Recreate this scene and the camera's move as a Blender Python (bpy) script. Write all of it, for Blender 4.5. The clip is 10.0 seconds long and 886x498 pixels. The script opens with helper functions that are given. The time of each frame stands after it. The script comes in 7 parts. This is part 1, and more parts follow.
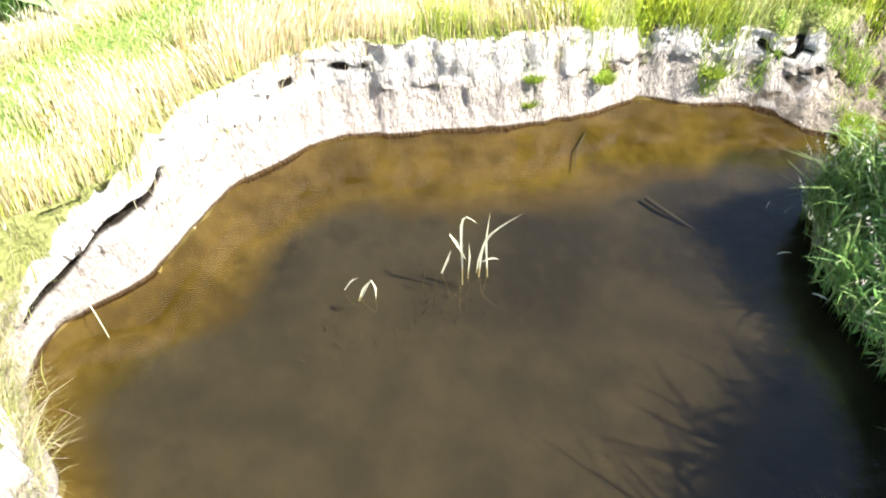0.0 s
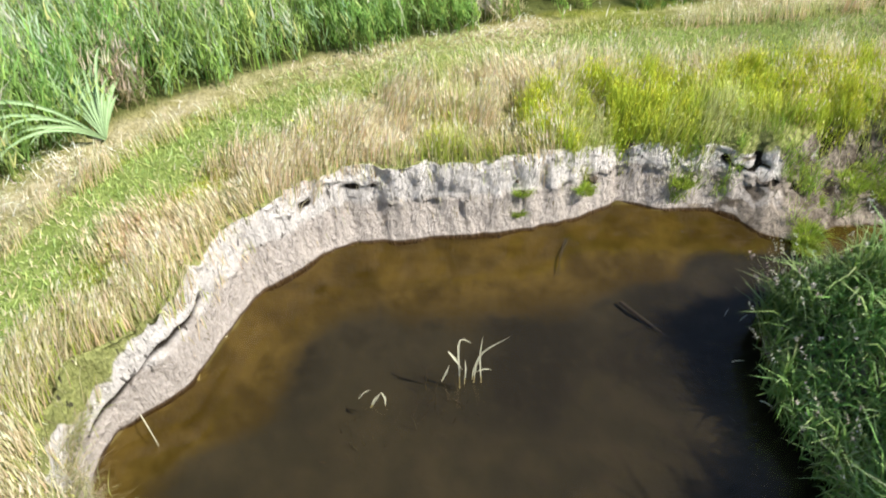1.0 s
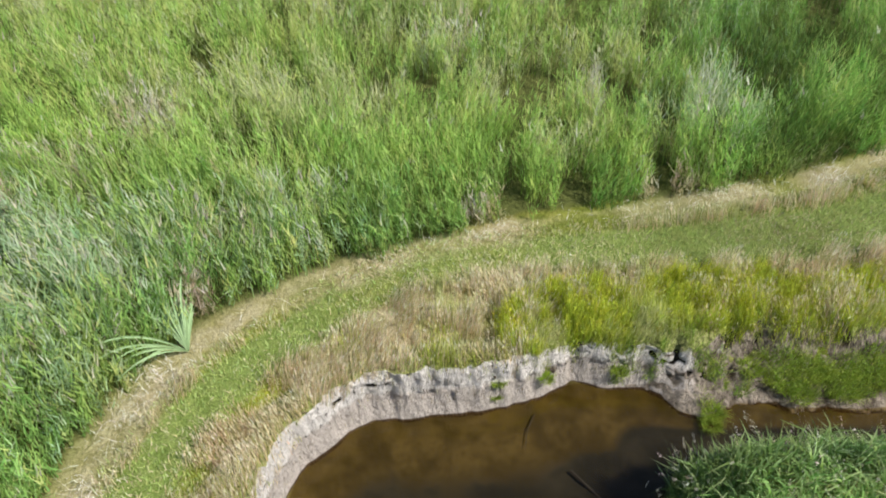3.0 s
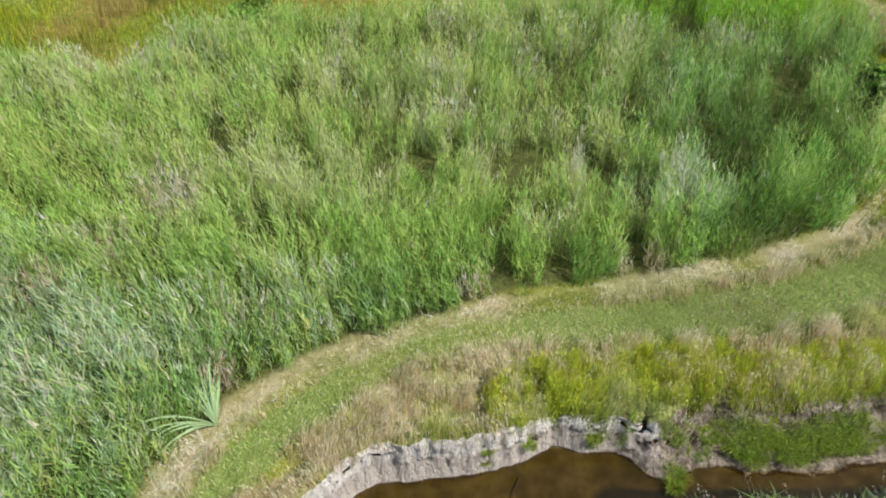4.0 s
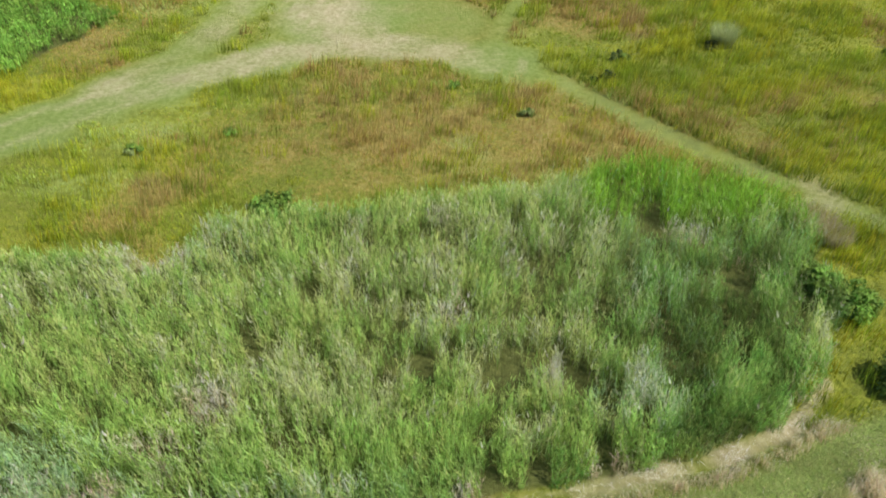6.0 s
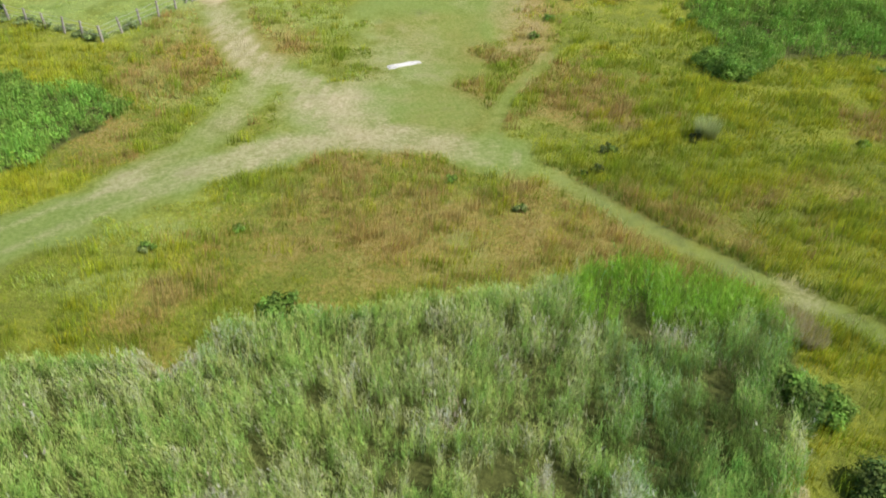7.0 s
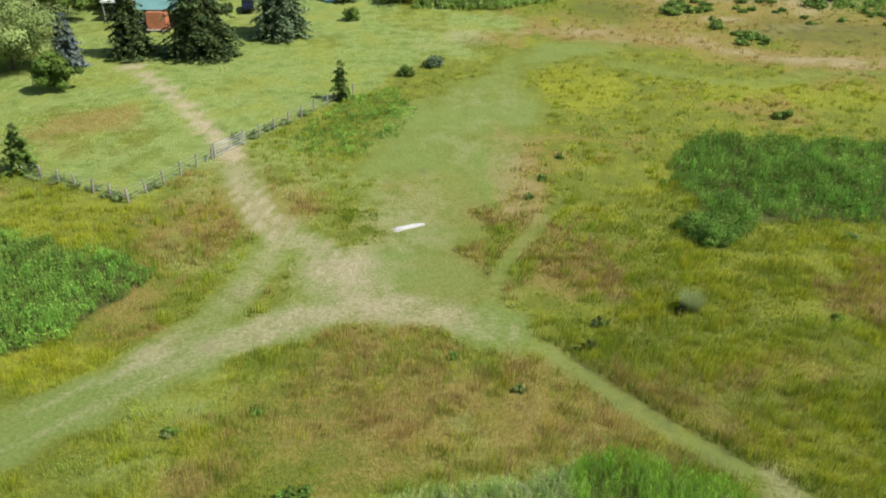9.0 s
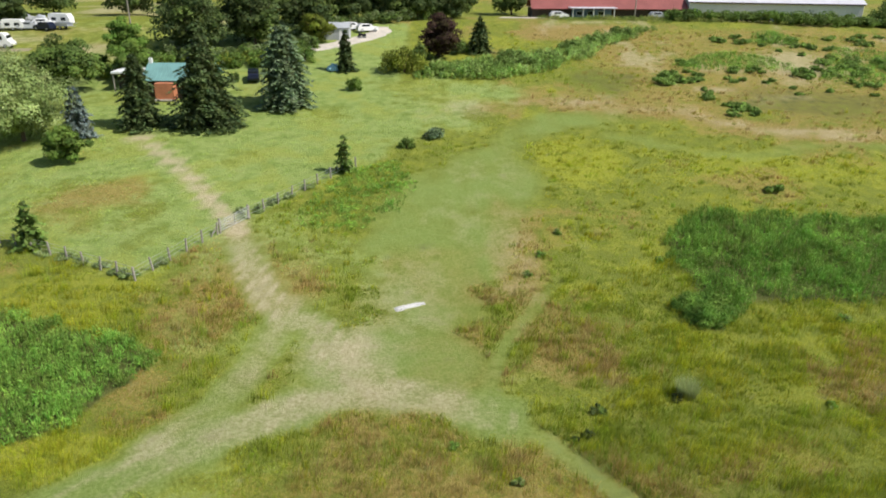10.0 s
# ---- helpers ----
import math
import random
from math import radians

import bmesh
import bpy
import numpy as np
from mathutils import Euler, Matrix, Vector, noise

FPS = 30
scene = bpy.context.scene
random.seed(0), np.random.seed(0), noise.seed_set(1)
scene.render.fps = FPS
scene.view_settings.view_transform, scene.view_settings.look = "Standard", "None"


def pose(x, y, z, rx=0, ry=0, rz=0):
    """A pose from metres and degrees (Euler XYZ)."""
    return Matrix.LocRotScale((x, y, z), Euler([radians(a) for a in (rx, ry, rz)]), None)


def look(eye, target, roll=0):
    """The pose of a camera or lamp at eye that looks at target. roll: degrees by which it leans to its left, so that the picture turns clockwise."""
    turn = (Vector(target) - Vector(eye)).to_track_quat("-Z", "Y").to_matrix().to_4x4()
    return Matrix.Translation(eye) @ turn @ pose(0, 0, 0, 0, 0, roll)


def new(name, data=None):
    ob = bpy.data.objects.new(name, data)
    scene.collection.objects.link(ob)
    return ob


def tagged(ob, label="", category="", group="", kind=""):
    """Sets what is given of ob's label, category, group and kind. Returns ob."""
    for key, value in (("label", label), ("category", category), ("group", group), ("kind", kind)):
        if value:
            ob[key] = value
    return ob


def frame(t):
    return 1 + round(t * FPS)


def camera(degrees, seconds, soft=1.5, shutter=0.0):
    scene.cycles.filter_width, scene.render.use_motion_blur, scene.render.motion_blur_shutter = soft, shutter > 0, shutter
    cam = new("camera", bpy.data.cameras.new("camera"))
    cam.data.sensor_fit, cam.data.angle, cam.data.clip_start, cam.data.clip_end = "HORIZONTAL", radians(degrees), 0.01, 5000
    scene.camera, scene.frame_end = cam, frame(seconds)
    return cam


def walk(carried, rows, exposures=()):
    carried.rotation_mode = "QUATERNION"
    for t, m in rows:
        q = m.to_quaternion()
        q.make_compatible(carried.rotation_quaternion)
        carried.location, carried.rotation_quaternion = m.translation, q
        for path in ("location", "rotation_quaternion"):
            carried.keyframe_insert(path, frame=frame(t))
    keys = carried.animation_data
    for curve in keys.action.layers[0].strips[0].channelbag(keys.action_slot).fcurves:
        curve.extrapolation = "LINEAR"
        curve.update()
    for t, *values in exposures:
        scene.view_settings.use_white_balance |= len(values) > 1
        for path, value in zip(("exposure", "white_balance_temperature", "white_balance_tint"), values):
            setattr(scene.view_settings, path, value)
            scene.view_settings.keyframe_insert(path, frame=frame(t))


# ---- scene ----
from mathutils.bvhtree import BVHTree

cam = camera(64.6, 10.0, soft=1.85, shutter=0.3)
METRES, EYE, TILT, LEAN, TURN = 21.0, 3.1, -45.0, 0.0, 0.0
ROWS = [
    (0.0, 0.0, 0.0, 0.0, 0.0, 0.0, -0.0),
    (0.5, -0.0004, -0.0194, 0.0217, -0.08, 0.18, 0.05),
    (1.0, -0.0003, -0.0427, 0.0472, -0.09, 0.33, 0.11),
    (1.5, -0.0007, -0.0697, 0.0748, -0.23, 0.43, 0.17),
    (2.0, -0.0004, -0.1005, 0.1052, -0.27, 0.54, 0.17),
    (2.5, -0.0002, -0.1323, 0.1355, -0.33, 0.66, 0.21),
    (4.0, 0.0034, -0.2359, 0.2322, -0.34, 0.82, 0.25),
    (4.5, 0.0048, -0.2693, 0.2661, -0.31, 1.13, 0.31),
    (5.0, 0.0048, -0.3038, 0.3045, -0.33, 2.65, 0.35),
    (5.5, 0.0041, -0.338, 0.3411, -0.36, 4.67, 0.34),
    (7.0, 0.0069, -0.4551, 0.4612, -0.47, 10.52, 0.38),
    (7.5, 0.0051, -0.4932, 0.4979, -0.52, 12.57, 0.39),
    (8.0, 0.0007, -0.5348, 0.5372, -0.56, 14.58, 0.37),
    (8.5, -0.0023, -0.5786, 0.576, -0.59, 16.56, 0.33),
    (9.0, -0.0051, -0.6236, 0.6162, -0.62, 18.55, 0.3),
    (9.5, -0.0085, -0.6678, 0.6575, -0.68, 20.55, 0.28),
    (10.0, -0.0102, -0.7118, 0.7008, -0.72, 22.54, 0.25),
]
EXPOSURES = [(0.0, 1.92), (0.5, 1.36), (1.0, 0.88), (1.6, 0.62), (2.5, 0.40), (4.0, 0.36), (7.0, 0.34), (8.0, 0.25), (10.0, 0.16)]
walk(cam, [(t, pose(0, 0, EYE, TILT, LEAN, TURN) @ pose(METRES * x, METRES * y, METRES * z, 90 + pitch, roll, yaw)) for t, x, y, z, yaw, pitch, roll in ROWS], EXPOSURES)

# ---- light ----
SUN_DIR = Vector((0.82, -0.28, 1.0)).normalized()
world = bpy.data.worlds.new("sky")
scene.world = world
world.use_nodes = True
wn = world.node_tree
sky = wn.nodes.new("ShaderNodeTexSky")
sky.sky_type, sky.sun_disc = "NISHITA", False
sky.sun_elevation = math.asin(SUN_DIR.z)
sky.sun_rotation = math.atan2(SUN_DIR.x, SUN_DIR.y)
wn.nodes["Background"].inputs[1].default_value = 0.09
wn.links.new(sky.outputs[0], wn.nodes["Background"].inputs[0])
sun_data = bpy.data.lights.new("sun", "SUN")
sun_data.energy, sun_data.angle, sun_data.color = 4.6, radians(0.6), (1.0, 0.955, 0.88)
sun = new("sun", sun_data)
sun.matrix_world = look(SUN_DIR * 50, (0, 0, 0))


# ---- materials ----
def material(name, rough=0.8, spec=0.3):
    m = bpy.data.materials.new(name)
    m.use_nodes = True
    b = m.node_tree.nodes["Principled BSDF"]
    b.inputs["Roughness"].default_value = rough
    b.inputs["Specular IOR Level"].default_value = spec
    return m, m.node_tree, b


def node(tree, kind, **values):
    n = tree.nodes.new(kind)
    for key, value in values.items():
        n.inputs[key.replace("_", " ")].default_value = value
    return n


def mix(tree, fac, a, b, blend="MIX"):
    n = tree.nodes.new("ShaderNodeMix")
    n.data_type, n.blend_type = "RGBA", blend
    for socket, value in ((n.inputs[0], fac), (n.inputs[6], a), (n.inputs[7], b)):
        if isinstance(value, bpy.types.NodeSocket):
            tree.links.new(value, socket)
        else:
            socket.default_value = value if isinstance(value, (int, float)) else (*value, 1)
    return n.outputs[2]


def ramp(tree, value, lo, hi):
    n = tree.nodes.new("ShaderNodeMapRange")
    n.interpolation_type = "SMOOTHSTEP"
    tree.links.new(value, n.inputs[0])
    n.inputs[1].default_value, n.inputs[2].default_value = lo, hi
    return n.outputs[0]


def calc(tree, op, a, b):
    n = tree.nodes.new("ShaderNodeMath")
    n.operation = op
    for socket, value in zip(n.inputs, (a, b)):
        if isinstance(value, bpy.types.NodeSocket):
            tree.links.new(value, socket)
        else:
            socket.default_value = value
    return n.outputs[0]


def place(tree, scale=(1, 1, 1)):
    g = tree.nodes.new("ShaderNodeNewGeometry")
    m = tree.nodes.new("ShaderNodeMapping")
    m.inputs["Scale"].default_value = scale
    tree.links.new(g.outputs["Position"], m.inputs[0])
    return m.outputs[0]


def noise_of(tree, scale, detail=4, rough=0.6, stretch=(1, 1, 1)):
    n = node(tree, "ShaderNodeTexNoise", Scale=scale, Detail=detail, Roughness=rough)
    tree.links.new(place(tree, stretch), n.inputs["Vector"])
    return n.outputs[0]


def bump(tree, bsdf, height, strength, distance):
    n = node(tree, "ShaderNodeBump", Strength=strength, Distance=distance)
    tree.links.new(height, n.inputs["Height"])
    tree.links.new(n.outputs[0], bsdf.inputs["Normal"])


def plain(name, colour, rough=0.7, metal=0.0, scale=3.0, vary=0.25, bumps=0.2):
    """A painted, wooden or mineral surface with grain and stains at two scales."""
    m, tree, b = material(name, rough)
    b.inputs["Metallic"].default_value = metal
    dark = tuple(c * (1 - vary) for c in colour)
    light = tuple(min(1, c * (1 + vary * 0.6)) for c in colour)
    big = ramp(tree, noise_of(tree, scale * 0.3), 0.35, 0.65)
    small = ramp(tree, noise_of(tree, scale * 6), 0.3, 0.7)
    col = mix(tree, small, mix(tree, big, dark, colour), mix(tree, big, colour, light))
    tree.links.new(col, b.inputs["Base Color"])
    bump(tree, b, noise_of(tree, scale * 8), bumps, 0.02)
    return m


def leafy(name, translucent=0.4, rough=0.55, spec=0.25):
    """Leaves and blades: each one's own colour from its tint, light passing through."""
    m, tree, b = material(name, rough, spec)
    a = tree.nodes.new("ShaderNodeAttribute")
    a.attribute_name = "tint"
    col = mix(tree, ramp(tree, noise_of(tree, 1.3), 0.3, 0.7), a.outputs[0], mix(tree, 0.22, a.outputs[0], (0.30, 0.30, 0.06)))
    tree.links.new(col, b.inputs["Base Color"])
    tr = tree.nodes.new("ShaderNodeBsdfTranslucent")
    tree.links.new(col, tr.inputs[0])
    mx = node(tree, "ShaderNodeMixShader", Fac=translucent)
    tree.links.new(b.outputs[0], mx.inputs[1])
    tree.links.new(tr.outputs[0], mx.inputs[2])
    tree.links.new(mx.outputs[0], tree.nodes["Material Output"].inputs[0])
    return m


def ground_material():
    m, tree, b = material("meadow_soil", 0.95, 0.1)
    za, zb = tree.nodes.new("ShaderNodeAttribute"), tree.nodes.new("ShaderNodeAttribute")
    za.attribute_name, zb.attribute_name = "zone_a", "zone_b"
    sa, sb = tree.nodes.new("ShaderNodeSeparateColor"), tree.nodes.new("ShaderNodeSeparateColor")
    tree.links.new(za.outputs[0], sa.inputs[0])
    tree.links.new(zb.outputs[0], sb.inputs[0])
    mid = noise_of(tree, 0.55, 6, 0.68)
    fine = noise_of(tree, 5.0, 6, 0.75)
    grain = noise_of(tree, 28.0, 3, 0.7)
    rough = calc(tree, "ADD", calc(tree, "MULTIPLY", mid, 0.65), calc(tree, "MULTIPLY", fine, 0.35))

    def edge(socket, grain_size=3.0):
        return ramp(tree, calc(tree, "ADD", socket, calc(tree, "MULTIPLY", calc(tree, "SUBTRACT", rough, 0.5), grain_size)), 0.1, 0.9)
    olive = mix(tree, ramp(tree, fine, 0.3, 0.7), (0.140, 0.176, 0.026), (0.250, 0.285, 0.048))
    red = mix(tree, ramp(tree, fine, 0.3, 0.7), (0.24, 0.18, 0.046), (0.44, 0.32, 0.115))
    gold = mix(tree, ramp(tree, fine, 0.3, 0.7), (0.25, 0.285, 0.024), (0.40, 0.42, 0.052))
    base = mix(tree, calc(tree, "MULTIPLY", ramp(tree, mid, 0.45, 0.65), 0.7), olive, gold)
    base = mix(tree, edge(sb.outputs[2]), base, gold)
    base = mix(tree, edge(sa.outputs[2]), base, red)
    field = mix(tree, ramp(tree, mid, 0.3, 0.7), (0.19, 0.285, 0.062), (0.35, 0.43, 0.135))
    drift = noise_of(tree, 0.16, 4, 0.6)
    field = mix(tree, calc(tree, "MULTIPLY", ramp(tree, drift, 0.48, 0.62), 0.6), field, mix(tree, ramp(tree, fine, 0.3, 0.7), (0.24, 0.29, 0.045), (0.42, 0.45, 0.10)))
    base = mix(tree, edge(sb.outputs[0]), base, field)
    mown = mix(tree, ramp(tree, fine, 0.3, 0.7), (0.165, 0.255, 0.050), (0.31, 0.385, 0.115))
    base = mix(tree, calc(tree, "MULTIPLY", edge(sa.outputs[0], 1.5), calc(tree, "SUBTRACT", 1.0, calc(tree, "MULTIPLY", sa.outputs[2], 0.55))), base, mown)
    straw = mix(tree, ramp(tree, fine, 0.3, 0.7), (0.42, 0.345, 0.19), (0.68, 0.59, 0.41))
    base = mix(tree, edge(sa.outputs[1], 1.2), base, straw)
    litter = mix(tree, ramp(tree, fine, 0.3, 0.7), (0.06, 0.075, 0.02), (0.15, 0.17, 0.05))
    base = mix(tree, edge(sb.outputs[1]), base, litter)
    base = mix(tree, calc(tree, "MULTIPLY", ramp(tree, grain, 0.35, 0.7), 0.35), base, (0.10, 0.09, 0.03))
    tree.links.new(base, b.inputs["Base Color"])
    bump(tree, b, calc(tree, "ADD", fine, calc(tree, "MULTIPLY", grain, 0.4)), 0.9, 0.12)
    return m


def silt_material():
    m, tree, b = material("bank_silt", 0.9, 0.15)
    za = tree.nodes.new("ShaderNodeAttribute")
    za.attribute_name = "zone_a"
    s = tree.nodes.new("ShaderNodeSeparateColor")
    tree.links.new(za.outputs[0], s.inputs[0])
    fine, mid = noise_of(tree, 22, 6, 0.7), noise_of(tree, 3.2, 5, 0.65)
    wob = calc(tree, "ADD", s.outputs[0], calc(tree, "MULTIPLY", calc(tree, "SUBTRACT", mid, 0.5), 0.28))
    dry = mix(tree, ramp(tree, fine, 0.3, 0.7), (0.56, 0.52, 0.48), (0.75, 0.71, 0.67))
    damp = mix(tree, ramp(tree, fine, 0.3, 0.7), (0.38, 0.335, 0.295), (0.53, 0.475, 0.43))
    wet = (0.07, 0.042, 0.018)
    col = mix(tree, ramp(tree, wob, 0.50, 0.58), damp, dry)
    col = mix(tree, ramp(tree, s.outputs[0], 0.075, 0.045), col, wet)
    loam = mix(tree, ramp(tree, mid, 0.35, 0.65), (0.07, 0.052, 0.036), (0.36, 0.305, 0.25))
    soil = calc(tree, "ADD", s.outputs[1], calc(tree, "MULTIPLY", calc(tree, "SUBTRACT", mid, 0.5), 1.6))
    col = mix(tree, ramp(tree, soil, 0.45, 0.75), col, loam)
    # Near-black soil colour that also paints the shade inside undercuts and hollows.
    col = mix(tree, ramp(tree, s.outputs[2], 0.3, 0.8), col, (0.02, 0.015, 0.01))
    zb = tree.nodes.new("ShaderNodeAttribute")
    zb.attribute_name = "zone_b"
    thatch = mix(tree, ramp(tree, fine, 0.3, 0.7), (0.21, 0.23, 0.07), (0.38, 0.40, 0.15))
    turf = calc(tree, "ADD", zb.outputs[2], calc(tree, "MULTIPLY", calc(tree, "SUBTRACT", mid, 0.5), 1.2))
    col = mix(tree, ramp(tree, turf, 0.4, 0.6), col, thatch)
    streak = noise_of(tree, 16, 4, 0.6, (1, 1, 0.22))
    col = mix(tree, calc(tree, "MULTIPLY", ramp(tree, streak, 0.52, 0.72), 0.16), col, (0.2, 0.165, 0.13))
    # Fissures are drawn by dark colour alone, without depth.
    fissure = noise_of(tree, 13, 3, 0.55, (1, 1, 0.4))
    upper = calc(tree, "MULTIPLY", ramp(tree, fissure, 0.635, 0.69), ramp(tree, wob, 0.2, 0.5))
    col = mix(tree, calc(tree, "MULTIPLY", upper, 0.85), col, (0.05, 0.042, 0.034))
    tree.links.new(col, b.inputs["Base Color"])
    bump(tree, b, calc(tree, "ADD", streak, calc(tree, "ADD", mid, calc(tree, "MULTIPLY", fine, 0.6))), 1.0, 0.09)
    return m


def mud_material():
    m, tree, b = material("pond_mud", 0.95, 0.05)
    za = tree.nodes.new("ShaderNodeAttribute")
    za.attribute_name = "zone_a"
    s = tree.nodes.new("ShaderNodeSeparateColor")
    tree.links.new(za.outputs[0], s.inputs[0])
    mid, fine, wide = noise_of(tree, 2.2, 5, 0.6), noise_of(tree, 11, 5, 0.7), noise_of(tree, 0.8, 3, 0.5)
    shelf = mix(tree, ramp(tree, mid, 0.35, 0.65), (0.055, 0.042, 0.012), (0.116, 0.089, 0.031))
    shelf = mix(tree, calc(tree, "MULTIPLY", ramp(tree, fine, 0.45, 0.7), 0.5), shelf, (0.042, 0.030, 0.010))
    deep = mix(tree, ramp(tree, wide, 0.4, 0.65), (0.024, 0.023, 0.019), (0.044, 0.041, 0.033))
    deep = mix(tree, calc(tree, "MULTIPLY", ramp(tree, mid, 0.5, 0.68), 0.6), deep, (0.022, 0.02, 0.016))
    deep = mix(tree, calc(tree, "MULTIPLY", ramp(tree, fine, 0.5, 0.68), 0.35), deep, (0.062, 0.055, 0.042))
    d = calc(tree, "ADD", s.outputs[0], calc(tree, "MULTIPLY", calc(tree, "SUBTRACT", mid, 0.5), 0.45))
    # Lighter bed patch that paints the grey veil of sky reflected in the water.
    silt = mix(tree, ramp(tree, mid, 0.3, 0.7), (0.036, 0.034, 0.026), (0.053, 0.048, 0.037))
    deep = mix(tree, ramp(tree, calc(tree, "ADD", s.outputs[1], calc(tree, "MULTIPLY", calc(tree, "SUBTRACT", wide, 0.5), 1.2)), 0.3, 0.8), deep, silt)
    tree.links.new(mix(tree, ramp(tree, d, 0.38, 0.62), shelf, deep), b.inputs["Base Color"])
    bump(tree, b, mid, 0.5, 0.1)
    return m


def water_material():
    m = bpy.data.materials.new("pond_water")
    m.use_nodes = True
    tree = m.node_tree
    tree.nodes.remove(tree.nodes["Principled BSDF"])
    clear = tree.nodes.new("ShaderNodeBsdfTransparent")
    clear.inputs[0].default_value = (0.80, 0.735, 0.56, 1)
    gloss = tree.nodes.new("ShaderNodeBsdfGlossy")
    gloss.inputs["Roughness"].default_value = 0.03
    fres = node(tree, "ShaderNodeFresnel", IOR=1.38)
    bm = node(tree, "ShaderNodeBump", Strength=0.08, Distance=0.02)
    tree.links.new(noise_of(tree, 4.0, 3, 0.5), bm.inputs["Height"])
    tree.links.new(bm.outputs[0], gloss.inputs["Normal"])
    tree.links.new(bm.outputs[0], fres.inputs["Normal"])
    mx = tree.nodes.new("ShaderNodeMixShader")
    for a, c in ((fres.outputs[0], 0), (clear.outputs[0], 1), (gloss.outputs[0], 2)):
        tree.links.new(a, mx.inputs[c])
    tree.links.new(mx.outputs[0], tree.nodes["Material Output"].inputs[0])
    return m


MAT_GROUND, MAT_SILT, MAT_MUD, MAT_WATER = ground_material(), silt_material(), mud_material(), water_material()
MAT_GRASS = leafy("grass_blades", 0.4, 0.65, 0.1)
MAT_REED = leafy("reed_blades", 0.45, 0.6, 0.12)
MAT_LEAF = leafy("leaves", 0.38, 0.6, 0.15)
MAT_CROWN = leafy("tree_leaves", 0.34, 0.75, 0.12)
MAT_NEEDLE = leafy("needles", 0.1, 0.6, 0.2)
MAT_STRAW = leafy("dry_straw", 0.2, 0.6, 0.3)
MAT_BARK = plain("bark", (0.11, 0.08, 0.055), 0.9, 0, 4)
MAT_WOOD = plain("weathered_wood", (0.33, 0.30, 0.26), 0.85, 0, 5)
# Dark colour for shade painted on walls, and for dark parts such as the gutter.
MAT_SHADE_AND_DARK = plain("shade_and_dark_parts", (0.06, 0.045, 0.035), 0.85, 0, 4)
MAT_STEEL = plain("galvanised_steel", (0.55, 0.56, 0.57), 0.45, 0.6, 4, 0.15)
MAT_TEAL = plain("teal_sheet_roof", (0.17, 0.33, 0.31), 0.5, 0, 2, 0.2)
MAT_BRICK = plain("orange_render", (0.52, 0.20, 0.105), 0.85, 0, 3)
MAT_WHITE = plain("white_paint", (0.80, 0.80, 0.79), 0.5, 0, 2, 0.1)
MAT_REDROOF = plain("red_sheet_roof", (0.30, 0.10, 0.09), 0.6, 0, 1, 0.25)
MAT_GREY = plain("grey_sheet", (0.42, 0.44, 0.46), 0.5, 0, 2, 0.15)
MAT_LILAC = plain("pale_lilac_sheet", (0.66, 0.64, 0.69), 0.5, 0, 2, 0.12)
MAT_RUBBER = plain("black_rubber", (0.02, 0.02, 0.02), 0.8)
MAT_GLASS = plain("dark_glass", (0.02, 0.025, 0.03), 0.08, 0, 1, 0.1, 0.0)
MAT_NAVY = plain("navy_car_paint", (0.014, 0.018, 0.034), 0.25, 0, 2, 0.1, 0.0)
MAT_CONCRETE = plain("pale_gravel", (0.55, 0.50, 0.43), 0.95, 0, 2)
MAT_DUST = plain("dusty_soil", (0.30, 0.26, 0.16), 0.95, 0, 2)
MAT_STONE = plain("dirty_plastic", (0.52, 0.51, 0.49), 0.6, 0, 3, 0.35, 0.5)
MAT_CYAN = plain("pale_blue_sheet", (0.35, 0.60, 0.68), 0.6, 0, 2)

# ---- plan ----
WATER_Z = -0.98
WATERLINE = [(-2.3, 1.93), (-2.63, 2.36), (-2.89, 2.88), (-2.78, 3.29), (-2.3, 3.8), (-2.07, 4.33), (-1.81, 4.93), (-1.11, 5.52), (-0.47, 5.66),
             (0.65, 5.79), (1.4, 5.95), (2.08, 6.27), (2.55, 6.13), (3.0, 6.2), (3.3, 6.1), (3.62, 5.78), (4.05, 5.68), (4.5, 5.86), (5.3, 5.84), (6.3, 5.8), (7.4, 5.95), (8.6, 5.9),
             (9.0, 5.3), (6.8, 4.9), (5.0, 4.9), (3.7, 4.75), (3.1, 4.3), (3.05, 3.6), (3.2, 2.6), (3.3, 1.2), (2.4, -0.5), (0.4, -1.3), (-1.4, -0.6), (-2.0, 0.7)]
PATH = [(-5.0, -1.0), (-4.3, 2.0), (-3.75, 3.67), (-3.46, 4.51), (-3.04, 5.48), (-2.13, 6.43), (-1.12, 7.31), (-0.14, 7.79), (1.15, 8.1), (2.91, 8.3),
        (4.75, 8.45), (7.39, 8.9), (10.2, 10.2), (14.2, 11.8), (17.2, 14.8), (16.9, 17.8), (14.7, 20.3), (12.2, 22.8), (9.6, 25.8), (7.5, 28.7), (4.4, 32.3), (-0.9, 35.3)]
STRAW_LINE = [(-5.6, -1.0), (-4.9, 2.0), (-4.36, 3.68), (-4.2, 4.51), (-3.85, 5.67), (-2.94, 6.65), (-1.79, 7.43), (-1.16, 7.79), (0.2, 8.37), (1.57, 8.85),
              (3.19, 9.21), (4.98, 9.59), (6.9, 10.07), (9.0, 11.0), (10.3, 12.4)]
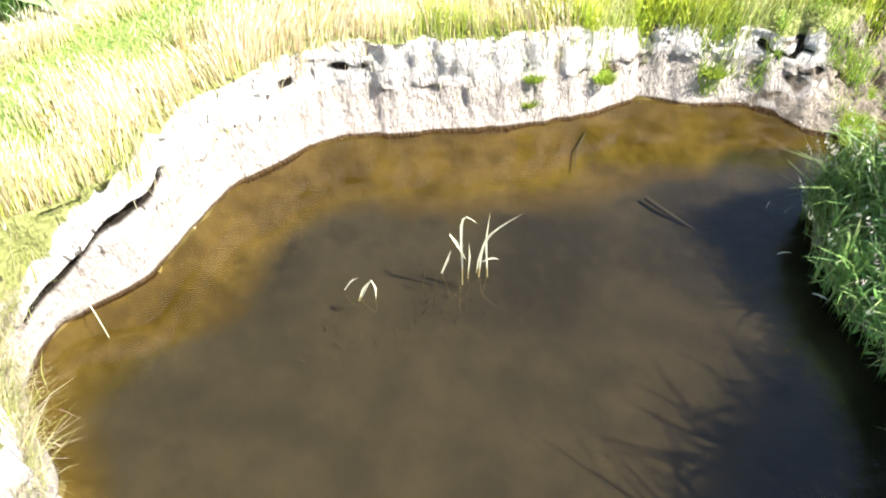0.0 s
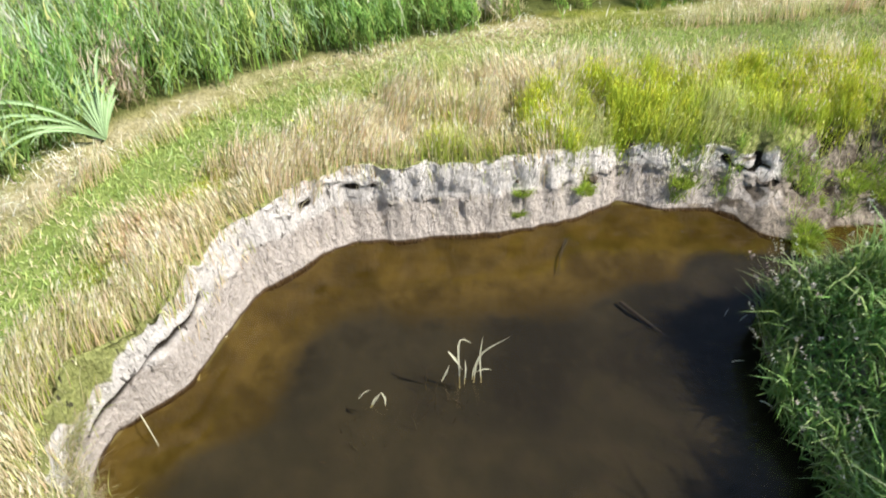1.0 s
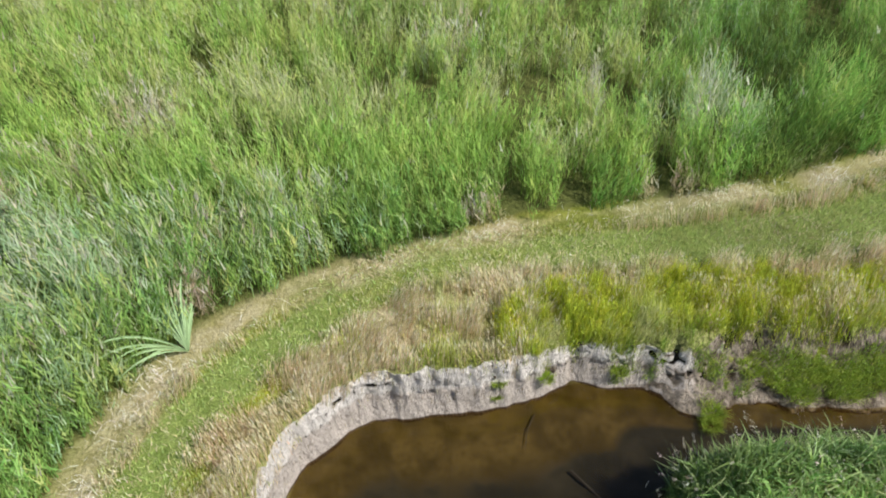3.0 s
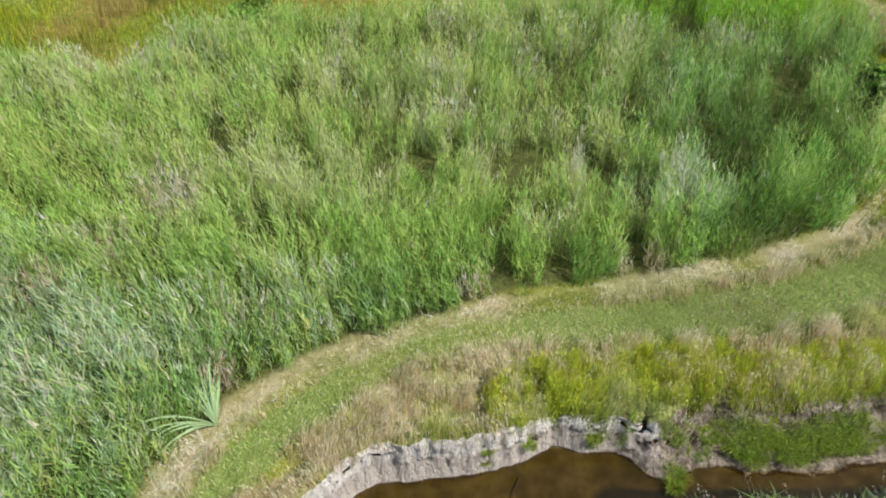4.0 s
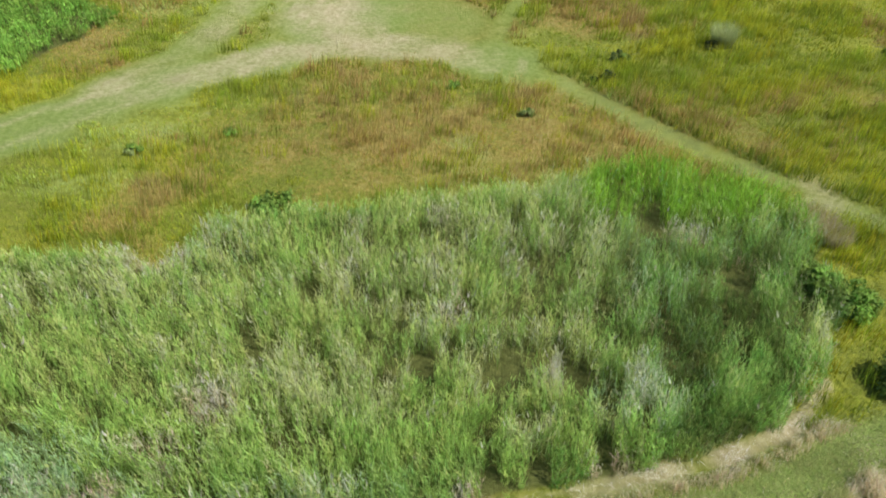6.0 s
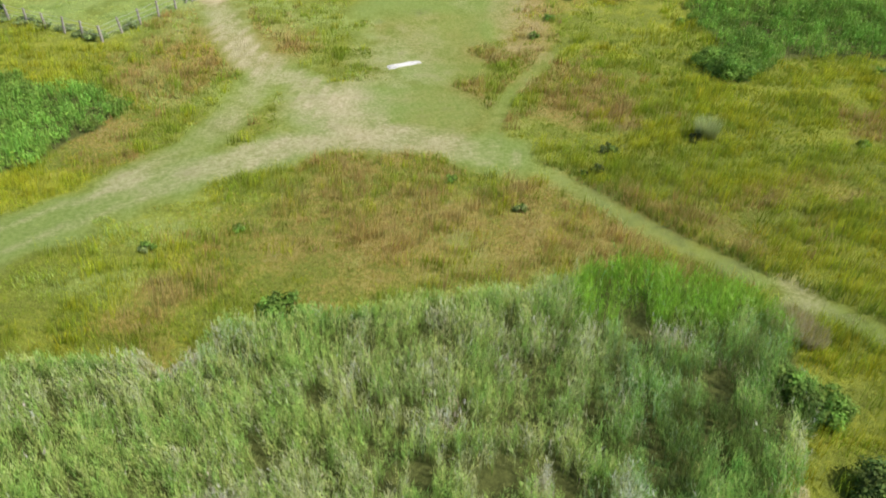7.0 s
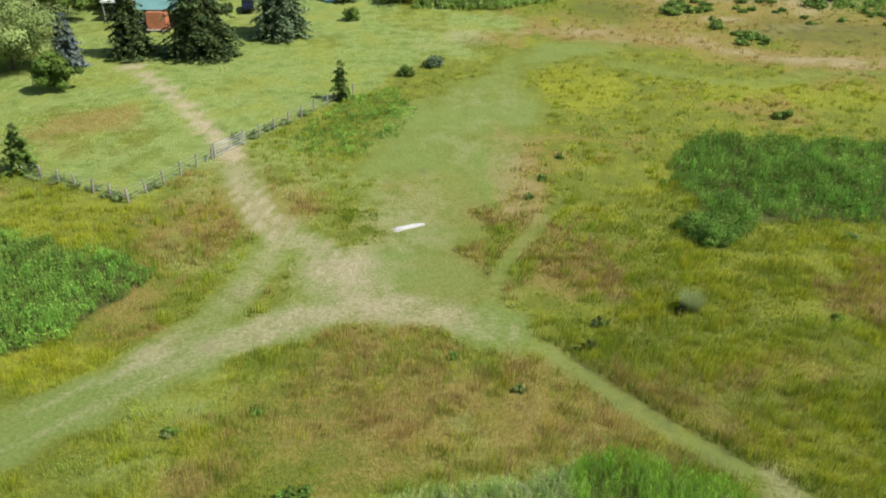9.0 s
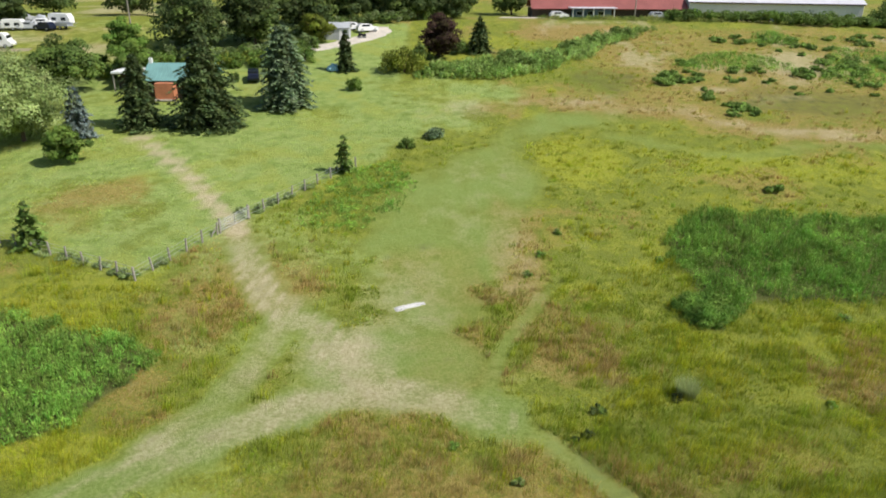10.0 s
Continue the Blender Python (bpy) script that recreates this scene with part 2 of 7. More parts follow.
REEDS = [(-4.75, 3.7), (-4.5, 4.7), (-4.1, 5.85), (-3.15, 6.85), (-1.95, 7.65), (0, 8.5), (1.6, 9.05), (4.2, 9.5), (6.9, 10.25), (8.8, 11.1), (9.6, 12.0),
         (11.0, 13.8), (12.2, 15.8), (12.5, 18.2), (12.3, 20.0), (10.5, 21.7), (6.3, 22.3), (3.7, 21.5), (-1.3, 20.7), (-3.2, 20.1), (-5.6, 19.8), (-7.8, 18.5),
         (-8.8, 17.4), (-12, 17.9), (-14.7, 17.7), (-20, 16.5), (-27, 13), (-27, -2), (-6, -2)]
LEFT_PATH = [(-36, 8), (-25, 19.4), (-18.7, 25.0), (-15.3, 28.6), (-11.5, 32.0), (-7, 34.8), (-1.5, 35.4), (3.5, 33)]
TRAIL = [(-1, 35.2), (-5.6, 38.6), (-8.5, 43.5), (-12.4, 47.4), (-16.0, 54.5), (-18.7, 61.4), (-22.1, 66.5), (-27.2, 74), (-34, 82.8), (-38, 87)]
BRANCH = [(-11.0, 47.5), (-11.6, 40.8), (-12.4, 36.1), (-13.5, 33.2), (-15.5, 30.4)]
STRIP = [(3, 34.5), (3.6, 38), (4.8, 41.6), (7.7, 47.6), (12.6, 56.6), (14.2, 66)]
LAWN = [(-4.6, 47), (-5.6, 52), (-6.2, 59.1), (-4.2, 69.5), (1.2, 78.4), (6.3, 85.6), (14.6, 95.5), (25.1, 97.2), (27.5, 94.5), (16.6, 88.8), (9.6, 82.6), (12, 75.9), (10.3, 68.1), (8.0, 61.5), (4.7, 52), (2.2, 45.2), (-1, 43)]
FAR_TRACK = [(22, 87), (24.6, 85.3), (29.3, 82.3), (37.1, 79.5), (47, 83.4), (60, 82)]
PATCH_LEFT = [(-34, 45), (-25.6, 43.2), (-20.2, 41), (-18.6, 39), (-20.6, 33.2), (-23.3, 30.8), (-33, 31)]
PATCH_RIGHT = [(21, 58.5), (25.7, 64), (29.5, 64), (36, 63.5), (46, 60), (48, 50), (34.6, 47.6), (27.2, 47.6), (23.8, 46.8), (21.4, 44.2), (19.5, 43), (18, 45), (20.6, 50.5), (20.4, 55)]
FIELD = [(-70, 62), (-36.6, 56.9), (-30.5, 54.3), (-24, 50.9), (-22.5, 54.3), (-19.2, 60.3), (-15.5, 67.3), (-12.7, 71.7), (-4, 80), (6, 93), (14, 106), (5, 114), (-16, 116), (-46, 108), (-90, 96)]


def spline(points, step, closed=False):
    """Evenly spaced points on a smooth curve through the given ones."""
    p = np.array(points, float)
    n = len(p)
    out = []
    for i in range(n if closed else n - 1):
        a, b, c, d = (p[(i + k) % n] if closed else p[min(max(i + k, 0), n - 1)] for k in (-1, 0, 1, 2))
        for t in np.linspace(0, 1, 24, endpoint=False):
            out.append(0.5 * (2 * b + (c - a) * t + (2 * a - 5 * b + 4 * c - d) * t * t + (3 * b - a - 3 * c + d) * t ** 3))
    out.append(p[0] if closed else p[-1])
    out = np.array(out)
    run = np.concatenate([[0], np.cumsum(np.linalg.norm(np.diff(out, axis=0), axis=1))])
    s = np.linspace(0, run[-1], max(4, int(run[-1] / step)) + 1)
    res = np.stack([np.interp(s, run, out[:, k]) for k in (0, 1)], 1)
    return res[:-1] if closed else res


def far_from(x, y, line, closed=False):
    """Distance of each place from a line."""
    a = line
    b = np.roll(line, -1, axis=0)
    if not closed:
        a, b = a[:-1], b[:-1]
    best = np.full(x.shape, 1e9)
    for (ax, ay), (bx, by) in zip(a, b):
        dx, dy = bx - ax, by - ay
        t = np.clip(((x - ax) * dx + (y - ay) * dy) / (dx * dx + dy * dy + 1e-12), 0, 1)
        best = np.minimum(best, (x - ax - t * dx) ** 2 + (y - ay - t * dy) ** 2)
    return np.sqrt(best)


def inside(x, y, line):
    hit = np.zeros(x.shape, bool)
    for (ax, ay), (bx, by) in zip(line, np.roll(line, -1, axis=0)):
        if ay != by:
            hit ^= ((ay > y) != (by > y)) & (x < (bx - ax) * (y - ay) / (by - ay) + ax)
    return hit


def signed(x, y, line):
    """Distance from a closed line, positive inside."""
    d = far_from(x, y, line, True)
    return np.where(inside(x, y, line), d, -d)


def step(v, lo, hi):
    t = np.clip((v - lo) / (hi - lo), 0, 1)
    return t * t * (3 - 2 * t)


def wave(x, y, size, seed=0):
    """Soft random field in 0..1 with features of that size in metres."""
    def grid(ix, iy):
        v = np.sin(ix * 127.1 + iy * 311.7 + seed * 74.7) * 43758.5453
        return v - np.floor(v)
    u, v = x / size, y / size
    iu, iv = np.floor(u), np.floor(v)
    fu, fv = u - iu, v - iv
    fu, fv = fu * fu * (3 - 2 * fu), fv * fv * (3 - 2 * fv)
    top = grid(iu, iv) * (1 - fu) + grid(iu + 1, iv) * fu
    low = grid(iu, iv + 1) * (1 - fu) + grid(iu + 1, iv + 1) * fu
    return top * (1 - fv) + low * fv


SHORE = spline(WATERLINE, 0.036, True)
SHORE_COARSE = spline(WATERLINE, 0.2, True)
PATH_C, STRAW_C, REEDS_C = spline(PATH, 0.6), spline(STRAW_LINE, 0.5), spline(REEDS, 0.8, True)
LEFT_C, TRAIL_C, STRIP_C = spline(LEFT_PATH, 1), spline(TRAIL, 1), spline(STRIP, 1)
BRANCH_C, FAR_TRACK_C = spline(BRANCH, 1), spline(FAR_TRACK, 1)
LAWN_C, PATL_C, PATR_C, FIELD_C = spline(LAWN, 2, True), spline(PATCH_LEFT, 1, True), spline(PATCH_RIGHT, 1, True), np.array(FIELD, float)


def slope(y):
    """The land rises gently beyond the trails."""
    u = np.clip(y - 46, 0, 116)
    return 0.11 * u * u / (u + 12) - 0.03 * np.clip(y - 162, 0, 30) + 0.01 * np.clip(y - 192, 0, 1e5)


def bank_width(x, y):
    return 0.27 - 0.04 * step(x, -1.2, -2.0) - 0.10 * step(x, -1.7, -2.1) * step(y, 4.9, 3.5) + 0.10 * step(x, 2.0, 2.8) * step(y, 5.2, 5.8) + 0.52 * bench(x, y) + 0.5 * step(x, 2.6, 3.3) * step(y, 5.1, 4.6)


def bench(x, y):
    """Where the bank has slumped into a low weedy shelf."""
    return step(x, 3.0, 4.1) * step(y, 5.25, 5.55)


def land(x, y):
    """Height of the ground sheet."""
    near = (np.abs(x - 3) < 14) & (np.abs(y - 2.5) < 10)
    z = slope(y) + 0.05 * (wave(x, y, 2.3) - 0.5) + 0.5 * (wave(x, y, 17, 3) - 0.5) * step(y, 20, 40)
    s = np.full(x.shape, 9.0)
    s[near] = -signed(x[near], y[near], SHORE_COARSE)
    w = bank_width(x, y)
    mud = WATER_Z - 0.03 - 0.36 * (1 - np.exp(np.minimum(s, 0) / 1.4))
    rim = np.interp(np.clip(s / (w + 0.3), 0, 1), [0, 0.5, 1], [0, 0.45, 1])
    rim = (WATER_Z - 0.03) * (1 - rim) - 0.16 * rim - 0.1 * np.sin(np.clip(rim, 0, 1) * math.pi)
    flat = -0.10 + 0.10 * step(s - w, 0.3, 0.8)
    return np.where(s < 0, mud, np.where(s < w + 0.3, rim, np.where(s < w + 0.8, np.minimum(flat, z), z))), s


# ---- builders ----
def mesh_of(name, verts, tris, mat, tint=None, smooth=False, colours=()):
    """A mesh from arrays of vertices and of triangles or quads."""
    verts, tris = np.asarray(verts, np.float32), np.asarray(tris, np.int32)
    me = bpy.data.meshes.new(name)
    k = tris.shape[1]
    me.vertices.add(len(verts))
    me.vertices.foreach_set("co", verts.ravel())
    me.loops.add(tris.size)
    me.loops.foreach_set("vertex_index", tris.ravel())
    me.polygons.add(len(tris))
    me.polygons.foreach_set("loop_start", np.arange(0, tris.size, k, dtype=np.int32))
    if smooth:
        me.polygons.foreach_set("use_smooth", np.ones(len(tris), bool))
    for key, values in ((("tint", tint),) if tint is not None else ()) + tuple(colours):
        a = me.color_attributes.new(key, "FLOAT_COLOR", "POINT")
        c = np.ones((len(verts), 4), np.float32)
        c[:, :3] = values
        a.data.foreach_set("color", c.ravel())
    me.update(calc_edges=True)
    me.materials.append(mat)
    return me


def part(name, bm, mat, parent, label=""):
    """Links a bmesh, or a mesh, as one object under a thing or a part."""
    if isinstance(bm, bmesh.types.BMesh):
        me = bpy.data.meshes.new(name)
        bm.to_mesh(me)
        bm.free()
        me.materials.append(mat)
    else:
        me = bm
    ob = new(name, me)
    ob.parent = parent
    return tagged(ob, label)


class Heap:
    """Gathers blades and leaves into one mesh."""

    def __init__(self):
        self.v, self.t, self.c, self.n = [], [], [], 0

    def add(self, v, t, c):
        self.v.append(v)
        self.t.append(t + self.n)
        self.c.append(c)
        self.n += len(v)

    def mesh(self, name, mat):
        return mesh_of(name, np.concatenate(self.v), np.concatenate(self.t), mat, np.concatenate(self.c))


RNG = np.random.default_rng(7)


def blades(heap, base, height, width, bend, azim, tint, tip, segs=2, droop=0.35, taper=0.8):
    """Curved tapering blades: base (n, 3), the rest one value a blade."""
    n = len(base)
    if n == 0:
        return
    turn = RNG.uniform(0, 2 * math.pi, n)
    side = np.stack([np.cos(turn), np.sin(turn), np.zeros(n)], 1)
    way = np.stack([np.cos(azim), np.sin(azim), np.zeros(n)], 1)
    rows, cols = [], []
    for k in range(segs + 1):
        t = k / segs
        p = base + way * (bend * height * t ** 1.7)[:, None]
        p[:, 2] += height * (t - droop * np.minimum(bend, 1.2) * t * t)
        c = tint * (1 - t) + tip * t
        if k < segs:
            w = (width * (1 - taper * t) * 0.5)[:, None] * side
            rows += [p - w, p + w]
            cols += [c, c]
        else:
            rows.append(p)
            cols.append(c)
    m = 2 * segs + 1
    v = np.stack(rows, 1).reshape(-1, 3)
    c = np.stack(cols, 1).reshape(-1, 3)
    tri = []
    for k in range(segs - 1):
        a = 2 * k
        tri += [(a, a + 1, a + 3), (a, a + 3, a + 2)]
    a = 2 * (segs - 1)
    tri.append((a, a + 1, a + 2))
    t = (np.arange(n)[:, None, None] * m + np.array(tri)[None]).reshape(-1, 3)
    heap.add(v, t, c)


def leaves(heap, centre, size, tint, normal=None, flat=0.5, shape=0.5):
    """Small pointed leaves, lying at random or across the given normals."""
    n = len(centre)
    if n == 0:
        return
    d = RNG.normal(size=(n, 3))
    nrm = RNG.normal(size=(n, 3)) * (1 - flat) + (np.array([0, 0, 1.0]) if normal is None else normal) * flat
    nrm /= np.linalg.norm(nrm, axis=1, keepdims=True) + 1e-9
    d -= nrm * np.sum(d * nrm, 1, keepdims=True)
    d /= np.linalg.norm(d, axis=1, keepdims=True) + 1e-9
    e = np.cross(nrm, d)
    s = size[:, None]
    v = np.stack([centre - d * s, centre + e * s * shape, centre + d * s, centre - e * s * shape], 1).reshape(-1, 3)
    q = np.arange(n)[:, None] * 4
    t = np.concatenate([q + np.array([0, 1, 2]), q + np.array([0, 2, 3])])
    heap.add(v, t, np.repeat(tint, 4, axis=0))


def scatter(x0, x1, y0, y1, per_m2):
    n = int((x1 - x0) * (y1 - y0) * per_m2)
    return RNG.uniform(x0, x1, n), RNG.uniform(y0, y1, n)


def on_land(x, y, lift=0.0):
    return np.stack([x, y, land(x, y)[0] + lift], 1)


def shade(colours, pick, vary=0.18):
    """Colours by index, each a little different."""
    c = np.array(colours)[pick]
    return np.clip(c * (1 + RNG.normal(0, vary, (len(pick), 1))) * (1 + RNG.normal(0, vary * 0.35, (len(pick), 3))), 0.004, 0.9)


def stuff(name, heap, mat, label, category):
    return tagged(new(name, heap.mesh(name, mat)), label, category, kind="stuff")


# ---- ground ----
def axis(lo, hi, fine_lo, fine_hi, fine, grow):
    """Lines close together in the middle and wider apart further out."""
    mid = list(np.arange(fine_lo, fine_hi, fine))
    up, down = [mid[-1]], [mid[0]]
    while up[-1] < hi:
        up.append(up[-1] + fine + grow * (up[-1] - fine_hi + fine))
    while down[-1] > lo:
        down.append(down[-1] - fine - grow * (fine_lo - down[-1] + fine))
    return np.array(down[:0:-1] + mid + up[1:])


def zones(x, y):
    """What grows where: mown, straw, reddish; field, litter, golden."""
    mown = step(far_from(x, y, PATH_C), 0.56 + 0.5 * step(x, 2, 6), 0.22) * (1 - 0.6 * step(x, 3, 7) * step(y, 12, 16))
    mown = np.maximum(mown, 0.9 * step(far_from(x, y, LEFT_C) + 1.6 * (wave(x, y, 1.5, 123) - 0.5), 3.3, 0.7))
    mown = np.maximum(mown, 0.62 * step(far_from(x, y, BRANCH_C) + 0.6 * (wave(x, y, 1.2, 124) - 0.5), 2.3, 0.8))
    mown = np.maximum(mown, 0.5 * step(far_from(x, y, FAR_TRACK_C) + 1.5 * (wave(x, y, 3, 125) - 0.5), 2.6, 0.6))
    mown = np.maximum(mown, step(far_from(x, y, STRIP_C) + 0.4 * (wave(x, y, 1.3, 126) - 0.5), 1.1, 0.3) * (0.56 - 0.3 * step(y, 44, 54)))
    mown = np.maximum(mown, step(signed(x, y, LAWN_C) + 2.6 * (wave(x, y, 2.5, 127) - 0.5) + 1.2 * (wave(x, y, 0.9, 150) - 0.5), -2.6, 2.2) * (0.28 + 0.5 * wave(x, y, 5, 71) + 0.25 * wave(x, y, 1.6, 72)))
    mown = np.maximum(mown, step(np.hypot((x + 3) / 6.5, (y - 39) / 5.5), 1.25, 0.6))
    mown = np.maximum(mown, 0.7 * step(far_from(x, y, TRAIL_C), 2.9, 1.0) * step(y, 61, 57))
    straw = step(far_from(x, y, STRAW_C) + 0.4 * (wave(x, y, 0.7, 61) - 0.5), 0.42, 0.10) * (0.32 + 0.5 * wave(x, y, 0.9, 63))
    thin = np.array([(-1.9, 6.0), (-0.9, 6.8), (0.2, 7.4), (1.3, 7.75)], float)
    straw = np.maximum(straw, 0.7 * step(far_from(x, y, thin) + 0.15 * (wave(x, y, 0.5, 62) - 0.5), 0.22, 0.05))
    straw = np.maximum(straw, (0.42 + 0.2 * step(x, 0.6, -0.8)) * step(np.hypot(x - 0.5, y - 3.6), 6.5, 4.5) * step(y, 0, 2) * step(far_from(x, y, PATH_C), 0.4, 0.8))
    straw = np.maximum(straw, step(far_from(x, y, TRAIL_C), 2.4 - 0.9 * step(y, 56, 62), 0.2) * (0.46 - 0.12 * step(y, 56, 62)))
    straw = np.maximum(straw, 0.74 * step(far_from(x, y, TRAIL_C) + 0.4 * (wave(x, y, 1.3, 146) - 0.5), 1.7, 0.6) * step(y, 56, 60))
    rut = step(np.abs(far_from(x, y, LEFT_C) - 1.0), 0.5, 0.1) * (0.3 + 0.5 * wave(x, y, 3, 97)) * (0.45 + 0.55 * step(x, -22, -10))
    rut = np.maximum(rut, step(np.abs(far_from(x, y, TRAIL_C) - 0.9), 0.5, 0.1) * step(y, 60, 56) * (0.4 + 0.4 * wave(x, y, 3, 98)))
    straw = np.maximum(straw, rut)
    straw = np.maximum(straw, 0.56 * step(far_from(x, y, LEFT_C), 2.8, 0.2) * step(x, -20, -9) * step(x, 6, 0))
    straw = np.maximum(straw, 0.50 * step(far_from(x, y, BRANCH_C), 2.0, 0.3) * (0.4 + 0.8 * wave(x, y, 2.2, 128)))
    straw = np.maximum(straw, 0.55 * step(np.hypot((x + 6.0) / 4.5, (y - 40) / 6), 1.4, 0.2) * (0.6 + 0.6 * wave(x, y, 1.8, 129)))
    straw = np.maximum(straw, 0.30 * step(np.hypot((x - 6.6) / 2.8, (y - 56) / 10) + 0.5 * (wave(x, y, 2, 142) - 0.5), 1.5, 0.3))
    straw = np.maximum(straw, 0.33 * step(np.hypot((x + 2.5) / 5, (y - 47) / 7) + 0.6 * (wave(x, y, 2.5, 143) - 0.5), 1.4, 0.4))
    straw = np.maximum(straw, 0.45 * step(np.hypot((x - 14.2) / 1.2, (y - 21.3) / 2.4), 1.4, 0.2))
    dry_line = np.array([(14.5, 102), (18.6, 100.8), (26.7, 98), (33, 98.5), (39.4, 91.5), (45.4, 88), (57, 87), (90, 89)], float)
    straw = np.maximum(straw, (0.22 + 0.34 * wave(x, y, 4, 74)) * step(far_from(x, y, dry_line) + 3.0 * (wave(x, y, 2.6, 130) - 0.5), 4.6, 0.5))
    straw = np.maximum(straw, (0.2 + 0.4 * wave(x, y, 6, 76)) * step(np.hypot((x - 64) / 14, (y - 124) / 15), 1.3, 0.4))
    straw = np.maximum(straw, 0.5 * step(wave(x, y, 4.5, 77) + 0.4 * (wave(x, y, 1.5, 78) - 0.5), 0.5, 0.85) * step(y, 96, 104) * step(x, 16, 26))
    straw = np.maximum(straw, 0.27 * step(signed(x, y, LAWN_C), -1.5, 3.0) * step(wave(x, y * 0.6, 3.5, 103) + 0.5 * (wave(x, y, 1.2, 104) - 0.5), 0.45, 0.9))
    straw = np.maximum(straw, 0.42 * step(np.hypot((x - 3) / 8, (y - 98) / 8), 1.3, 0.2) * (0.4 + 0.8 * wave(x, y, 3, 79)))
    straw = np.maximum(straw, 0.5 * step(wave(x, y * 2.0, 9, 87), 0.4, 0.75) * step(y, 116, 124) * step(x, -38, -48))
    red = 0.62 * step(np.hypot((x - 2) / 13, (y - 25.5) / 4.4), 1.4, 0.3)
    red = np.maximum(red, 0.62 * step(np.hypot((x - 9.5) / 4.5, (y - 39) / 4) + 0.6 * (wave(x, y, 1.6, 131) - 0.5), 1.2, 0.5))
    red = np.maximum(red, 0.5 * step(np.hypot((x - 56) / 17, (y - 101) / 10), 1.2, 0.6))
    red = np.maximum(red, (0.42 + 0.25 * wave(x, y, 8, 88)) * step(y, 96, 103) * step(x, 20, 32) * step(y, 158, 150))
    red = np.maximum(red, 0.85 * step(np.hypot((x - 30) / 16, (y - 150) / 9), 1.1, 0.8))
    red = np.maximum(red, 0.7 * step(np.hypot((x + 34.5) / 6.5, (y - 68.5) / 5) + 1.1 * (wave(x, y, 4, 145) - 0.5) + 0.5 * (wave(x, y, 1.5, 148) - 0.5), 1.3, 0.4))
    red = np.maximum(red, 0.65 * step(np.hypot((x + 14) / 6, (y - 50) / 6), 1.1, 0.7))
    red = np.maximum(red, 0.85 * step(far_from(x, y, TRAIL_C), 1.3, 0.6) * step(y, 57, 61))
    red = np.maximum(red, 0.6 * step(np.hypot((x - 6.8) / 2.6, (y - 57) / 11) + 0.5 * (wave(x, y, 2, 142) - 0.5), 1.4, 0.5))
    red = np.maximum(red, 0.72 * step(far_from(x, y, dry_line) + 3.0 * (wave(x, y, 3.4, 144) - 0.5), 6.0, 2.0))
    red = np.maximum(red, 0.54 * step(wave(x, y, 9, 32) + 0.5 * (wave(x, y, 2.2, 34) - 0.5), 0.52, 0.85))
    field = step((signed(x, y, FIELD_C) + 9 * (wave(x, y, 6, 73) - 0.5) * step(y, 76, 86)) / (1 + 5 * step(y, 76, 90)), -0.3, 0.6)
    field = np.maximum(field, step(signed(x, y, np.array([(-120, 90), (-5, 108), (-5, 160), (-120, 160)], float)), -1, 2) * (1 - 0.72 * step(x, -40, -52) * step(y, 116, 124)))
    field = field * (1 - 0.75 * step(np.hypot((x + 35) / 8.5, (y - 68) / 5.5) + 1.1 * (wave(x, y, 4, 105) - 0.5), 1.3, 0.4))
    field = np.maximum(field, 0.55 * step(far_from(x, y, PATH_C), 1.2, 0.4) * step(x, 3, 7) * step(y, 12, 16))
    litter = step(signed(x, y, REEDS_C), -0.1, 0.35)
    litter = np.maximum(litter, 0.3 * step(x, 1.5, 4.5) * np.maximum(step(y, 11, 10), 0.8 * step(y, 15, 18) * step(y, 32, 28)) * step(far_from(x, y, PATH_C), 1.6, 1.0))
    litter = np.maximum(litter, step(signed(x, y, PATL_C), -0.2, 0.5))
    litter = np.maximum(litter, (0.22 + 0.15 * step(wave(x, y * 1.8, 3.2, 141), 0.4, 0.7)) * step(x, 7, 11) * step(y, 46, 36) * step(y, 14, 20) * (1 - mown))
    litter = np.maximum(litter, 0.5 * step(np.hypot((x - 55) / 14, (y - 102) / 8.5) + 0.5 * (wave(x, y, 4, 132) - 0.5), 1.25, 0.5))
    litter = np.maximum(litter, 0.46 * step(np.hypot((x - 27) / 7, (y - 113) / 8) + 0.5 * (wave(x, y, 4, 133) - 0.5), 1.25, 0.5))
    litter = np.maximum(litter, step(signed(x, y, PATR_C), -0.2, 0.5))
    lush = 0.45 * step(wave(x, y, 7, 35) + 0.5 * (wave(x, y, 1.7, 36) - 0.5), 0.55, 0.85)
    field = np.maximum(field, lush * step(x + 0.1 * y, 14, 2))
    dry = signed(x, y, FIELD_C) > 0
    field = np.where(dry, field * (1 - 0.45 * step(wave(x, y, 8, 37) + 0.4 * (wave(x, y, 3, 38) - 0.5), 0.55, 0.8)), field)
    gold = 0.6 * step(np.hypot((x - 40) / 22, (y - 76) / 5.5), 1.5, 0.3) * (0.6 + 0.6 * wave(x, y, 7, 75))
    gold = np.maximum(gold, 0.85 * step(np.hypot((x - 16.5) / 6, (y - 78) / 8.5), 1.25, 0.6) * (0.6 + 0.6 * wave(x, y, 2.5, 134)))
    band = wave(x, y * 2.2, 4.5, 135) * 0.65 + wave(x, y * 1.6, 1.5, 136) * 0.35
    gold = np.maximum(gold, 0.55 * step(band, 0.5, 0.75) * step(x, 6, 10) * step(y, 48, 42) * step(y, 14, 18))
    gold = np.maximum(gold, 0.7 * step(np.hypot((x + 22) / 8, (y - 30) / 3), 1.1, 0.5))
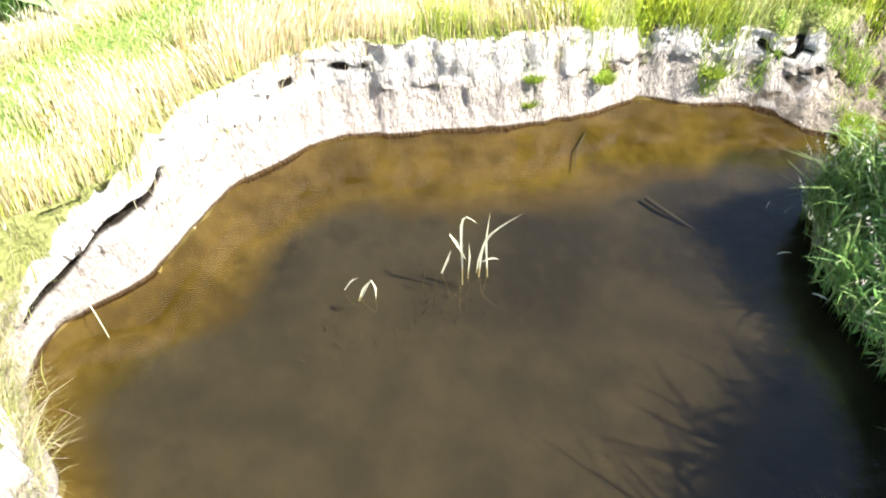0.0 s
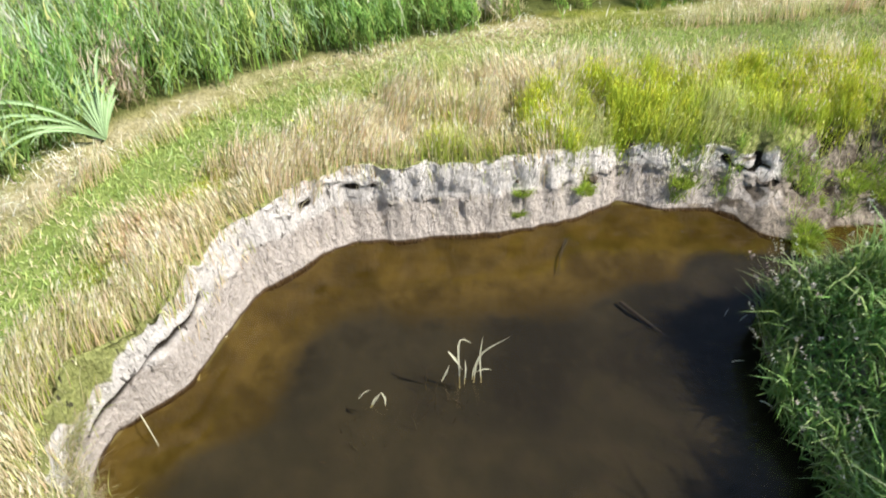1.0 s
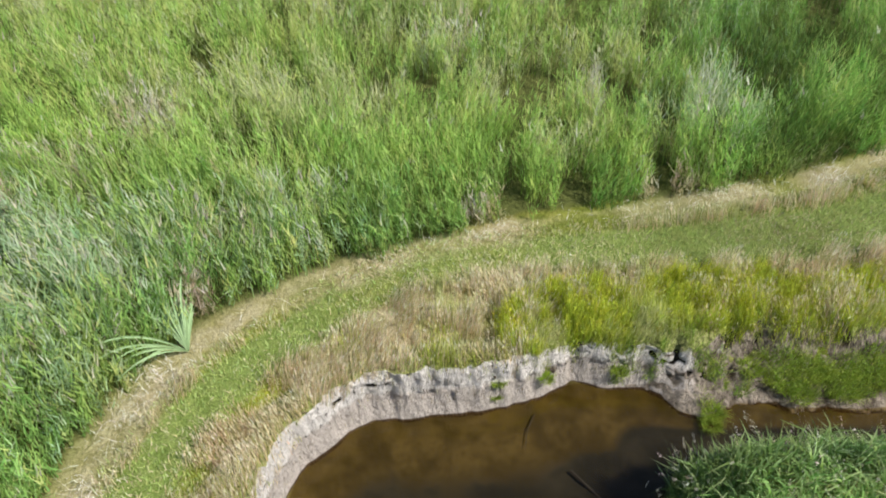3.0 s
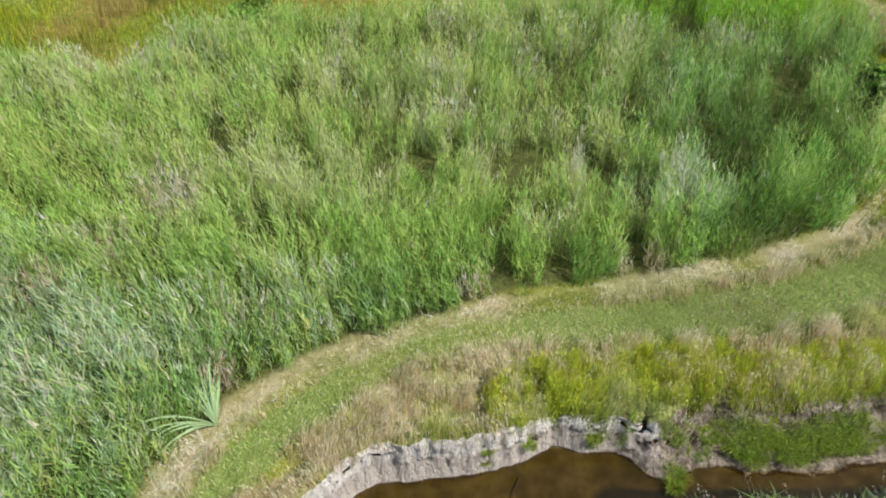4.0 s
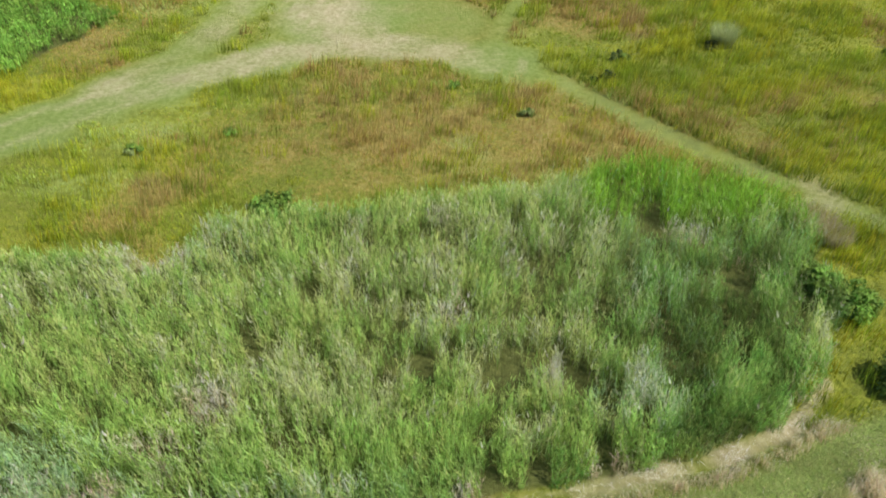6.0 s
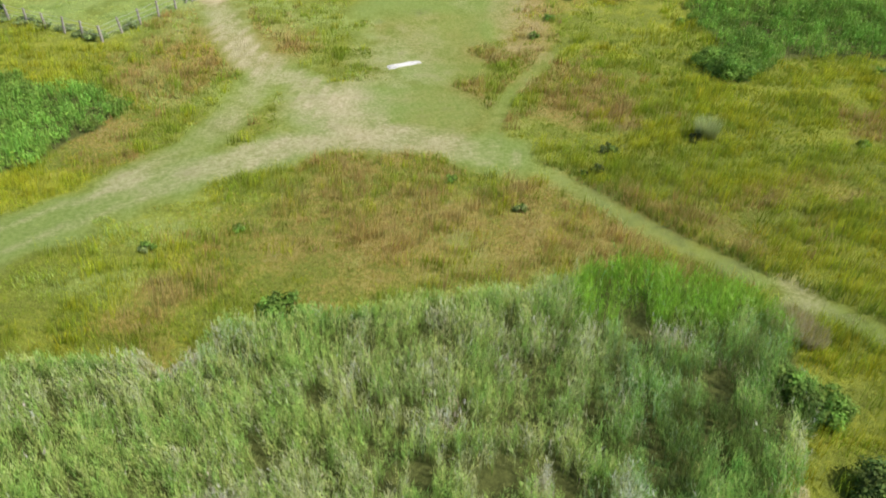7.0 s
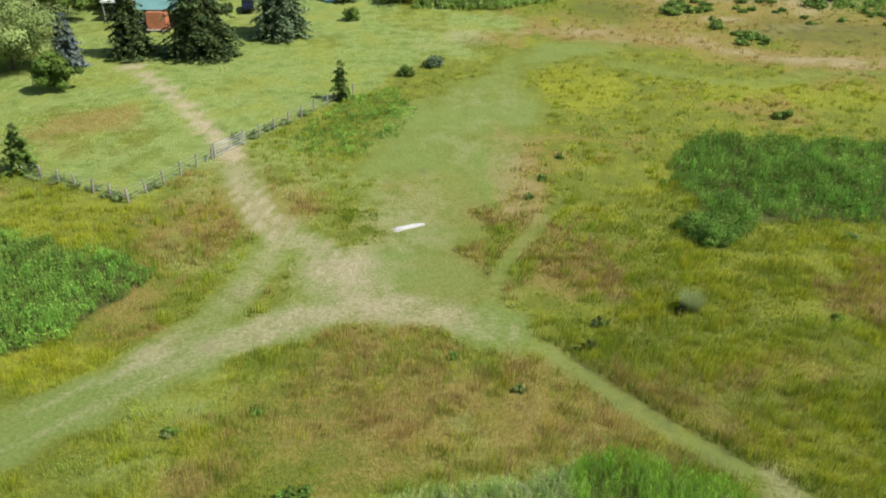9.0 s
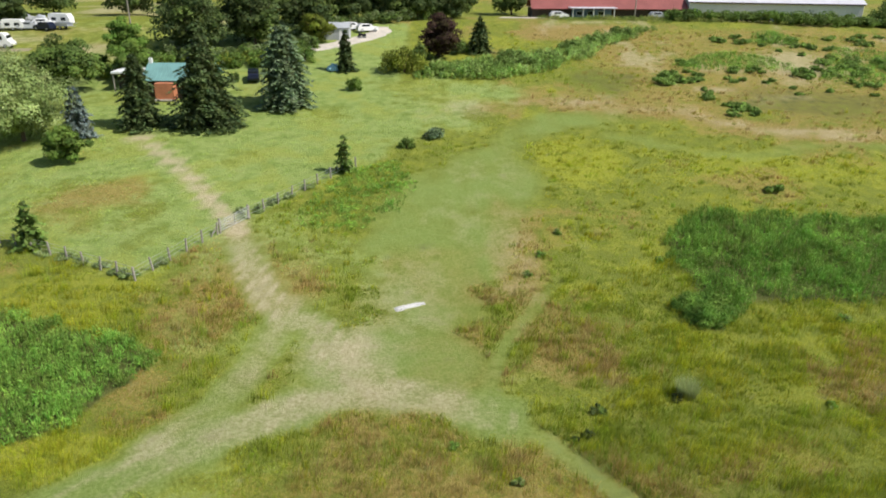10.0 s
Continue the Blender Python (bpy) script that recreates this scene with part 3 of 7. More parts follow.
    gold = np.maximum(gold, 0.52 * step(wave(x, y, 6, 33) + 0.5 * (wave(x, y, 1.4, 39) - 0.5), 0.5, 0.85))
    gold = np.maximum(gold, 0.3 * step(np.hypot((x - 12.6) / 2.2, (y - 15.5) / 5.5), 1.2, 0.6))
    return np.stack([mown, straw, red], 1), np.stack([field, litter, gold], 1)


def build_ground():
    xs = axis(-1800, 1800, -4.5, 8, 0.16, 0.036)
    ys = axis(-900, 2600, 0, 9, 0.16, 0.035)
    gx, gy = np.meshgrid(xs, ys)
    x, y = gx.ravel(), gy.ravel()
    z, s = land(x, y)
    a, b = zones(x, y)
    n, m = len(xs), len(ys)
    i = (np.arange(m - 1)[:, None] * n + np.arange(n - 1)[None]).ravel()
    quads = np.stack([i, i + 1, i + n + 1, i + n], 1)
    wet = (s < 0.2)[quads].all(1)
    v = np.stack([x, y, z], 1)
    me = mesh_of("ground", v, quads[~wet], MAT_GROUND, smooth=True, colours=(("zone_a", a), ("zone_b", b)))
    tagged(new("ground", me), "rolling grass meadow with mown trails and dry patches", "ground", kind="structure")
    keep = np.unique(quads[wet])
    back = np.zeros(len(v), np.int32)
    back[keep] = np.arange(len(keep))
    depth = np.zeros((len(keep), 3))
    # Mask of the lighter patch that stands in for the reflected sky.
    depth[:, 1] = step(y[keep], 4.8, 2.8) * step(x[keep], 2.6, 1.6)
    # Not depth alone: the right side is raised to paint the clump's shadow.
    depth[:, 0] = np.clip(-s[keep] / (1.95 - 0.6 * step(x[keep], 0, -1.2)) + 0.35 * step(y[keep], 3.6, 2.2) * step(x[keep], 0.0, -0.8) + 0.7 * step(x[keep], 1.5, 2.6) * step(y[keep], 5.4, 4.6) + 0.6 * step(x[keep], 2.5, 3.0) * step(y[keep], 5.9, 5.3), 0, 1)
    me = mesh_of("pond_bed", v[keep], back[quads[wet]], MAT_MUD, smooth=True, colours=(("zone_a", depth),))
    tagged(new("pond_bed", me), "ochre and dark brown muddy pond bed under water", "pond bed", kind="structure")


def build_water():
    ring = SHORE
    c = ring.mean(0)
    nx = np.roll(ring, -1, 0) - np.roll(ring, 1, 0)
    out = np.stack([nx[:, 1], -nx[:, 0]], 1)
    area = np.sum(ring[:, 0] * np.roll(ring[:, 1], -1) - np.roll(ring[:, 0], -1) * ring[:, 1])
    out *= np.sign(area) / (np.linalg.norm(out, axis=1, keepdims=True) + 1e-9)
    edge = ring + out * 0.10
    bm = bmesh.new()
    vs = [bm.verts.new((px, py, WATER_Z)) for px, py in edge]
    f = bm.faces.new(vs)
    f.normal_update()
    if f.normal.z < 0:
        f.normal_flip()
    bmesh.ops.triangulate(bm, faces=[f])
    me = bpy.data.meshes.new("water")
    bm.to_mesh(me)
    bm.free()
    me.materials.append(MAT_WATER)
    ob = tagged(new("water", me), "still brown pond water reflecting blue sky", "pond", kind="structure")
    return ring, out


FACE_F = [-0.1, 0.0, 0.05, 0.12, 0.3, 0.48, 0.58, 0.64, 0.70, 0.76, 0.82, 0.95, 1.3, 1.75]
FACE_Z = [-1.06, -1.0, -0.965, -0.92, -0.79, -0.64, -0.53, -0.40, -0.26, -0.16, -0.11, -0.08, -0.05, -0.09]
SHELF_F = [-0.1, 0.0, 0.10, 0.3, 0.5, 0.72, 0.80, 0.86, 0.92, 1.0, 1.1, 1.3, 1.75]
SHELF_Z = [-1.06, -1.0, -0.93, -0.83, -0.74, -0.64, -0.56, -0.42, -0.28, -0.20, -0.14, -0.08, -0.09]
ROWS_F = [-0.1, 0.0, 0.04, 0.08, 0.14, 0.2, 0.27, 0.34, 0.41, 0.48, 0.53, 0.555, 0.56, 0.57, 0.58, 0.585, 0.61, 0.64, 0.67, 0.70, 0.73, 0.76, 0.80, 0.84, 0.88, 0.92, 0.97, 1.05, 1.2, 1.4, 1.75]


def face_height(f, x, y):
    """Height of the bank's face at the fraction f of its width."""
    b = bench(x, y)
    low = 0.16 * step(x, 1.3, 2.0) * step(f, 0.6, 0.75) * step(f, 1.3, 1.0) * (1 - b)
    return np.interp(f, FACE_F, FACE_Z) * (1 - b) + np.interp(f, SHELF_F, SHELF_Z) * b - low


def build_bank(ring, out):
    """The eroded silt bank round the pond, with undercuts and hollows."""
    n = len(ring)
    for _ in range(300):
        out = out + np.roll(out, 1, 0) + np.roll(out, -1, 0)
        out /= np.linalg.norm(out, axis=1, keepdims=True)
    run = np.arange(n) * 0.036
    x, y = ring[:, 0], ring[:, 1]
    right = bench(x, y)
    w = bank_width(x, y) * (0.85 + 0.3 * wave(run, run * 0, 0.9, 5))
    west = step(x, -1.95, -2.15) * step(y, 3.02, 3.16) * step(y, 4.45, 4.25)
    north = step(x, -1.75, -1.6) * step(x, -0.6, -0.72) * step(y, 4.9, 5.2)
    undercut = np.maximum(west, north * step(wave(run, run * 0, 0.13, 8), 0.5, 0.62))
    centre = np.where(west > 0.02, 0.34 + 0.28 * step(y, 3.15, 3.7), np.where(north > 0.02, 0.70, 0.565)) + 0.04 * (wave(run, run * 0, 0.2, 19) - 0.5)
    for _ in range(3):
        centre = (centre + np.roll(centre, 1) + np.roll(centre, -1)) / 3
    rows, attr, turf = [], [], []
    for k, f in enumerate(ROWS_F):
        fe = centre * f / 0.565 if 0 < f <= 0.565 else centre + (f - 0.565) * (1.05 - centre) / (1.05 - 0.565) if 0 < f < 1.05 else np.full(n, f)
        d = fe * w if f <= 1.05 else 1.05 * w + (f - 1.05) / 0.7 * (0.45 - 0.05 * w)
        lump = wave(run, run * 0 + k * 0.06, 0.3, 11) - 0.5
        small = wave(run, run * 0 + k * 0.05, 0.09, 13) - 0.5
        column = wave(run, run * 0, 0.14, 17) - 0.5
        body = float(step(np.array(f), 0.0, 0.3) * step(np.array(f), 1.6, 1.1)) * (1 - 0.85 * undercut * (0.5 < f < 0.64))
        flute = wave(run, run * 0 + k * 0.012, 0.055, 14) - 0.5
        d = d + body * (0.04 * lump + 0.04 * small + (0.05 * column + 0.05 * flute) * (1 - 0.7 * right)) + 0.06 * (wave(run, run * 0, 0.4, 18) - 0.5) + 0.03 * column
        zz = face_height(fe, x, y) + body * (0.05 * lump + 0.05 * small) * (1 + 1.4 * right)
        # cut and hole shape the recesses and also mask their painted shade.
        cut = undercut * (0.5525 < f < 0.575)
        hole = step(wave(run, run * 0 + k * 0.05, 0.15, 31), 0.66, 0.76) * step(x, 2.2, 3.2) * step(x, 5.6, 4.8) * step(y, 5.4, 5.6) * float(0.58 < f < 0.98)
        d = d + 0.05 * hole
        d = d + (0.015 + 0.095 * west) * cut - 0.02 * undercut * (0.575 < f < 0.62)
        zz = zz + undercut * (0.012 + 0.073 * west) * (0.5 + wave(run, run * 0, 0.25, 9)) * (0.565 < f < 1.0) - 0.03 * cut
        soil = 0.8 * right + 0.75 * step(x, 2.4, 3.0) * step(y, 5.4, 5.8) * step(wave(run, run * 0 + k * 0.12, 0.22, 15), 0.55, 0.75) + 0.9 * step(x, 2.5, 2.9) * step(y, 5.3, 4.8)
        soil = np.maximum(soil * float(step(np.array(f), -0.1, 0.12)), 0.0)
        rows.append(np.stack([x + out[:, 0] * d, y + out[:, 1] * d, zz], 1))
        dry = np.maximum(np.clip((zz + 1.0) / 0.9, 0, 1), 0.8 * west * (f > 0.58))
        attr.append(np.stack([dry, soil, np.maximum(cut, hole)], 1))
        turf.append(np.maximum(float(step(np.array(f), 0.80, 0.92)), step(x, -1.9, -2.2) * step(y, 4.6, 4.2) * float(step(np.array(f), 0.64, 0.76))) * (1 - right) + right * float(step(np.array(f), 0.98, 1.1)))
    v, a = np.concatenate(rows), np.concatenate(attr)
    i = (np.arange(len(ROWS_F) - 1)[:, None] * n + np.arange(n)[None]).ravel()
    j = (np.arange(len(ROWS_F) - 1)[:, None] * n + (np.arange(n)[None] + 1) % n).ravel()
    quads = np.stack([i, j, j + n, i + n], 1)
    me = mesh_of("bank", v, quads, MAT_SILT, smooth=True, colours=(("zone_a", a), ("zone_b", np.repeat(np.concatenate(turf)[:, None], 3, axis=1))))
    tree = BVHTree.FromPolygons(v.tolist(), quads.tolist())
    tagged(new("bank", me), "eroded pale silt bank with undercuts and a damp grey foot", "bank", kind="structure")
    return tree


build_ground()
BANK_TREE = build_bank(*build_water())


# ---- grasses ----
def in_pond(x, y):
    return -signed(x, y, SHORE_COARSE)


def bank_height(x, y):
    s = in_pond(x, y)
    w = bank_width(x, y)
    z = land(x, y)[0]
    for i in np.flatnonzero((s > 0) & (s < w + 0.5)):
        hit = BANK_TREE.ray_cast(Vector((x[i], y[i], 3.0)), Vector((0, 0, -1)))[0]
        if hit is not None:
            z[i] = max(z[i], hit.z)
    return z


def bank_grass():
    """The unmown band between the pond and the mown path, in clumps."""
    h = Heap()
    x, y = scatter(-6.0, 11.0, -3.0, 11.0, 2600)
    s = in_pond(x, y)
    w = bank_width(x, y)
    road = far_from(x, y, PATH_C)
    ok = (s > w * (np.where(y < 2.75, 0.15, 0.62 + 0.22 * bench(x, y) - 0.14 * step(x, -1.2, -2.0) - 0.06 * step(x, -2.0, -2.4)) + 0.25 * RNG.random(len(x)) ** 2)) & (road > (0.36 + 0.25 * step(x, 2, 6)) * (0.7 + 0.6 * RNG.random(len(x)))) & (signed(x, y, REEDS_C) < -0.55)
    ok &= far_from(x, y, STRAW_C) > 0.25
    ok &= ~((x > 2.6) & (y < 5.4))
    ok &= (s < 5.5) & (y > -2.8 + 2.2 * RNG.random(len(x)))
    x, y, s, w = x[ok], y[ok], s[ok], w[ok]
    clump = 0.55 * wave(x, y, 0.42, 1) + 0.45 * wave(x, y, 0.17, 3)
    keep = RNG.random(len(x)) < np.where(s < np.maximum(1.5 * w, 0.42), 0.85, 0.10 + 0.75 * step(clump, 0.25, 0.65))
    x, y, s, clump = x[keep], y[keep], s[keep], clump[keep]
    n = len(x)
    patch = wave(x, y, 0.9, 4) + 0.5 * (wave(x, y, 0.3, 5) - 0.5)
    pink = 0.82 * step(patch + 0.35 * step(s, 0.75, 1.5) + 0.6 * step(x, 0.5, -1.2), 0.5, 0.75)
    brown = 0.7 * step(wave(x, y, 0.7, 6) + 0.3 * (wave(x, y, 0.25, 7) - 0.5), 0.62, 0.8) * step(s, 0.35, 0.7)
    lush = 0.8 * step(wave(x, y, 0.8, 9) + 0.2 * step(x, -1.6, 0.5), 0.5, 0.75) * step(s, 1.3, 0.7) * (0.25 + 0.75 * step(x, -1.8, -0.6))
    r = RNG.random(n)
    pick = np.where(r < lush, 2, np.where(RNG.random(n) < brown, 3, np.where(RNG.random(n) < pink, 1, 0)))
    tint = shade([(0.42, 0.47, 0.15), (0.68, 0.53, 0.33), (0.30, 0.40, 0.06), (0.54, 0.38, 0.22)], pick)
    tip = shade([(0.78, 0.79, 0.38), (0.92, 0.78, 0.58), (0.66, 0.72, 0.16), (0.84, 0.66, 0.47)], pick)
    tall = (0.09 + 0.46 * clump ** 1.3 * (1 - 0.3 * step(x, 0.5, -1.0) * step(s, 0.3, 0.6))) * RNG.uniform(0.55, 1.3, n) * np.where(pick == 1, 1.15, 1.0)
    lean = 1.6 + 3.0 * (wave(x, y, 0.5, 8) - 0.5)
    blades(h, np.stack([x, y, bank_height(x, y) - 0.02], 1), tall, RNG.uniform(0.006, 0.012, n), RNG.uniform(0.05, 0.6, n), lean + RNG.normal(0, 0.6, n), tint, tip, 2)
    seed = (pick == 1) | (pick == 3)
    seed &= RNG.random(n) < 0.4
    m = int(seed.sum())
    c = np.stack([x[seed], y[seed], bank_height(x[seed], y[seed]) + tall[seed] * 0.86], 1)
    blades(h, c, RNG.uniform(0.05, 0.10, m), RNG.uniform(0.010, 0.018, m), RNG.uniform(0.1, 0.6, m), lean[seed], tip[seed], tip[seed] * 0.9, 1)
    leafs = (pick != 1) & (RNG.random(n) < 0.45)
    m = int(leafs.sum())
    c = np.stack([x[leafs], y[leafs], bank_height(x[leafs], y[leafs]) + tall[leafs] * RNG.uniform(0.3, 0.8, m)], 1) + RNG.normal(0, 0.03, (m, 3))
    leaves(h, c, RNG.uniform(0.010, 0.024, m), tip[leafs] * RNG.uniform(0.5, 1.0, (m, 1)), flat=0.5, shape=0.4)
    stuff("bank_grass", h, MAT_GRASS, "tall mixed meadow grass, green, pinkish and brown", "grass")


def yellow_weeds():
    """Leafy stems with yellow tops that crowd the bank's upper edge."""
    h = Heap()
    x, y = scatter(0.5, 10.5, 5.9, 8.2, 760)
    s, w = in_pond(x, y), bank_width(x, y)
    far = s - w
    field = wave(x, y, 0.55, 111) * 0.6 + wave(x, y, 0.2, 112) * 0.4
    band = step(far, -0.14, 0.02) * step(far + 0.5 * (wave(x, y, 1.0, 113) - 0.5), 1.15 - 0.3 * step(x, 4.5, 6.0), 0.7) * step(x + 0.8 * (wave(x, y, 0.6, 114) - 0.5), 0.7, 1.2)
    thin = 1 - 0.6 * step(x, 4.2, 5.2) * step(wave(x, y, 1.2, 115), 0.35, 0.6)
    ok = (RNG.random(len(x)) < band * thin * (0.15 + 0.85 * step(field, 0.2, 0.5))) & (far_from(x, y, PATH_C) > 0.75)
    x, y, field = x[ok], y[ok], field[ok]
    n = len(x)
    tall = (0.16 + 0.36 * field) * RNG.uniform(0.7, 1.25, n)
    base = np.stack([x, y, bank_height(x, y) - 0.02], 1)
    az = 1.5 + 2.5 * (wave(x, y, 0.4, 116) - 0.5) + RNG.normal(0, 0.5, n)
    low = shade([(0.27, 0.37, 0.035), (0.34, 0.42, 0.04)], RNG.integers(0, 2, n))
    high = shade([(0.74, 0.79, 0.085), (0.86, 0.82, 0.09), (0.56, 0.70, 0.10)], RNG.integers(0, 3, n))
    blades(h, base, tall, np.full(n, 0.010), RNG.uniform(0.0, 0.35, n), az, low, high, 2)
    for k in range(5):
        f = RNG.uniform(0.25, 1.0, n) ** 0.7
        c = base + np.stack([np.cos(az) * 0.15 * f * tall, np.sin(az) * 0.15 * f * tall, tall * f], 1) + RNG.normal(0, 0.022, (n, 3))
        leaves(h, c, RNG.uniform(0.010, 0.022, n), low * (1 - f[:, None]) + high * f[:, None] * RNG.uniform(0.75, 1.1, (n, 1)), flat=0.25, shape=0.34)
    for k in range(6):
        start = base + np.stack([RNG.normal(0, 0.03, n), RNG.normal(0, 0.03, n), tall * RNG.uniform(0.0, 0.5, n)], 1)
        blades(h, start, tall * RNG.uniform(0.4, 0.7, n), RNG.uniform(0.008, 0.015, n), RNG.uniform(0.1, 0.6, n), az + RNG.normal(0, 1.0, n), low, high * RNG.uniform(0.75, 1.1, (n, 1)), 1)
    stuff("yellow_weeds", h, MAT_LEAF, "leafy weeds with yellow-green tops along the bank", "weeds")


def path_grass():
    h = Heap()
    x, y = scatter(-6.0, 16.0, 0.0, 20.0, 700)
    road = far_from(x, y, PATH_C)
    ok = (road < 0.62 + 0.4 * step(x, 2, 6)) & (in_pond(x, y) > 0.6)
    x, y = x[ok], y[ok]
    n = len(x)
    pick = (RNG.random(n) < 0.6 * step(wave(x, y, 0.8, 3), 0.3, 0.9)).astype(int)
    tint = shade([(0.43, 0.53, 0.20), (0.66, 0.60, 0.40)], pick) * (1 - 0.3 * step(x, 1.5, 4.5))[:, None]
    blades(h, on_land(x, y), RNG.uniform(0.04, 0.11, n), RNG.uniform(0.008, 0.02, n), RNG.uniform(0.2, 1.2, n), RNG.uniform(0, 6.28, n), tint, tint * 1.3, 1)
    stuff("path_grass", h, MAT_GRASS, "short mown green grass of the path", "grass")


def straw_litter():
    """Cut dead stalks that lie along the reed edge."""
    h = Heap()
    x, y = scatter(-6.0, 10.0, -0.5, 12.0, 520)
    d = far_from(x, y, STRAW_C)
    ok = (d + 0.5 * (wave(x, y, 0.6, 61) - 0.5) < 0.28 * (0.2 + 0.9 * RNG.random(len(x)))) & (RNG.random(len(x)) < 0.15 + 0.95 * step(wave(x, y, 0.9, 63), 0.25, 0.7))
    x, y = x[ok], y[ok]
    n = len(x)
    tint = shade([(0.80, 0.75, 0.63), (0.62, 0.56, 0.44), (0.88, 0.85, 0.76)], RNG.integers(0, 3, n))
    p = on_land(x, y, 0.02)
    p[:, 2] += RNG.uniform(0, 0.07, n)
    blades(h, p, RNG.uniform(0.02, 0.14, n), RNG.uniform(0.005, 0.011, n), RNG.uniform(1.0, 2.8, n), RNG.uniform(0, 6.28, n), tint, tint * 1.1, 2)
    stuff("straw_litter", h, MAT_STRAW, "pale dry cut stalks strewn along the path", "straw")


def spot(x, y, cx, cy, rx, ry, ragged=0.7):
    """1 inside a ragged oval, 0 well outside it."""
    return step(np.hypot((x - cx) / rx, (y - cy) / ry) + ragged * (wave(x, y, 0.5, 121) - 0.5) + 0.6 * ragged * (wave(x, y, 1.4, 122) - 0.5), 1.25, 0.75)


def reed_bed():
    """Reeds in clumps: thin stems tinted dark for the shade below, arching pale-tipped leaves above."""
    h = Heap()
    x, y = scatter(-27, 12.8, -1, 22.6, 215)
    d = signed(x, y, REEDS_C) + 1.4 * (wave(x, y, 1.7, 20) - 0.5) * step(y, 10.5, 13) + 0.35 * (wave(x, y, 0.5, 30) - 0.5)
    view = (np.abs(x) < 5 + 0.70 * np.maximum(y, 3)) | (RNG.random(len(x)) < 0.15)
    clump = wave(x, y, 0.55, 22) * 0.55 + wave(x, y, 0.24, 21) * 0.45
    for hx, hy, hr in ((-0.3, 12.7, 0.3), (1.6, 12.1, 0.32), (1.95, 12.4, 0.3), (7.1, 18.7, 0.42), (2.4, 9.45, 0.2), (1.3, 9.2, 0.18), (4.0, 10.0, 0.2), (-3.6, 15.5, 0.3), (3.7, 12.1, 0.34), (9.2, 16.0, 0.35), (5.2, 10.8, 0.2), (6.3, 13.2, 0.3)):
        clump = np.where(np.hypot(x - hx, (y - hy) * 0.55) < hr * 1.4 * (0.7 + 0.6 * wave(x, y, 0.2, 18)), 0.0, clump)
    ok = (d > 0.0) & view & (RNG.random(len(x)) < np.maximum(0.06 + 0.94 * step(clump, 0.28, 0.56), 0.8 * step(d, 0.9, 0.5))) & (clump > 0) & (RNG.random(len(x)) < np.clip(10.0 / (y + 3), 0.5, 1))
    x, y, d, clump = x[ok], y[ok], d[ok], clump[ok]
    n = len(x)
    grain = 0.45 * (wave(x, y, 0.5, 24) - 0.5)
    pale = 0.42 * step(wave(x, y, 2.6, 23) + grain, 0.5, 0.8)
    for cx, cy, rx, ry in ((2.6, 17.0, 0.8, 1.2), (0.5, 18.9, 0.7, 0.8), (-2.7, 11.7, 2.2, 1.6), (1.05, 12.3, 0.45, 1.2), (2.4, 10.4, 0.7, 0.7), (5.2, 17.9, 0.6, 1.2), (-2.5, 17.7, 0.5, 2.4)):
        pale = np.maximum(pale, 0.6 * spot(x, y, cx, cy, rx, ry))
    straw = 0.16 * step(wave(x, y, 1.2, 17) + grain, 0.72, 0.9)
    for cx, cy, rx, ry in ((-6.6, 10.0, 0.9, 0.45), (-5.5, 11.4, 0.7, 0.5), (-7.5, 8.6, 0.8, 0.4), (8.4, 18.2, 0.7, 0.5), (3.4, 12.2, 0.8, 0.5), (-8.7, 17.2, 1.0, 0.8), (4.2, 9.62, 0.5, 0.3), (0.9, 8.85, 0.45, 0.25), (-3.35, 6.8, 0.4, 0.25), (0.6, 14.6, 0.5, 0.6)):
        straw = np.maximum(straw, 0.8 * spot(x, y, cx, cy, rx, ry))
    blue = 0.4 * step(wave(x, y, 3.5, 25) + 0.5 * step(y, 9.5, 7.5) * step(x, 1.0, -2.0), 0.6, 0.85)
    for cx, cy, rx, ry in ((-6.9, 6.9, 2.4, 1.7), (5.6, 11.6, 1.3, 1.2), (6.6, 15.5, 1.0, 1.6), (-9.5, 9.0, 2.0, 1.5)):
        blue = np.maximum(blue, 0.75 * spot(x, y, cx, cy, rx, ry))
    dark = np.maximum(spot(x, y, 7.6, 13.4, 2.6, 3.8), 0.8 * spot(x, y, 9.6, 16.6, 2.0, 2.4))
    dark = np.maximum(dark, spot(x, y, 11.4, 15.8, 1.3, 1.8))
    dark = np.maximum(dark, step(d, 1.2, 0.4) * step(wave(x, y, 0.9, 29), 0.4, 0.65))
    lush = step(x + 0.8 * (wave(x, y, 0.9, 139) - 0.5), 4.8, 6.0) * step(y + 1.2 * (wave(x, y, 1.0, 140) - 0.5), 18.2, 19.4)
    pick = (RNG.random(n) < 0.4).astype(int)
    for k, chance in ((2, pale), (3, blue), (5, 0.72 * dark), (6, straw), (4, 0.9 * lush)):
        pick = np.where(RNG.random(n) < chance, k, pick)
    root = shade([(0.19, 0.32, 0.06), (0.22, 0.34, 0.065), (0.26, 0.33, 0.11), (0.19, 0.32, 0.11), (0.15, 0.32, 0.03), (0.09, 0.19, 0.04), (0.38, 0.31, 0.17)], pick)
    tip = shade([(0.45, 0.77, 0.18), (0.54, 0.82, 0.21), (0.68, 0.84, 0.36), (0.52, 0.82, 0.38), (0.36, 0.70, 0.07), (0.30, 0.56, 0.13), (0.84, 0.72, 0.50)], pick)
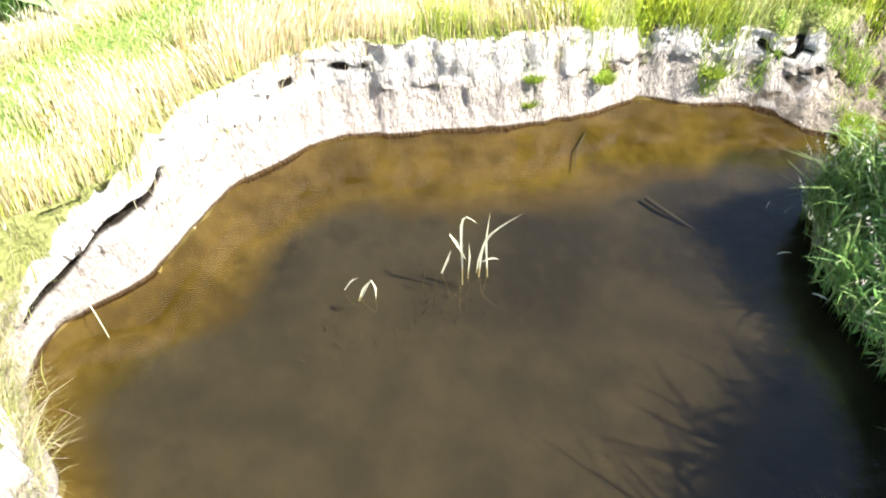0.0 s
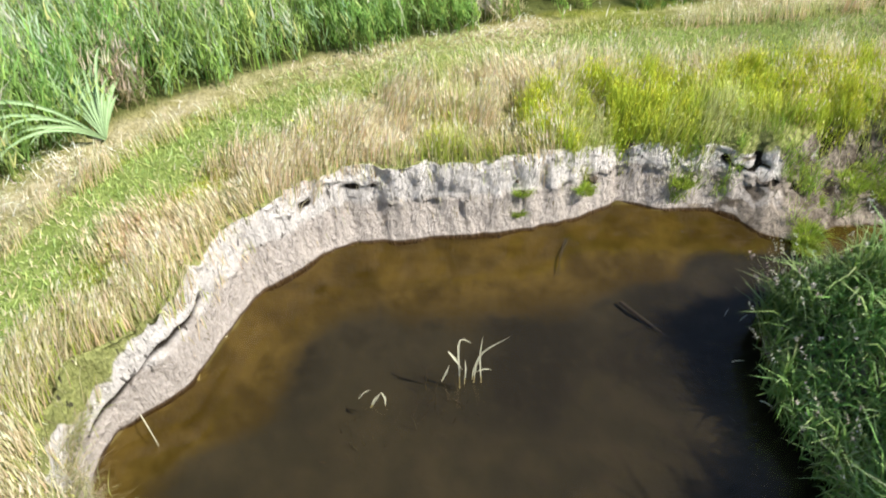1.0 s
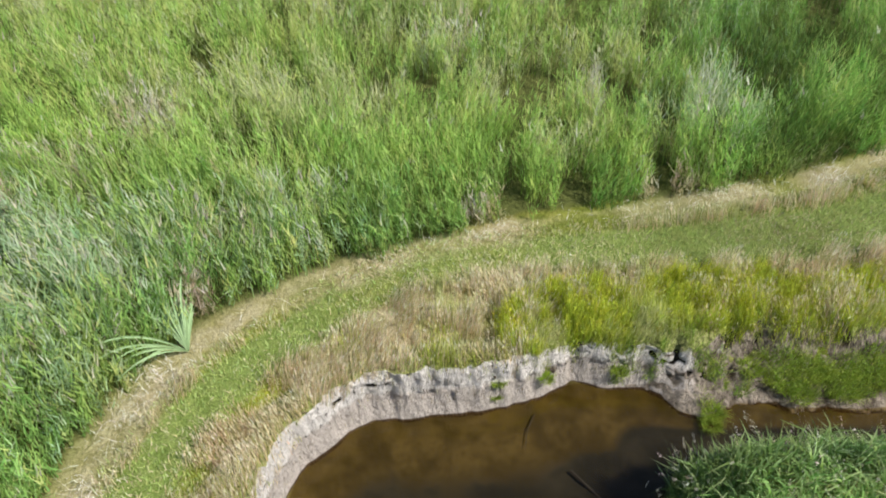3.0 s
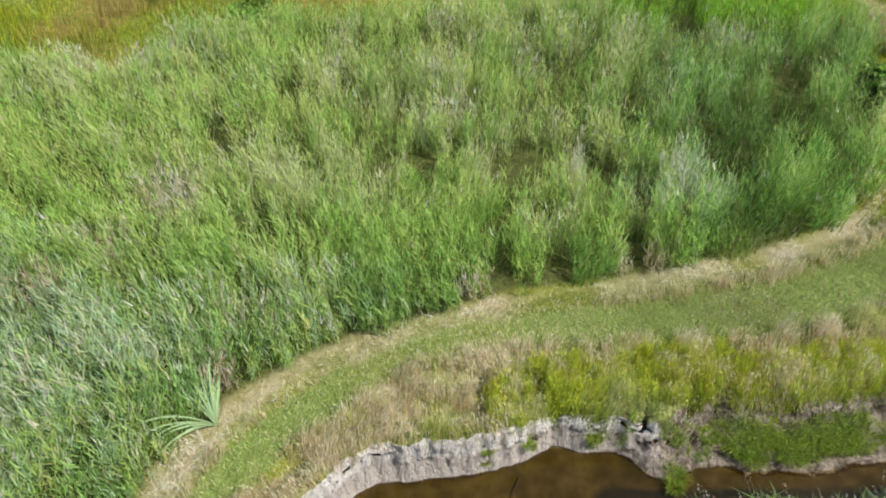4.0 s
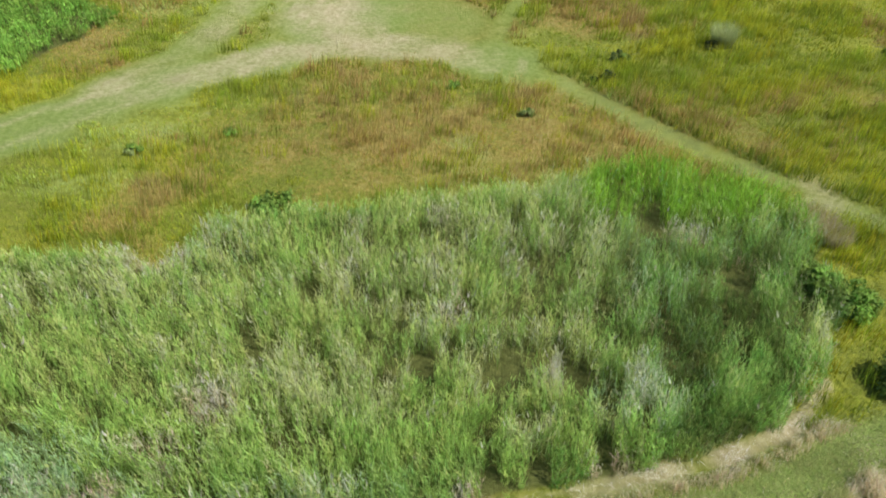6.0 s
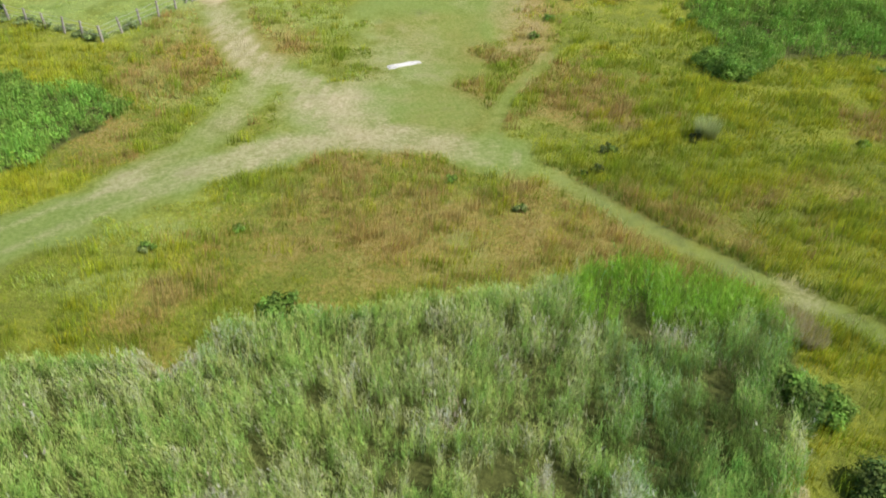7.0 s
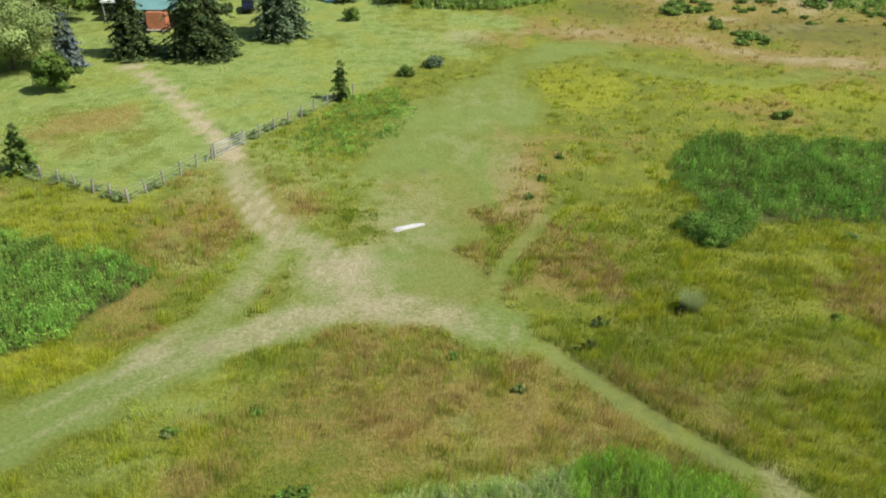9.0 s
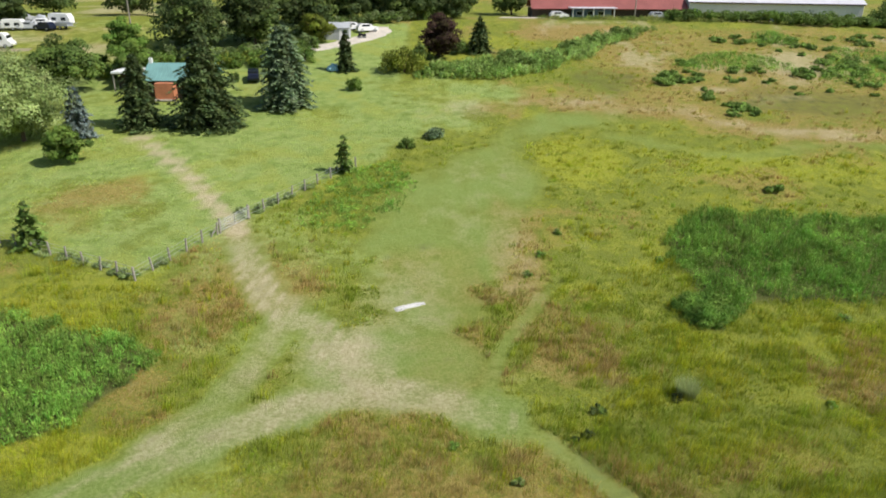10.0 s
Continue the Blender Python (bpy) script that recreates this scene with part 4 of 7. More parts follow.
    tall = (0.52 + 0.35 * wave(x, y, 2.2, 26) + 0.55 * clump + 0.55 * step(x, 2.5, 5.5) * step(y, 19.2, 17.8) * (wave(x, y, 0.75, 151) - 0.5)) * RNG.uniform(0.75, 1.2, n) * (0.5 + 0.5 * step(d, 0.0, 0.5)) * np.where(pick == 6, 0.8, 1.0) * (1 + 0.25 * lush)
    mottle = (0.55 + 0.72 * wave(x, y, 0.34, 137) + 0.36 * wave(x, y, 1.1, 138))[:, None]
    east = step(x, 2.5, 5.5) * step(y, 19.2, 17.8)
    # Tall eastern clumps are tinted lighter, the low ones between them darker.
    mottle = mottle * (1 + east * (1.5 * (wave(x, y, 0.75, 151) - 0.5) - 0.12))[:, None]
    # Farther roots darker and tips lighter: shadow contrast put into the tint.
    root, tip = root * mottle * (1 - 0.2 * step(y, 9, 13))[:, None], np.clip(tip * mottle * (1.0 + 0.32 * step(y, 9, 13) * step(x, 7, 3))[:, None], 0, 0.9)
    near = (step(y, 10.5, 8.0) * step(x, 2.5, 0.0))[:, None]
    tip = tip * (1 + near * np.array([0.06, -0.06, 0.2]))
    base = on_land(x, y)
    az = 1.4 + 0.7 * step(x, 2, -4) + 1.8 * (wave(x, y, 1.6, 27) - 0.5) + RNG.normal(0, 0.55, n)
    tilt = RNG.uniform(0.04, 0.26, n)
    blades(h, base, tall * 0.92, RNG.uniform(0.010, 0.016, n), tilt, az, root, (root + tip) / 2, 1)
    broad = 0.95 + 0.25 * np.maximum(step(x, -1.5, -3.5) * step(y, 11, 8), step(d, 1.0, 0.3))
    for k in range(9):
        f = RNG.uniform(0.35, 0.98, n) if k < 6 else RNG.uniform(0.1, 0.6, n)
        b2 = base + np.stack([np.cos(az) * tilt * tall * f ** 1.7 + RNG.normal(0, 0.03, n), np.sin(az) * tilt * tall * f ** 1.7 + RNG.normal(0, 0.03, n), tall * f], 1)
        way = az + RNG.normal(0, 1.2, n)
        # Leaves darken downwards, painting the shade deep in the stand.
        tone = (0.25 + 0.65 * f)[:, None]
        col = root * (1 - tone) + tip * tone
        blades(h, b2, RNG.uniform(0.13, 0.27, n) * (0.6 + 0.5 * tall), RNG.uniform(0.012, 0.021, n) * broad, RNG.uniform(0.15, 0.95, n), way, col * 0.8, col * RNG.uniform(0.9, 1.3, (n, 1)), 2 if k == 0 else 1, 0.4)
    head = RNG.random(n) < (0.006 + 0.08 * pale * step(wave(x, y, 1.3, 93), 0.3, 0.6) + 0.18 * blue * (y < 9) + 0.2 * straw) * (1 - lush) * (1 - 0.8 * np.clip(dark, 0, 1))
    m = int(head.sum())
    plume = shade([(0.62, 0.57, 0.47), (0.74, 0.70, 0.60), (0.50, 0.45, 0.40)], RNG.integers(0, 3, m))
    top = base[head] + np.stack([np.cos(az[head]) * 0.12, np.sin(az[head]) * 0.12, tall[head] * 0.93], 1)
    for k in range(3):
        blades(h, top + RNG.normal(0, 0.02, (m, 3)), RNG.uniform(0.12, 0.24, m), RNG.uniform(0.014, 0.03, m), RNG.uniform(0.2, 0.7, m), az[head] + RNG.normal(0, 0.4, m), plume, plume * 1.1, 1)
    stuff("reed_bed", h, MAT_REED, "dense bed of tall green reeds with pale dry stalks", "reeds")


def meadow_tufts():
    """Uncut grass beyond the reeds, sparser with distance."""
    h = Heap()
    for y0, y1, x0, x1, per in ((-12, 3, -14, 16, 40), (9, 32, -30, 26, 60), (32, 50, -42, 44, 26), (50, 100, -70, 75, 9), (100, 162, -10, 110, 2.5)):
        x, y = scatter(x0, x1, y0, y1, per)
        a, b = zones(x, y)
        ok = (a[:, 0] < 0.4) & (a[:, 1] < 0.45) & (b[:, 1] < 0.4) & (np.abs(x) < 9 + 0.68 * y) & (in_pond(x, y) > np.where(y < 5, 1.0, 5.0)) & (far_from(x, y, PATH_C) > 0.6) 
        x, y, a, b = x[ok], y[ok], a[ok], b[ok]
        n = len(x)
        clump = wave(x, y, 1.6, 31)
        red = np.clip(a[:, 2] * 1.1, 0, 0.85)
        pick = np.where(RNG.random(n) < red, 1, np.where(RNG.random(n) < b[:, 2], 2, 0))
        pick = np.where(RNG.random(n) < b[:, 0], 3, pick)
        clump = clump * (1 + 0.15 * step(x, 3, 9) * step(y, 48, 40)) * np.where(signed(x, y, FIELD_C) > 0, 0.75, 1.0)
        tint = (0.95 + 0.15 * step(x, -4, -10))[:, None] * shade([(0.17, 0.24, 0.022), (0.36, 0.26, 0.075), (0.31, 0.34, 0.022), (0.30, 0.40, 0.10)], pick)
        deep = (1.12 + 0.16 * step(x, 10, 6) * step(y, 38, 33) * step(y, 18, 21) - 0.06 * step(x, 8, 12) * step(y, 42, 34))[:, None] * (1.0 + 0.25 * (y0 > 45))
        deep = deep * (0.78 + 0.5 * wave(x, y, 1.1, 94) * wave(x, y, 4.0, 95) + 0.2 * wave(x, y, 0.5, 96))[:, None]
        tint *= deep
        tip = deep * shade([(0.32, 0.40, 0.045), (0.50, 0.37, 0.14), (0.49, 0.50, 0.04), (0.46, 0.55, 0.18)], pick)
        for k in range(3):
            blades(h, on_land(x + RNG.normal(0, 0.06, n), y + RNG.normal(0, 0.06, n)), (0.08 + 0.58 * clump ** 3) * RNG.uniform(0.6, 1.2, n) * (0.55 if y0 > 45 else 1.0), RNG.uniform(0.012, 0.03, n) * (1 + (y0 > 30) + (y0 > 45) + 2 * (y0 > 90)),
                   RNG.uniform(0.1, 0.7, n), RNG.uniform(0, 6.28, n), tint, tip, 1)
    for y0, y1, x0, x1, per, count, wide in ((10, 34, -30, 28, 3.2, 20, 0.026), (16, 46, 7, 34, 2.4, 18, 0.030), (34, 56, -44, 46, 1.9, 16, 0.042), (56, 84, -40, 62, 0.7, 14, 0.065), (84, 150, 14, 100, 0.30, 12, 0.08)):
        x, y = scatter(x0, x1, y0, y1, per)
        a, b = zones(x, y)
        lively = wave(x, y, 3.2, 101) * 0.6 + wave(x, y, 1.1, 102) * 0.4
        ok = (a[:, 0] < 0.35) & (a[:, 1] < 0.5) & (b[:, 1] < 0.5) & (np.abs(x) < 9 + 0.68 * y) & (in_pond(x, y) > 5.0) & (far_from(x, y, PATH_C) > 0.9) & (signed(x, y, FIELD_C) < 0) & (signed(x, y, REEDS_C) < 0) & (RNG.random(len(x)) < step(lively, 0.25, 0.55))
        x, y, a, b = x[ok], y[ok], a[ok], b[ok]
        n = len(x)
        pick = np.where(RNG.random(n) < np.clip(a[:, 2] * 1.1, 0, 0.8), 1, np.where(RNG.random(n) < 0.25 + b[:, 2], 2, 0))
        root = shade([(0.18, 0.25, 0.02), (0.31, 0.22, 0.07), (0.26, 0.31, 0.017)], pick, 0.25)
        ear = shade([(0.46, 0.56, 0.05), (0.72, 0.52, 0.22), (0.76, 0.74, 0.045)], pick, 0.25)
        high = RNG.uniform(0.35, 0.95, n) * (1.0 if y0 < 56 else 0.8)
        for k in range(count):
            px, py = x + RNG.normal(0, 0.24, n), y + RNG.normal(0, 0.16, n)
            blades(h, on_land(px, py, -0.02), high * RNG.uniform(0.6, 1.15, n), np.full(n, wide), RNG.uniform(0.05, 0.4, n), 0.6 + RNG.normal(0, 0.9, n), root, ear, 1)
    n = 5200
    k = RNG.integers(0, len(PATH_C) - 1, n)
    way = PATH_C[k + 1] - PATH_C[k]
    way /= np.linalg.norm(way, axis=1, keepdims=True)
    off = 0.85 + np.abs(RNG.normal(0, 0.22, n))
    x = PATH_C[k, 0] + way[:, 0] * RNG.uniform(0, 0.6, n) + way[:, 1] * off
    y = PATH_C[k, 1] + way[:, 1] * RNG.uniform(0, 0.6, n) - way[:, 0] * off
    ok = (y > 17) & (y < 32) & (x > 5) & (RNG.random(n) < 0.3 + 0.9 * wave(x, y, 1.4, 147))
    x, y = x[ok], y[ok]
    n = len(x)
    green = shade([(0.10, 0.17, 0.02), (0.14, 0.22, 0.025), (0.18, 0.22, 0.03)], RNG.integers(0, 3, n))
    blades(h, on_land(x, y, -0.02), RNG.uniform(0.35, 0.75, n), np.full(n, 0.03), RNG.uniform(0.05, 0.4, n), RNG.uniform(0, 6.28, n), green, green * 1.6, 1)
    stuff("meadow_grass", h, MAT_GRASS, "uncut meadow grass, olive green with reddish seed heads", "grass")


def broadleaf_patch(name, line, x0, x1, y0, y1, label, size=1.0, colours=((0.18, 0.35, 0.06), (0.27, 0.46, 0.085))):
    """A stand of waist-high leafy weeds."""
    h = Heap()
    x, y = scatter(x0, x1, y0, y1, 18 if y0 < 60 else 8)
    d = signed(x, y, line) + (1.6 if y0 < 100 else 1.0) * (wave(x, y, 1.8, 41) - 0.5) + (y0 > 100) * 5.0 * (wave(x, y, 5.5, 48) - 0.5) + 0.8 * (wave(x, y, 0.6, 45) - 0.5)
    ok = (d > 0) & (RNG.random(len(x)) < (size + 0.2 * wave(x, y, 1.2, 46)) * (0.3 + 0.7 * step(wave(x, y, 0.9, 50), 0.25, 0.55)))
    x, y, d = x[ok], y[ok], d[ok]
    n = len(x)
    tall = size * (0.35 + 0.5 * wave(x, y, 2.5, 42) + 0.6 * wave(x, y, 0.9, 50)) * RNG.uniform(0.7, 1.2, n) * (0.65 + 0.35 * step(d, 0, 0.8))
    base = on_land(x, y)
    pick = (wave(x, y, 3, 43) + RNG.normal(0, 0.2, n) > 0.55).astype(int)
    tint = shade(list(colours), pick) * (0.45 + 0.75 * wave(x, y, 1.3, 47) + 0.45 * wave(x, y, 0.5, 49))[:, None]
    blades(h, base, tall, np.full(n, 0.04), RNG.uniform(0.0, 0.2, n), RNG.uniform(0, 6.28, n), tint * 0.8, tint, 1)
    for k in range(3):
        blades(h, base + np.stack([RNG.normal(0, 0.1, n), RNG.normal(0, 0.1, n), tall * 0.4], 1), tall * RNG.uniform(0.4, 0.75, n), RNG.uniform(0.03, 0.07, n), RNG.uniform(0.05, 0.5, n), RNG.uniform(0, 6.28, n), tint, tint * 1.35, 2)
    for k in range(9 if size > 1.2 else 6):
        f = RNG.uniform(0.3, 1.05, n)
        c = base + np.stack([RNG.normal(0, 0.13, n), RNG.normal(0, 0.13, n), tall * f], 1)
        leaves(h, c, RNG.uniform(0.05, 0.12, n) * (1.7 if size > 1.2 else 1.0), tint * RNG.uniform(0.8, 1.3, (n, 1)), flat=0.45, shape=0.4 if size < 1.2 else 0.6)
    stuff(name, h, MAT_LEAF, label, "weeds")


def clump_right():
    """The tall overhanging grass on the spit beside the pond, with seed heads."""
    h = Heap()
    x, y = scatter(2.7, 8.4, -1.0, 5.4, 620)
    s = in_pond(x, y)
    ok = (s > -0.20 + 0.16 * wave(x, y, 0.6, 54)) & (x > 2.6) & (RNG.random(len(x)) < 0.3 + 0.75 * wave(x, y, 0.5, 51) + 0.7 * step(s, 0.7, 0.3)) & (s < 3.4)
    x, y, s = x[ok], y[ok], s[ok]
    n = len(x)
    base = np.stack([x, y, np.maximum(WATER_Z - 0.1, bank_height(x, y) - 0.03)], 1)
    tall = (0.34 + 0.36 * wave(x, y, 0.9, 52) + 0.32 * wave(x, y, 0.35, 53)) * RNG.uniform(0.6, 1.35, n)
    tall *= 0.80 + 1.9 * step(y, 3.2, 1.2) + 0.22 * step(x, 3.6, 4.6)
    toward = np.where(s < 0.5, math.pi, 1.2) + RNG.normal(0, 0.9, n)
    pick = RNG.integers(0, 3, n)
    # Lighting painted into the tint: dimmer by the water and towards the inlet.
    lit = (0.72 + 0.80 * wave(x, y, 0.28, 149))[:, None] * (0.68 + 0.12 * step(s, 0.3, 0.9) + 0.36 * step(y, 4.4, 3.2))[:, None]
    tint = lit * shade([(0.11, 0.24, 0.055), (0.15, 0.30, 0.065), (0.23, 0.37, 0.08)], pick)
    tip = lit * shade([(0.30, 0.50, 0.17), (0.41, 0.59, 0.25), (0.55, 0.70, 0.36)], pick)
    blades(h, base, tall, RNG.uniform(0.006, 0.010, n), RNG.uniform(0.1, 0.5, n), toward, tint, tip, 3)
    for k in range(3):
        f = RNG.uniform(0.25, 0.9, n)
        b2 = base.copy()
        b2[:, 2] += tall * f * 0.92
        blades(h, b2, tall * RNG.uniform(0.24, 0.48, n), RNG.uniform(0.020, 0.038, n), RNG.uniform(0.4, 1.3, n), RNG.uniform(0, 6.28, n), tint, tip, 2, 0.5)
    head = RNG.random(n) < np.where(s < 0.3, 0.10, 0.03)
    b3 = base[head].copy()
    m = len(b3)
    th = tall[head] * RNG.uniform(1.1, 1.4, m)
    buff = shade([(0.66, 0.60, 0.52)], np.zeros(m, int))
    az = toward[head]
    blades(h, b3, th, np.full(m, 0.004), np.full(m, 0.4), az, buff * 0.6, buff, 3)
    top = b3 + np.stack([np.cos(az) * 0.4 * th, np.sin(az) * 0.4 * th, th * 0.84], 1)
    for k in range(10):
        g = RNG.uniform(-0.13, 0.02, m)
        c = top + np.stack([np.cos(az) * g * 0.7, np.sin(az) * g * 0.7, g], 1) + RNG.normal(0, 0.010, (m, 3))
        leaves(h, c, RNG.uniform(0.010, 0.022, m), buff * RNG.uniform(0.8, 1.4, (m, 1)), flat=0.0, shape=0.35)
    stuff("waterside_grass", h, MAT_REED, "tall dark green canary grass with buff seed heads", "grass")


bank_grass()
yellow_weeds()
path_grass()
straw_litter()
reed_bed()
meadow_tufts()
broadleaf_patch("weed_patch", PATL_C, -35, -18, 30, 46, "waist-high dark green leafy weeds in the meadow")
broadleaf_patch("weed_patch", spline([(-13, 62.5), (-12.4, 69), (-8.3, 76), (-4.6, 77.5), (-2.2, 71), (-4.5, 64), (-8.9, 60)], 1, True), -14, -1, 59, 79, "knee-high bright green weeds on the slope by the fence", 0.45)
broadleaf_patch("weed_patch", spline([(41.5, 121), (46, 129), (52, 131), (58, 130), (60, 123), (57, 117.5), (49, 117.5)], 1, True), 38, 62, 115, 133, "low green scrub spreading over the dry hillside", 0.8)
broadleaf_patch("weed_patch", spline([(63, 114), (68, 127), (76, 134), (84, 130), (84, 112), (71, 109)], 1, True), 60, 87, 107, 136, "low green scrub at the edge of the brown field", 0.7)
broadleaf_patch("weed_patch", PATR_C, 17, 49, 42, 65, "chest-high green leafy weeds with a rounded spur", 1.15, ((0.14, 0.29, 0.045), (0.23, 0.40, 0.07)))
BRAMBLE = spline([(-3.5, 114), (4, 113), (10.6, 112.5), (15.4, 118), (22, 120.5), (29, 132.5), (35, 140), (46, 149.5), (43, 152), (30.5, 142), (24, 135), (11.9, 128), (0, 119)], 1, True)
broadleaf_patch("bramble_thicket", BRAMBLE, -6, 48, 110, 154, "tangled lush green bramble thicket across the slope", 1.4, ((0.24, 0.37, 0.09), (0.38, 0.52, 0.16)))
broadleaf_patch("weed_patch", spline([(24, 165), (40, 162), (60, 158), (64, 163), (44, 168), (26, 170)], 1, True), 22, 66, 155, 172, "tall rough weeds in front of the farm building", 0.9, ((0.16, 0.25, 0.06), (0.30, 0.33, 0.10)))
broadleaf_patch("weed_patch", spline([(59, 139.5), (64, 147), (71, 149), (70, 140)], 1, True), 57, 74, 137, 151, "low green scrub below the long barn", 0.9)
clump_right()


# ---- shapes for things ----
def box(bm, size, at, bevel=0.0, turn=0.0):
    m = Matrix.Translation(at) @ Matrix.Rotation(turn, 4, "Z") @ Matrix.Diagonal((*size, 1))
    made = bmesh.ops.create_cube(bm, size=1, matrix=m)["verts"]
    if bevel:
        edges = list({e for v in made for e in v.link_edges})
        bmesh.ops.bevel(bm, geom=edges, offset=bevel, segments=2, affect="EDGES", profile=0.5)
    return bm


def boxed(size, at, bevel=0.0, turn=0.0):
    return box(bmesh.new(), size, at, bevel, turn)


def tube(bm, points, radii, sides=7):
    """A tapering round stem through the points."""
    rings = []
    pts = [Vector(p) for p in points]
    for i, (p, r) in enumerate(zip(pts, radii)):
        d = (pts[min(i + 1, len(pts) - 1)] - pts[max(i - 1, 0)]).normalized()
        a = d.orthogonal().normalized()
        b = d.cross(a)
        rings.append([bm.verts.new(p + (a * math.cos(k * 2 * math.pi / sides) + b * math.sin(k * 2 * math.pi / sides)) * r) for k in range(sides)])
    for q, w in zip(rings, rings[1:]):
        for k in range(sides):
            bm.faces.new((q[k], q[(k + 1) % sides], w[(k + 1) % sides], w[k]))
    bm.faces.new(rings[-1])
    bm.faces.new(rings[0][::-1])
    return bm


def strip(bm, points, width, fold=0.25):
    """A long leaf with a folded midrib, tapering to both ends."""
    pts = [Vector(p) for p in points]
    n = len(pts)
    rows = []
    for i, p in enumerate(pts):
        d = (pts[min(i + 1, n - 1)] - pts[max(i - 1, 0)]).normalized()
        side = d.cross(Vector((0.3, -1, 0.4))).normalized()
        up = side.cross(d)
        t = i / (n - 1)
        w = width * (0.45 + 1.1 * t) if t < 0.5 else width * 2.0 * (1.02 - t)
        rows.append([bm.verts.new(p - side * w / 2 + up * w * fold), bm.verts.new(p), bm.verts.new(p + side * w / 2 + up * w * fold)])
    for a, b in zip(rows, rows[1:]):
        for k in (0, 1):
            bm.faces.new((a[k], a[k + 1], b[k + 1], b[k]))
    return bm


def height(x, y):
    return float(land(np.array([float(x)]), np.array([float(y)]))[0][0])


def thing(name, x, y, label, category, turn=0.0, group="", z=None):
    ob = new(name)
    ob.empty_display_size = 0.2
    ob.matrix_world = Matrix.Translation((x, y, height(x, y) if z is None else z)) @ Matrix.Rotation(turn, 4, "Z")
    return tagged(ob, label, category, group)


# ---- trees and bushes ----
def spruce(x, y, h, r, tints, label, name="spruce", full=1.35, shape=0.66):
    """A conifer: whorls of drooping boughs round a straight trunk."""
    t = thing(name, x, y, label, "conifer")
    bm = bmesh.new()
    tube(bm, [(0, 0, -0.2), (0.03 * h * 0.3, 0, h * 0.4), (0, 0, h * 0.96)], [0.022 * h, 0.014 * h, 0.01], 8)
    part("trunk", bm, MAT_BARK, t)
    hp = Heap()
    tints = np.array(tints)
    levels = int(h * 1.25)
    for i in range(levels):
        f = (i + 0.3) / levels
        reach = r * (1 - f) ** shape + 0.12
        # Darker needles near the trunk: shade between the boughs, put into their tint.
        core = int(30 * full * (0.4 + reach))
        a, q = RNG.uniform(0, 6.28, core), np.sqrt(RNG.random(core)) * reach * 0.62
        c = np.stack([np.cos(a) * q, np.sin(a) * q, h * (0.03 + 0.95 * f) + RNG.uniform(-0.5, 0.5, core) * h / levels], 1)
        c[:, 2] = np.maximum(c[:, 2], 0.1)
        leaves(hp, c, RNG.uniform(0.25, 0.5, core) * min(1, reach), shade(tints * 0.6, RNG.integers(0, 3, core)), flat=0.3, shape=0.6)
        count = int((8 + 13 * (1 - f)) * full)
        for a in RNG.uniform(0, 6.28, count):
            length = reach * RNG.uniform(0.6, 1.15)
            k = max(5, int(length * 10))
            s = np.linspace(0.25, 1, k)
            fan = RNG.normal(0, 0.16, k) * (1.15 - s) + RNG.normal(0, 0.05, k)
            lift = h * (0.05 + 0.95 * f) + RNG.uniform(-0.12, 0.12) + s * length * 0.16 - s ** 2.2 * length * 0.42
            c = np.stack([np.cos(a + fan) * s * length, np.sin(a + fan) * s * length, np.maximum(0.08, lift + RNG.normal(0, 0.04, k))], 1)
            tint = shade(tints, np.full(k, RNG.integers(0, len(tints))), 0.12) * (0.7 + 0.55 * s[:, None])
            leaves(hp, c, RNG.uniform(0.18, 0.34, k) * (0.8 + 0.025 * h), tint, flat=0.75, shape=0.5)
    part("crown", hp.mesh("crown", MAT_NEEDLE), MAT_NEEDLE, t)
    return t


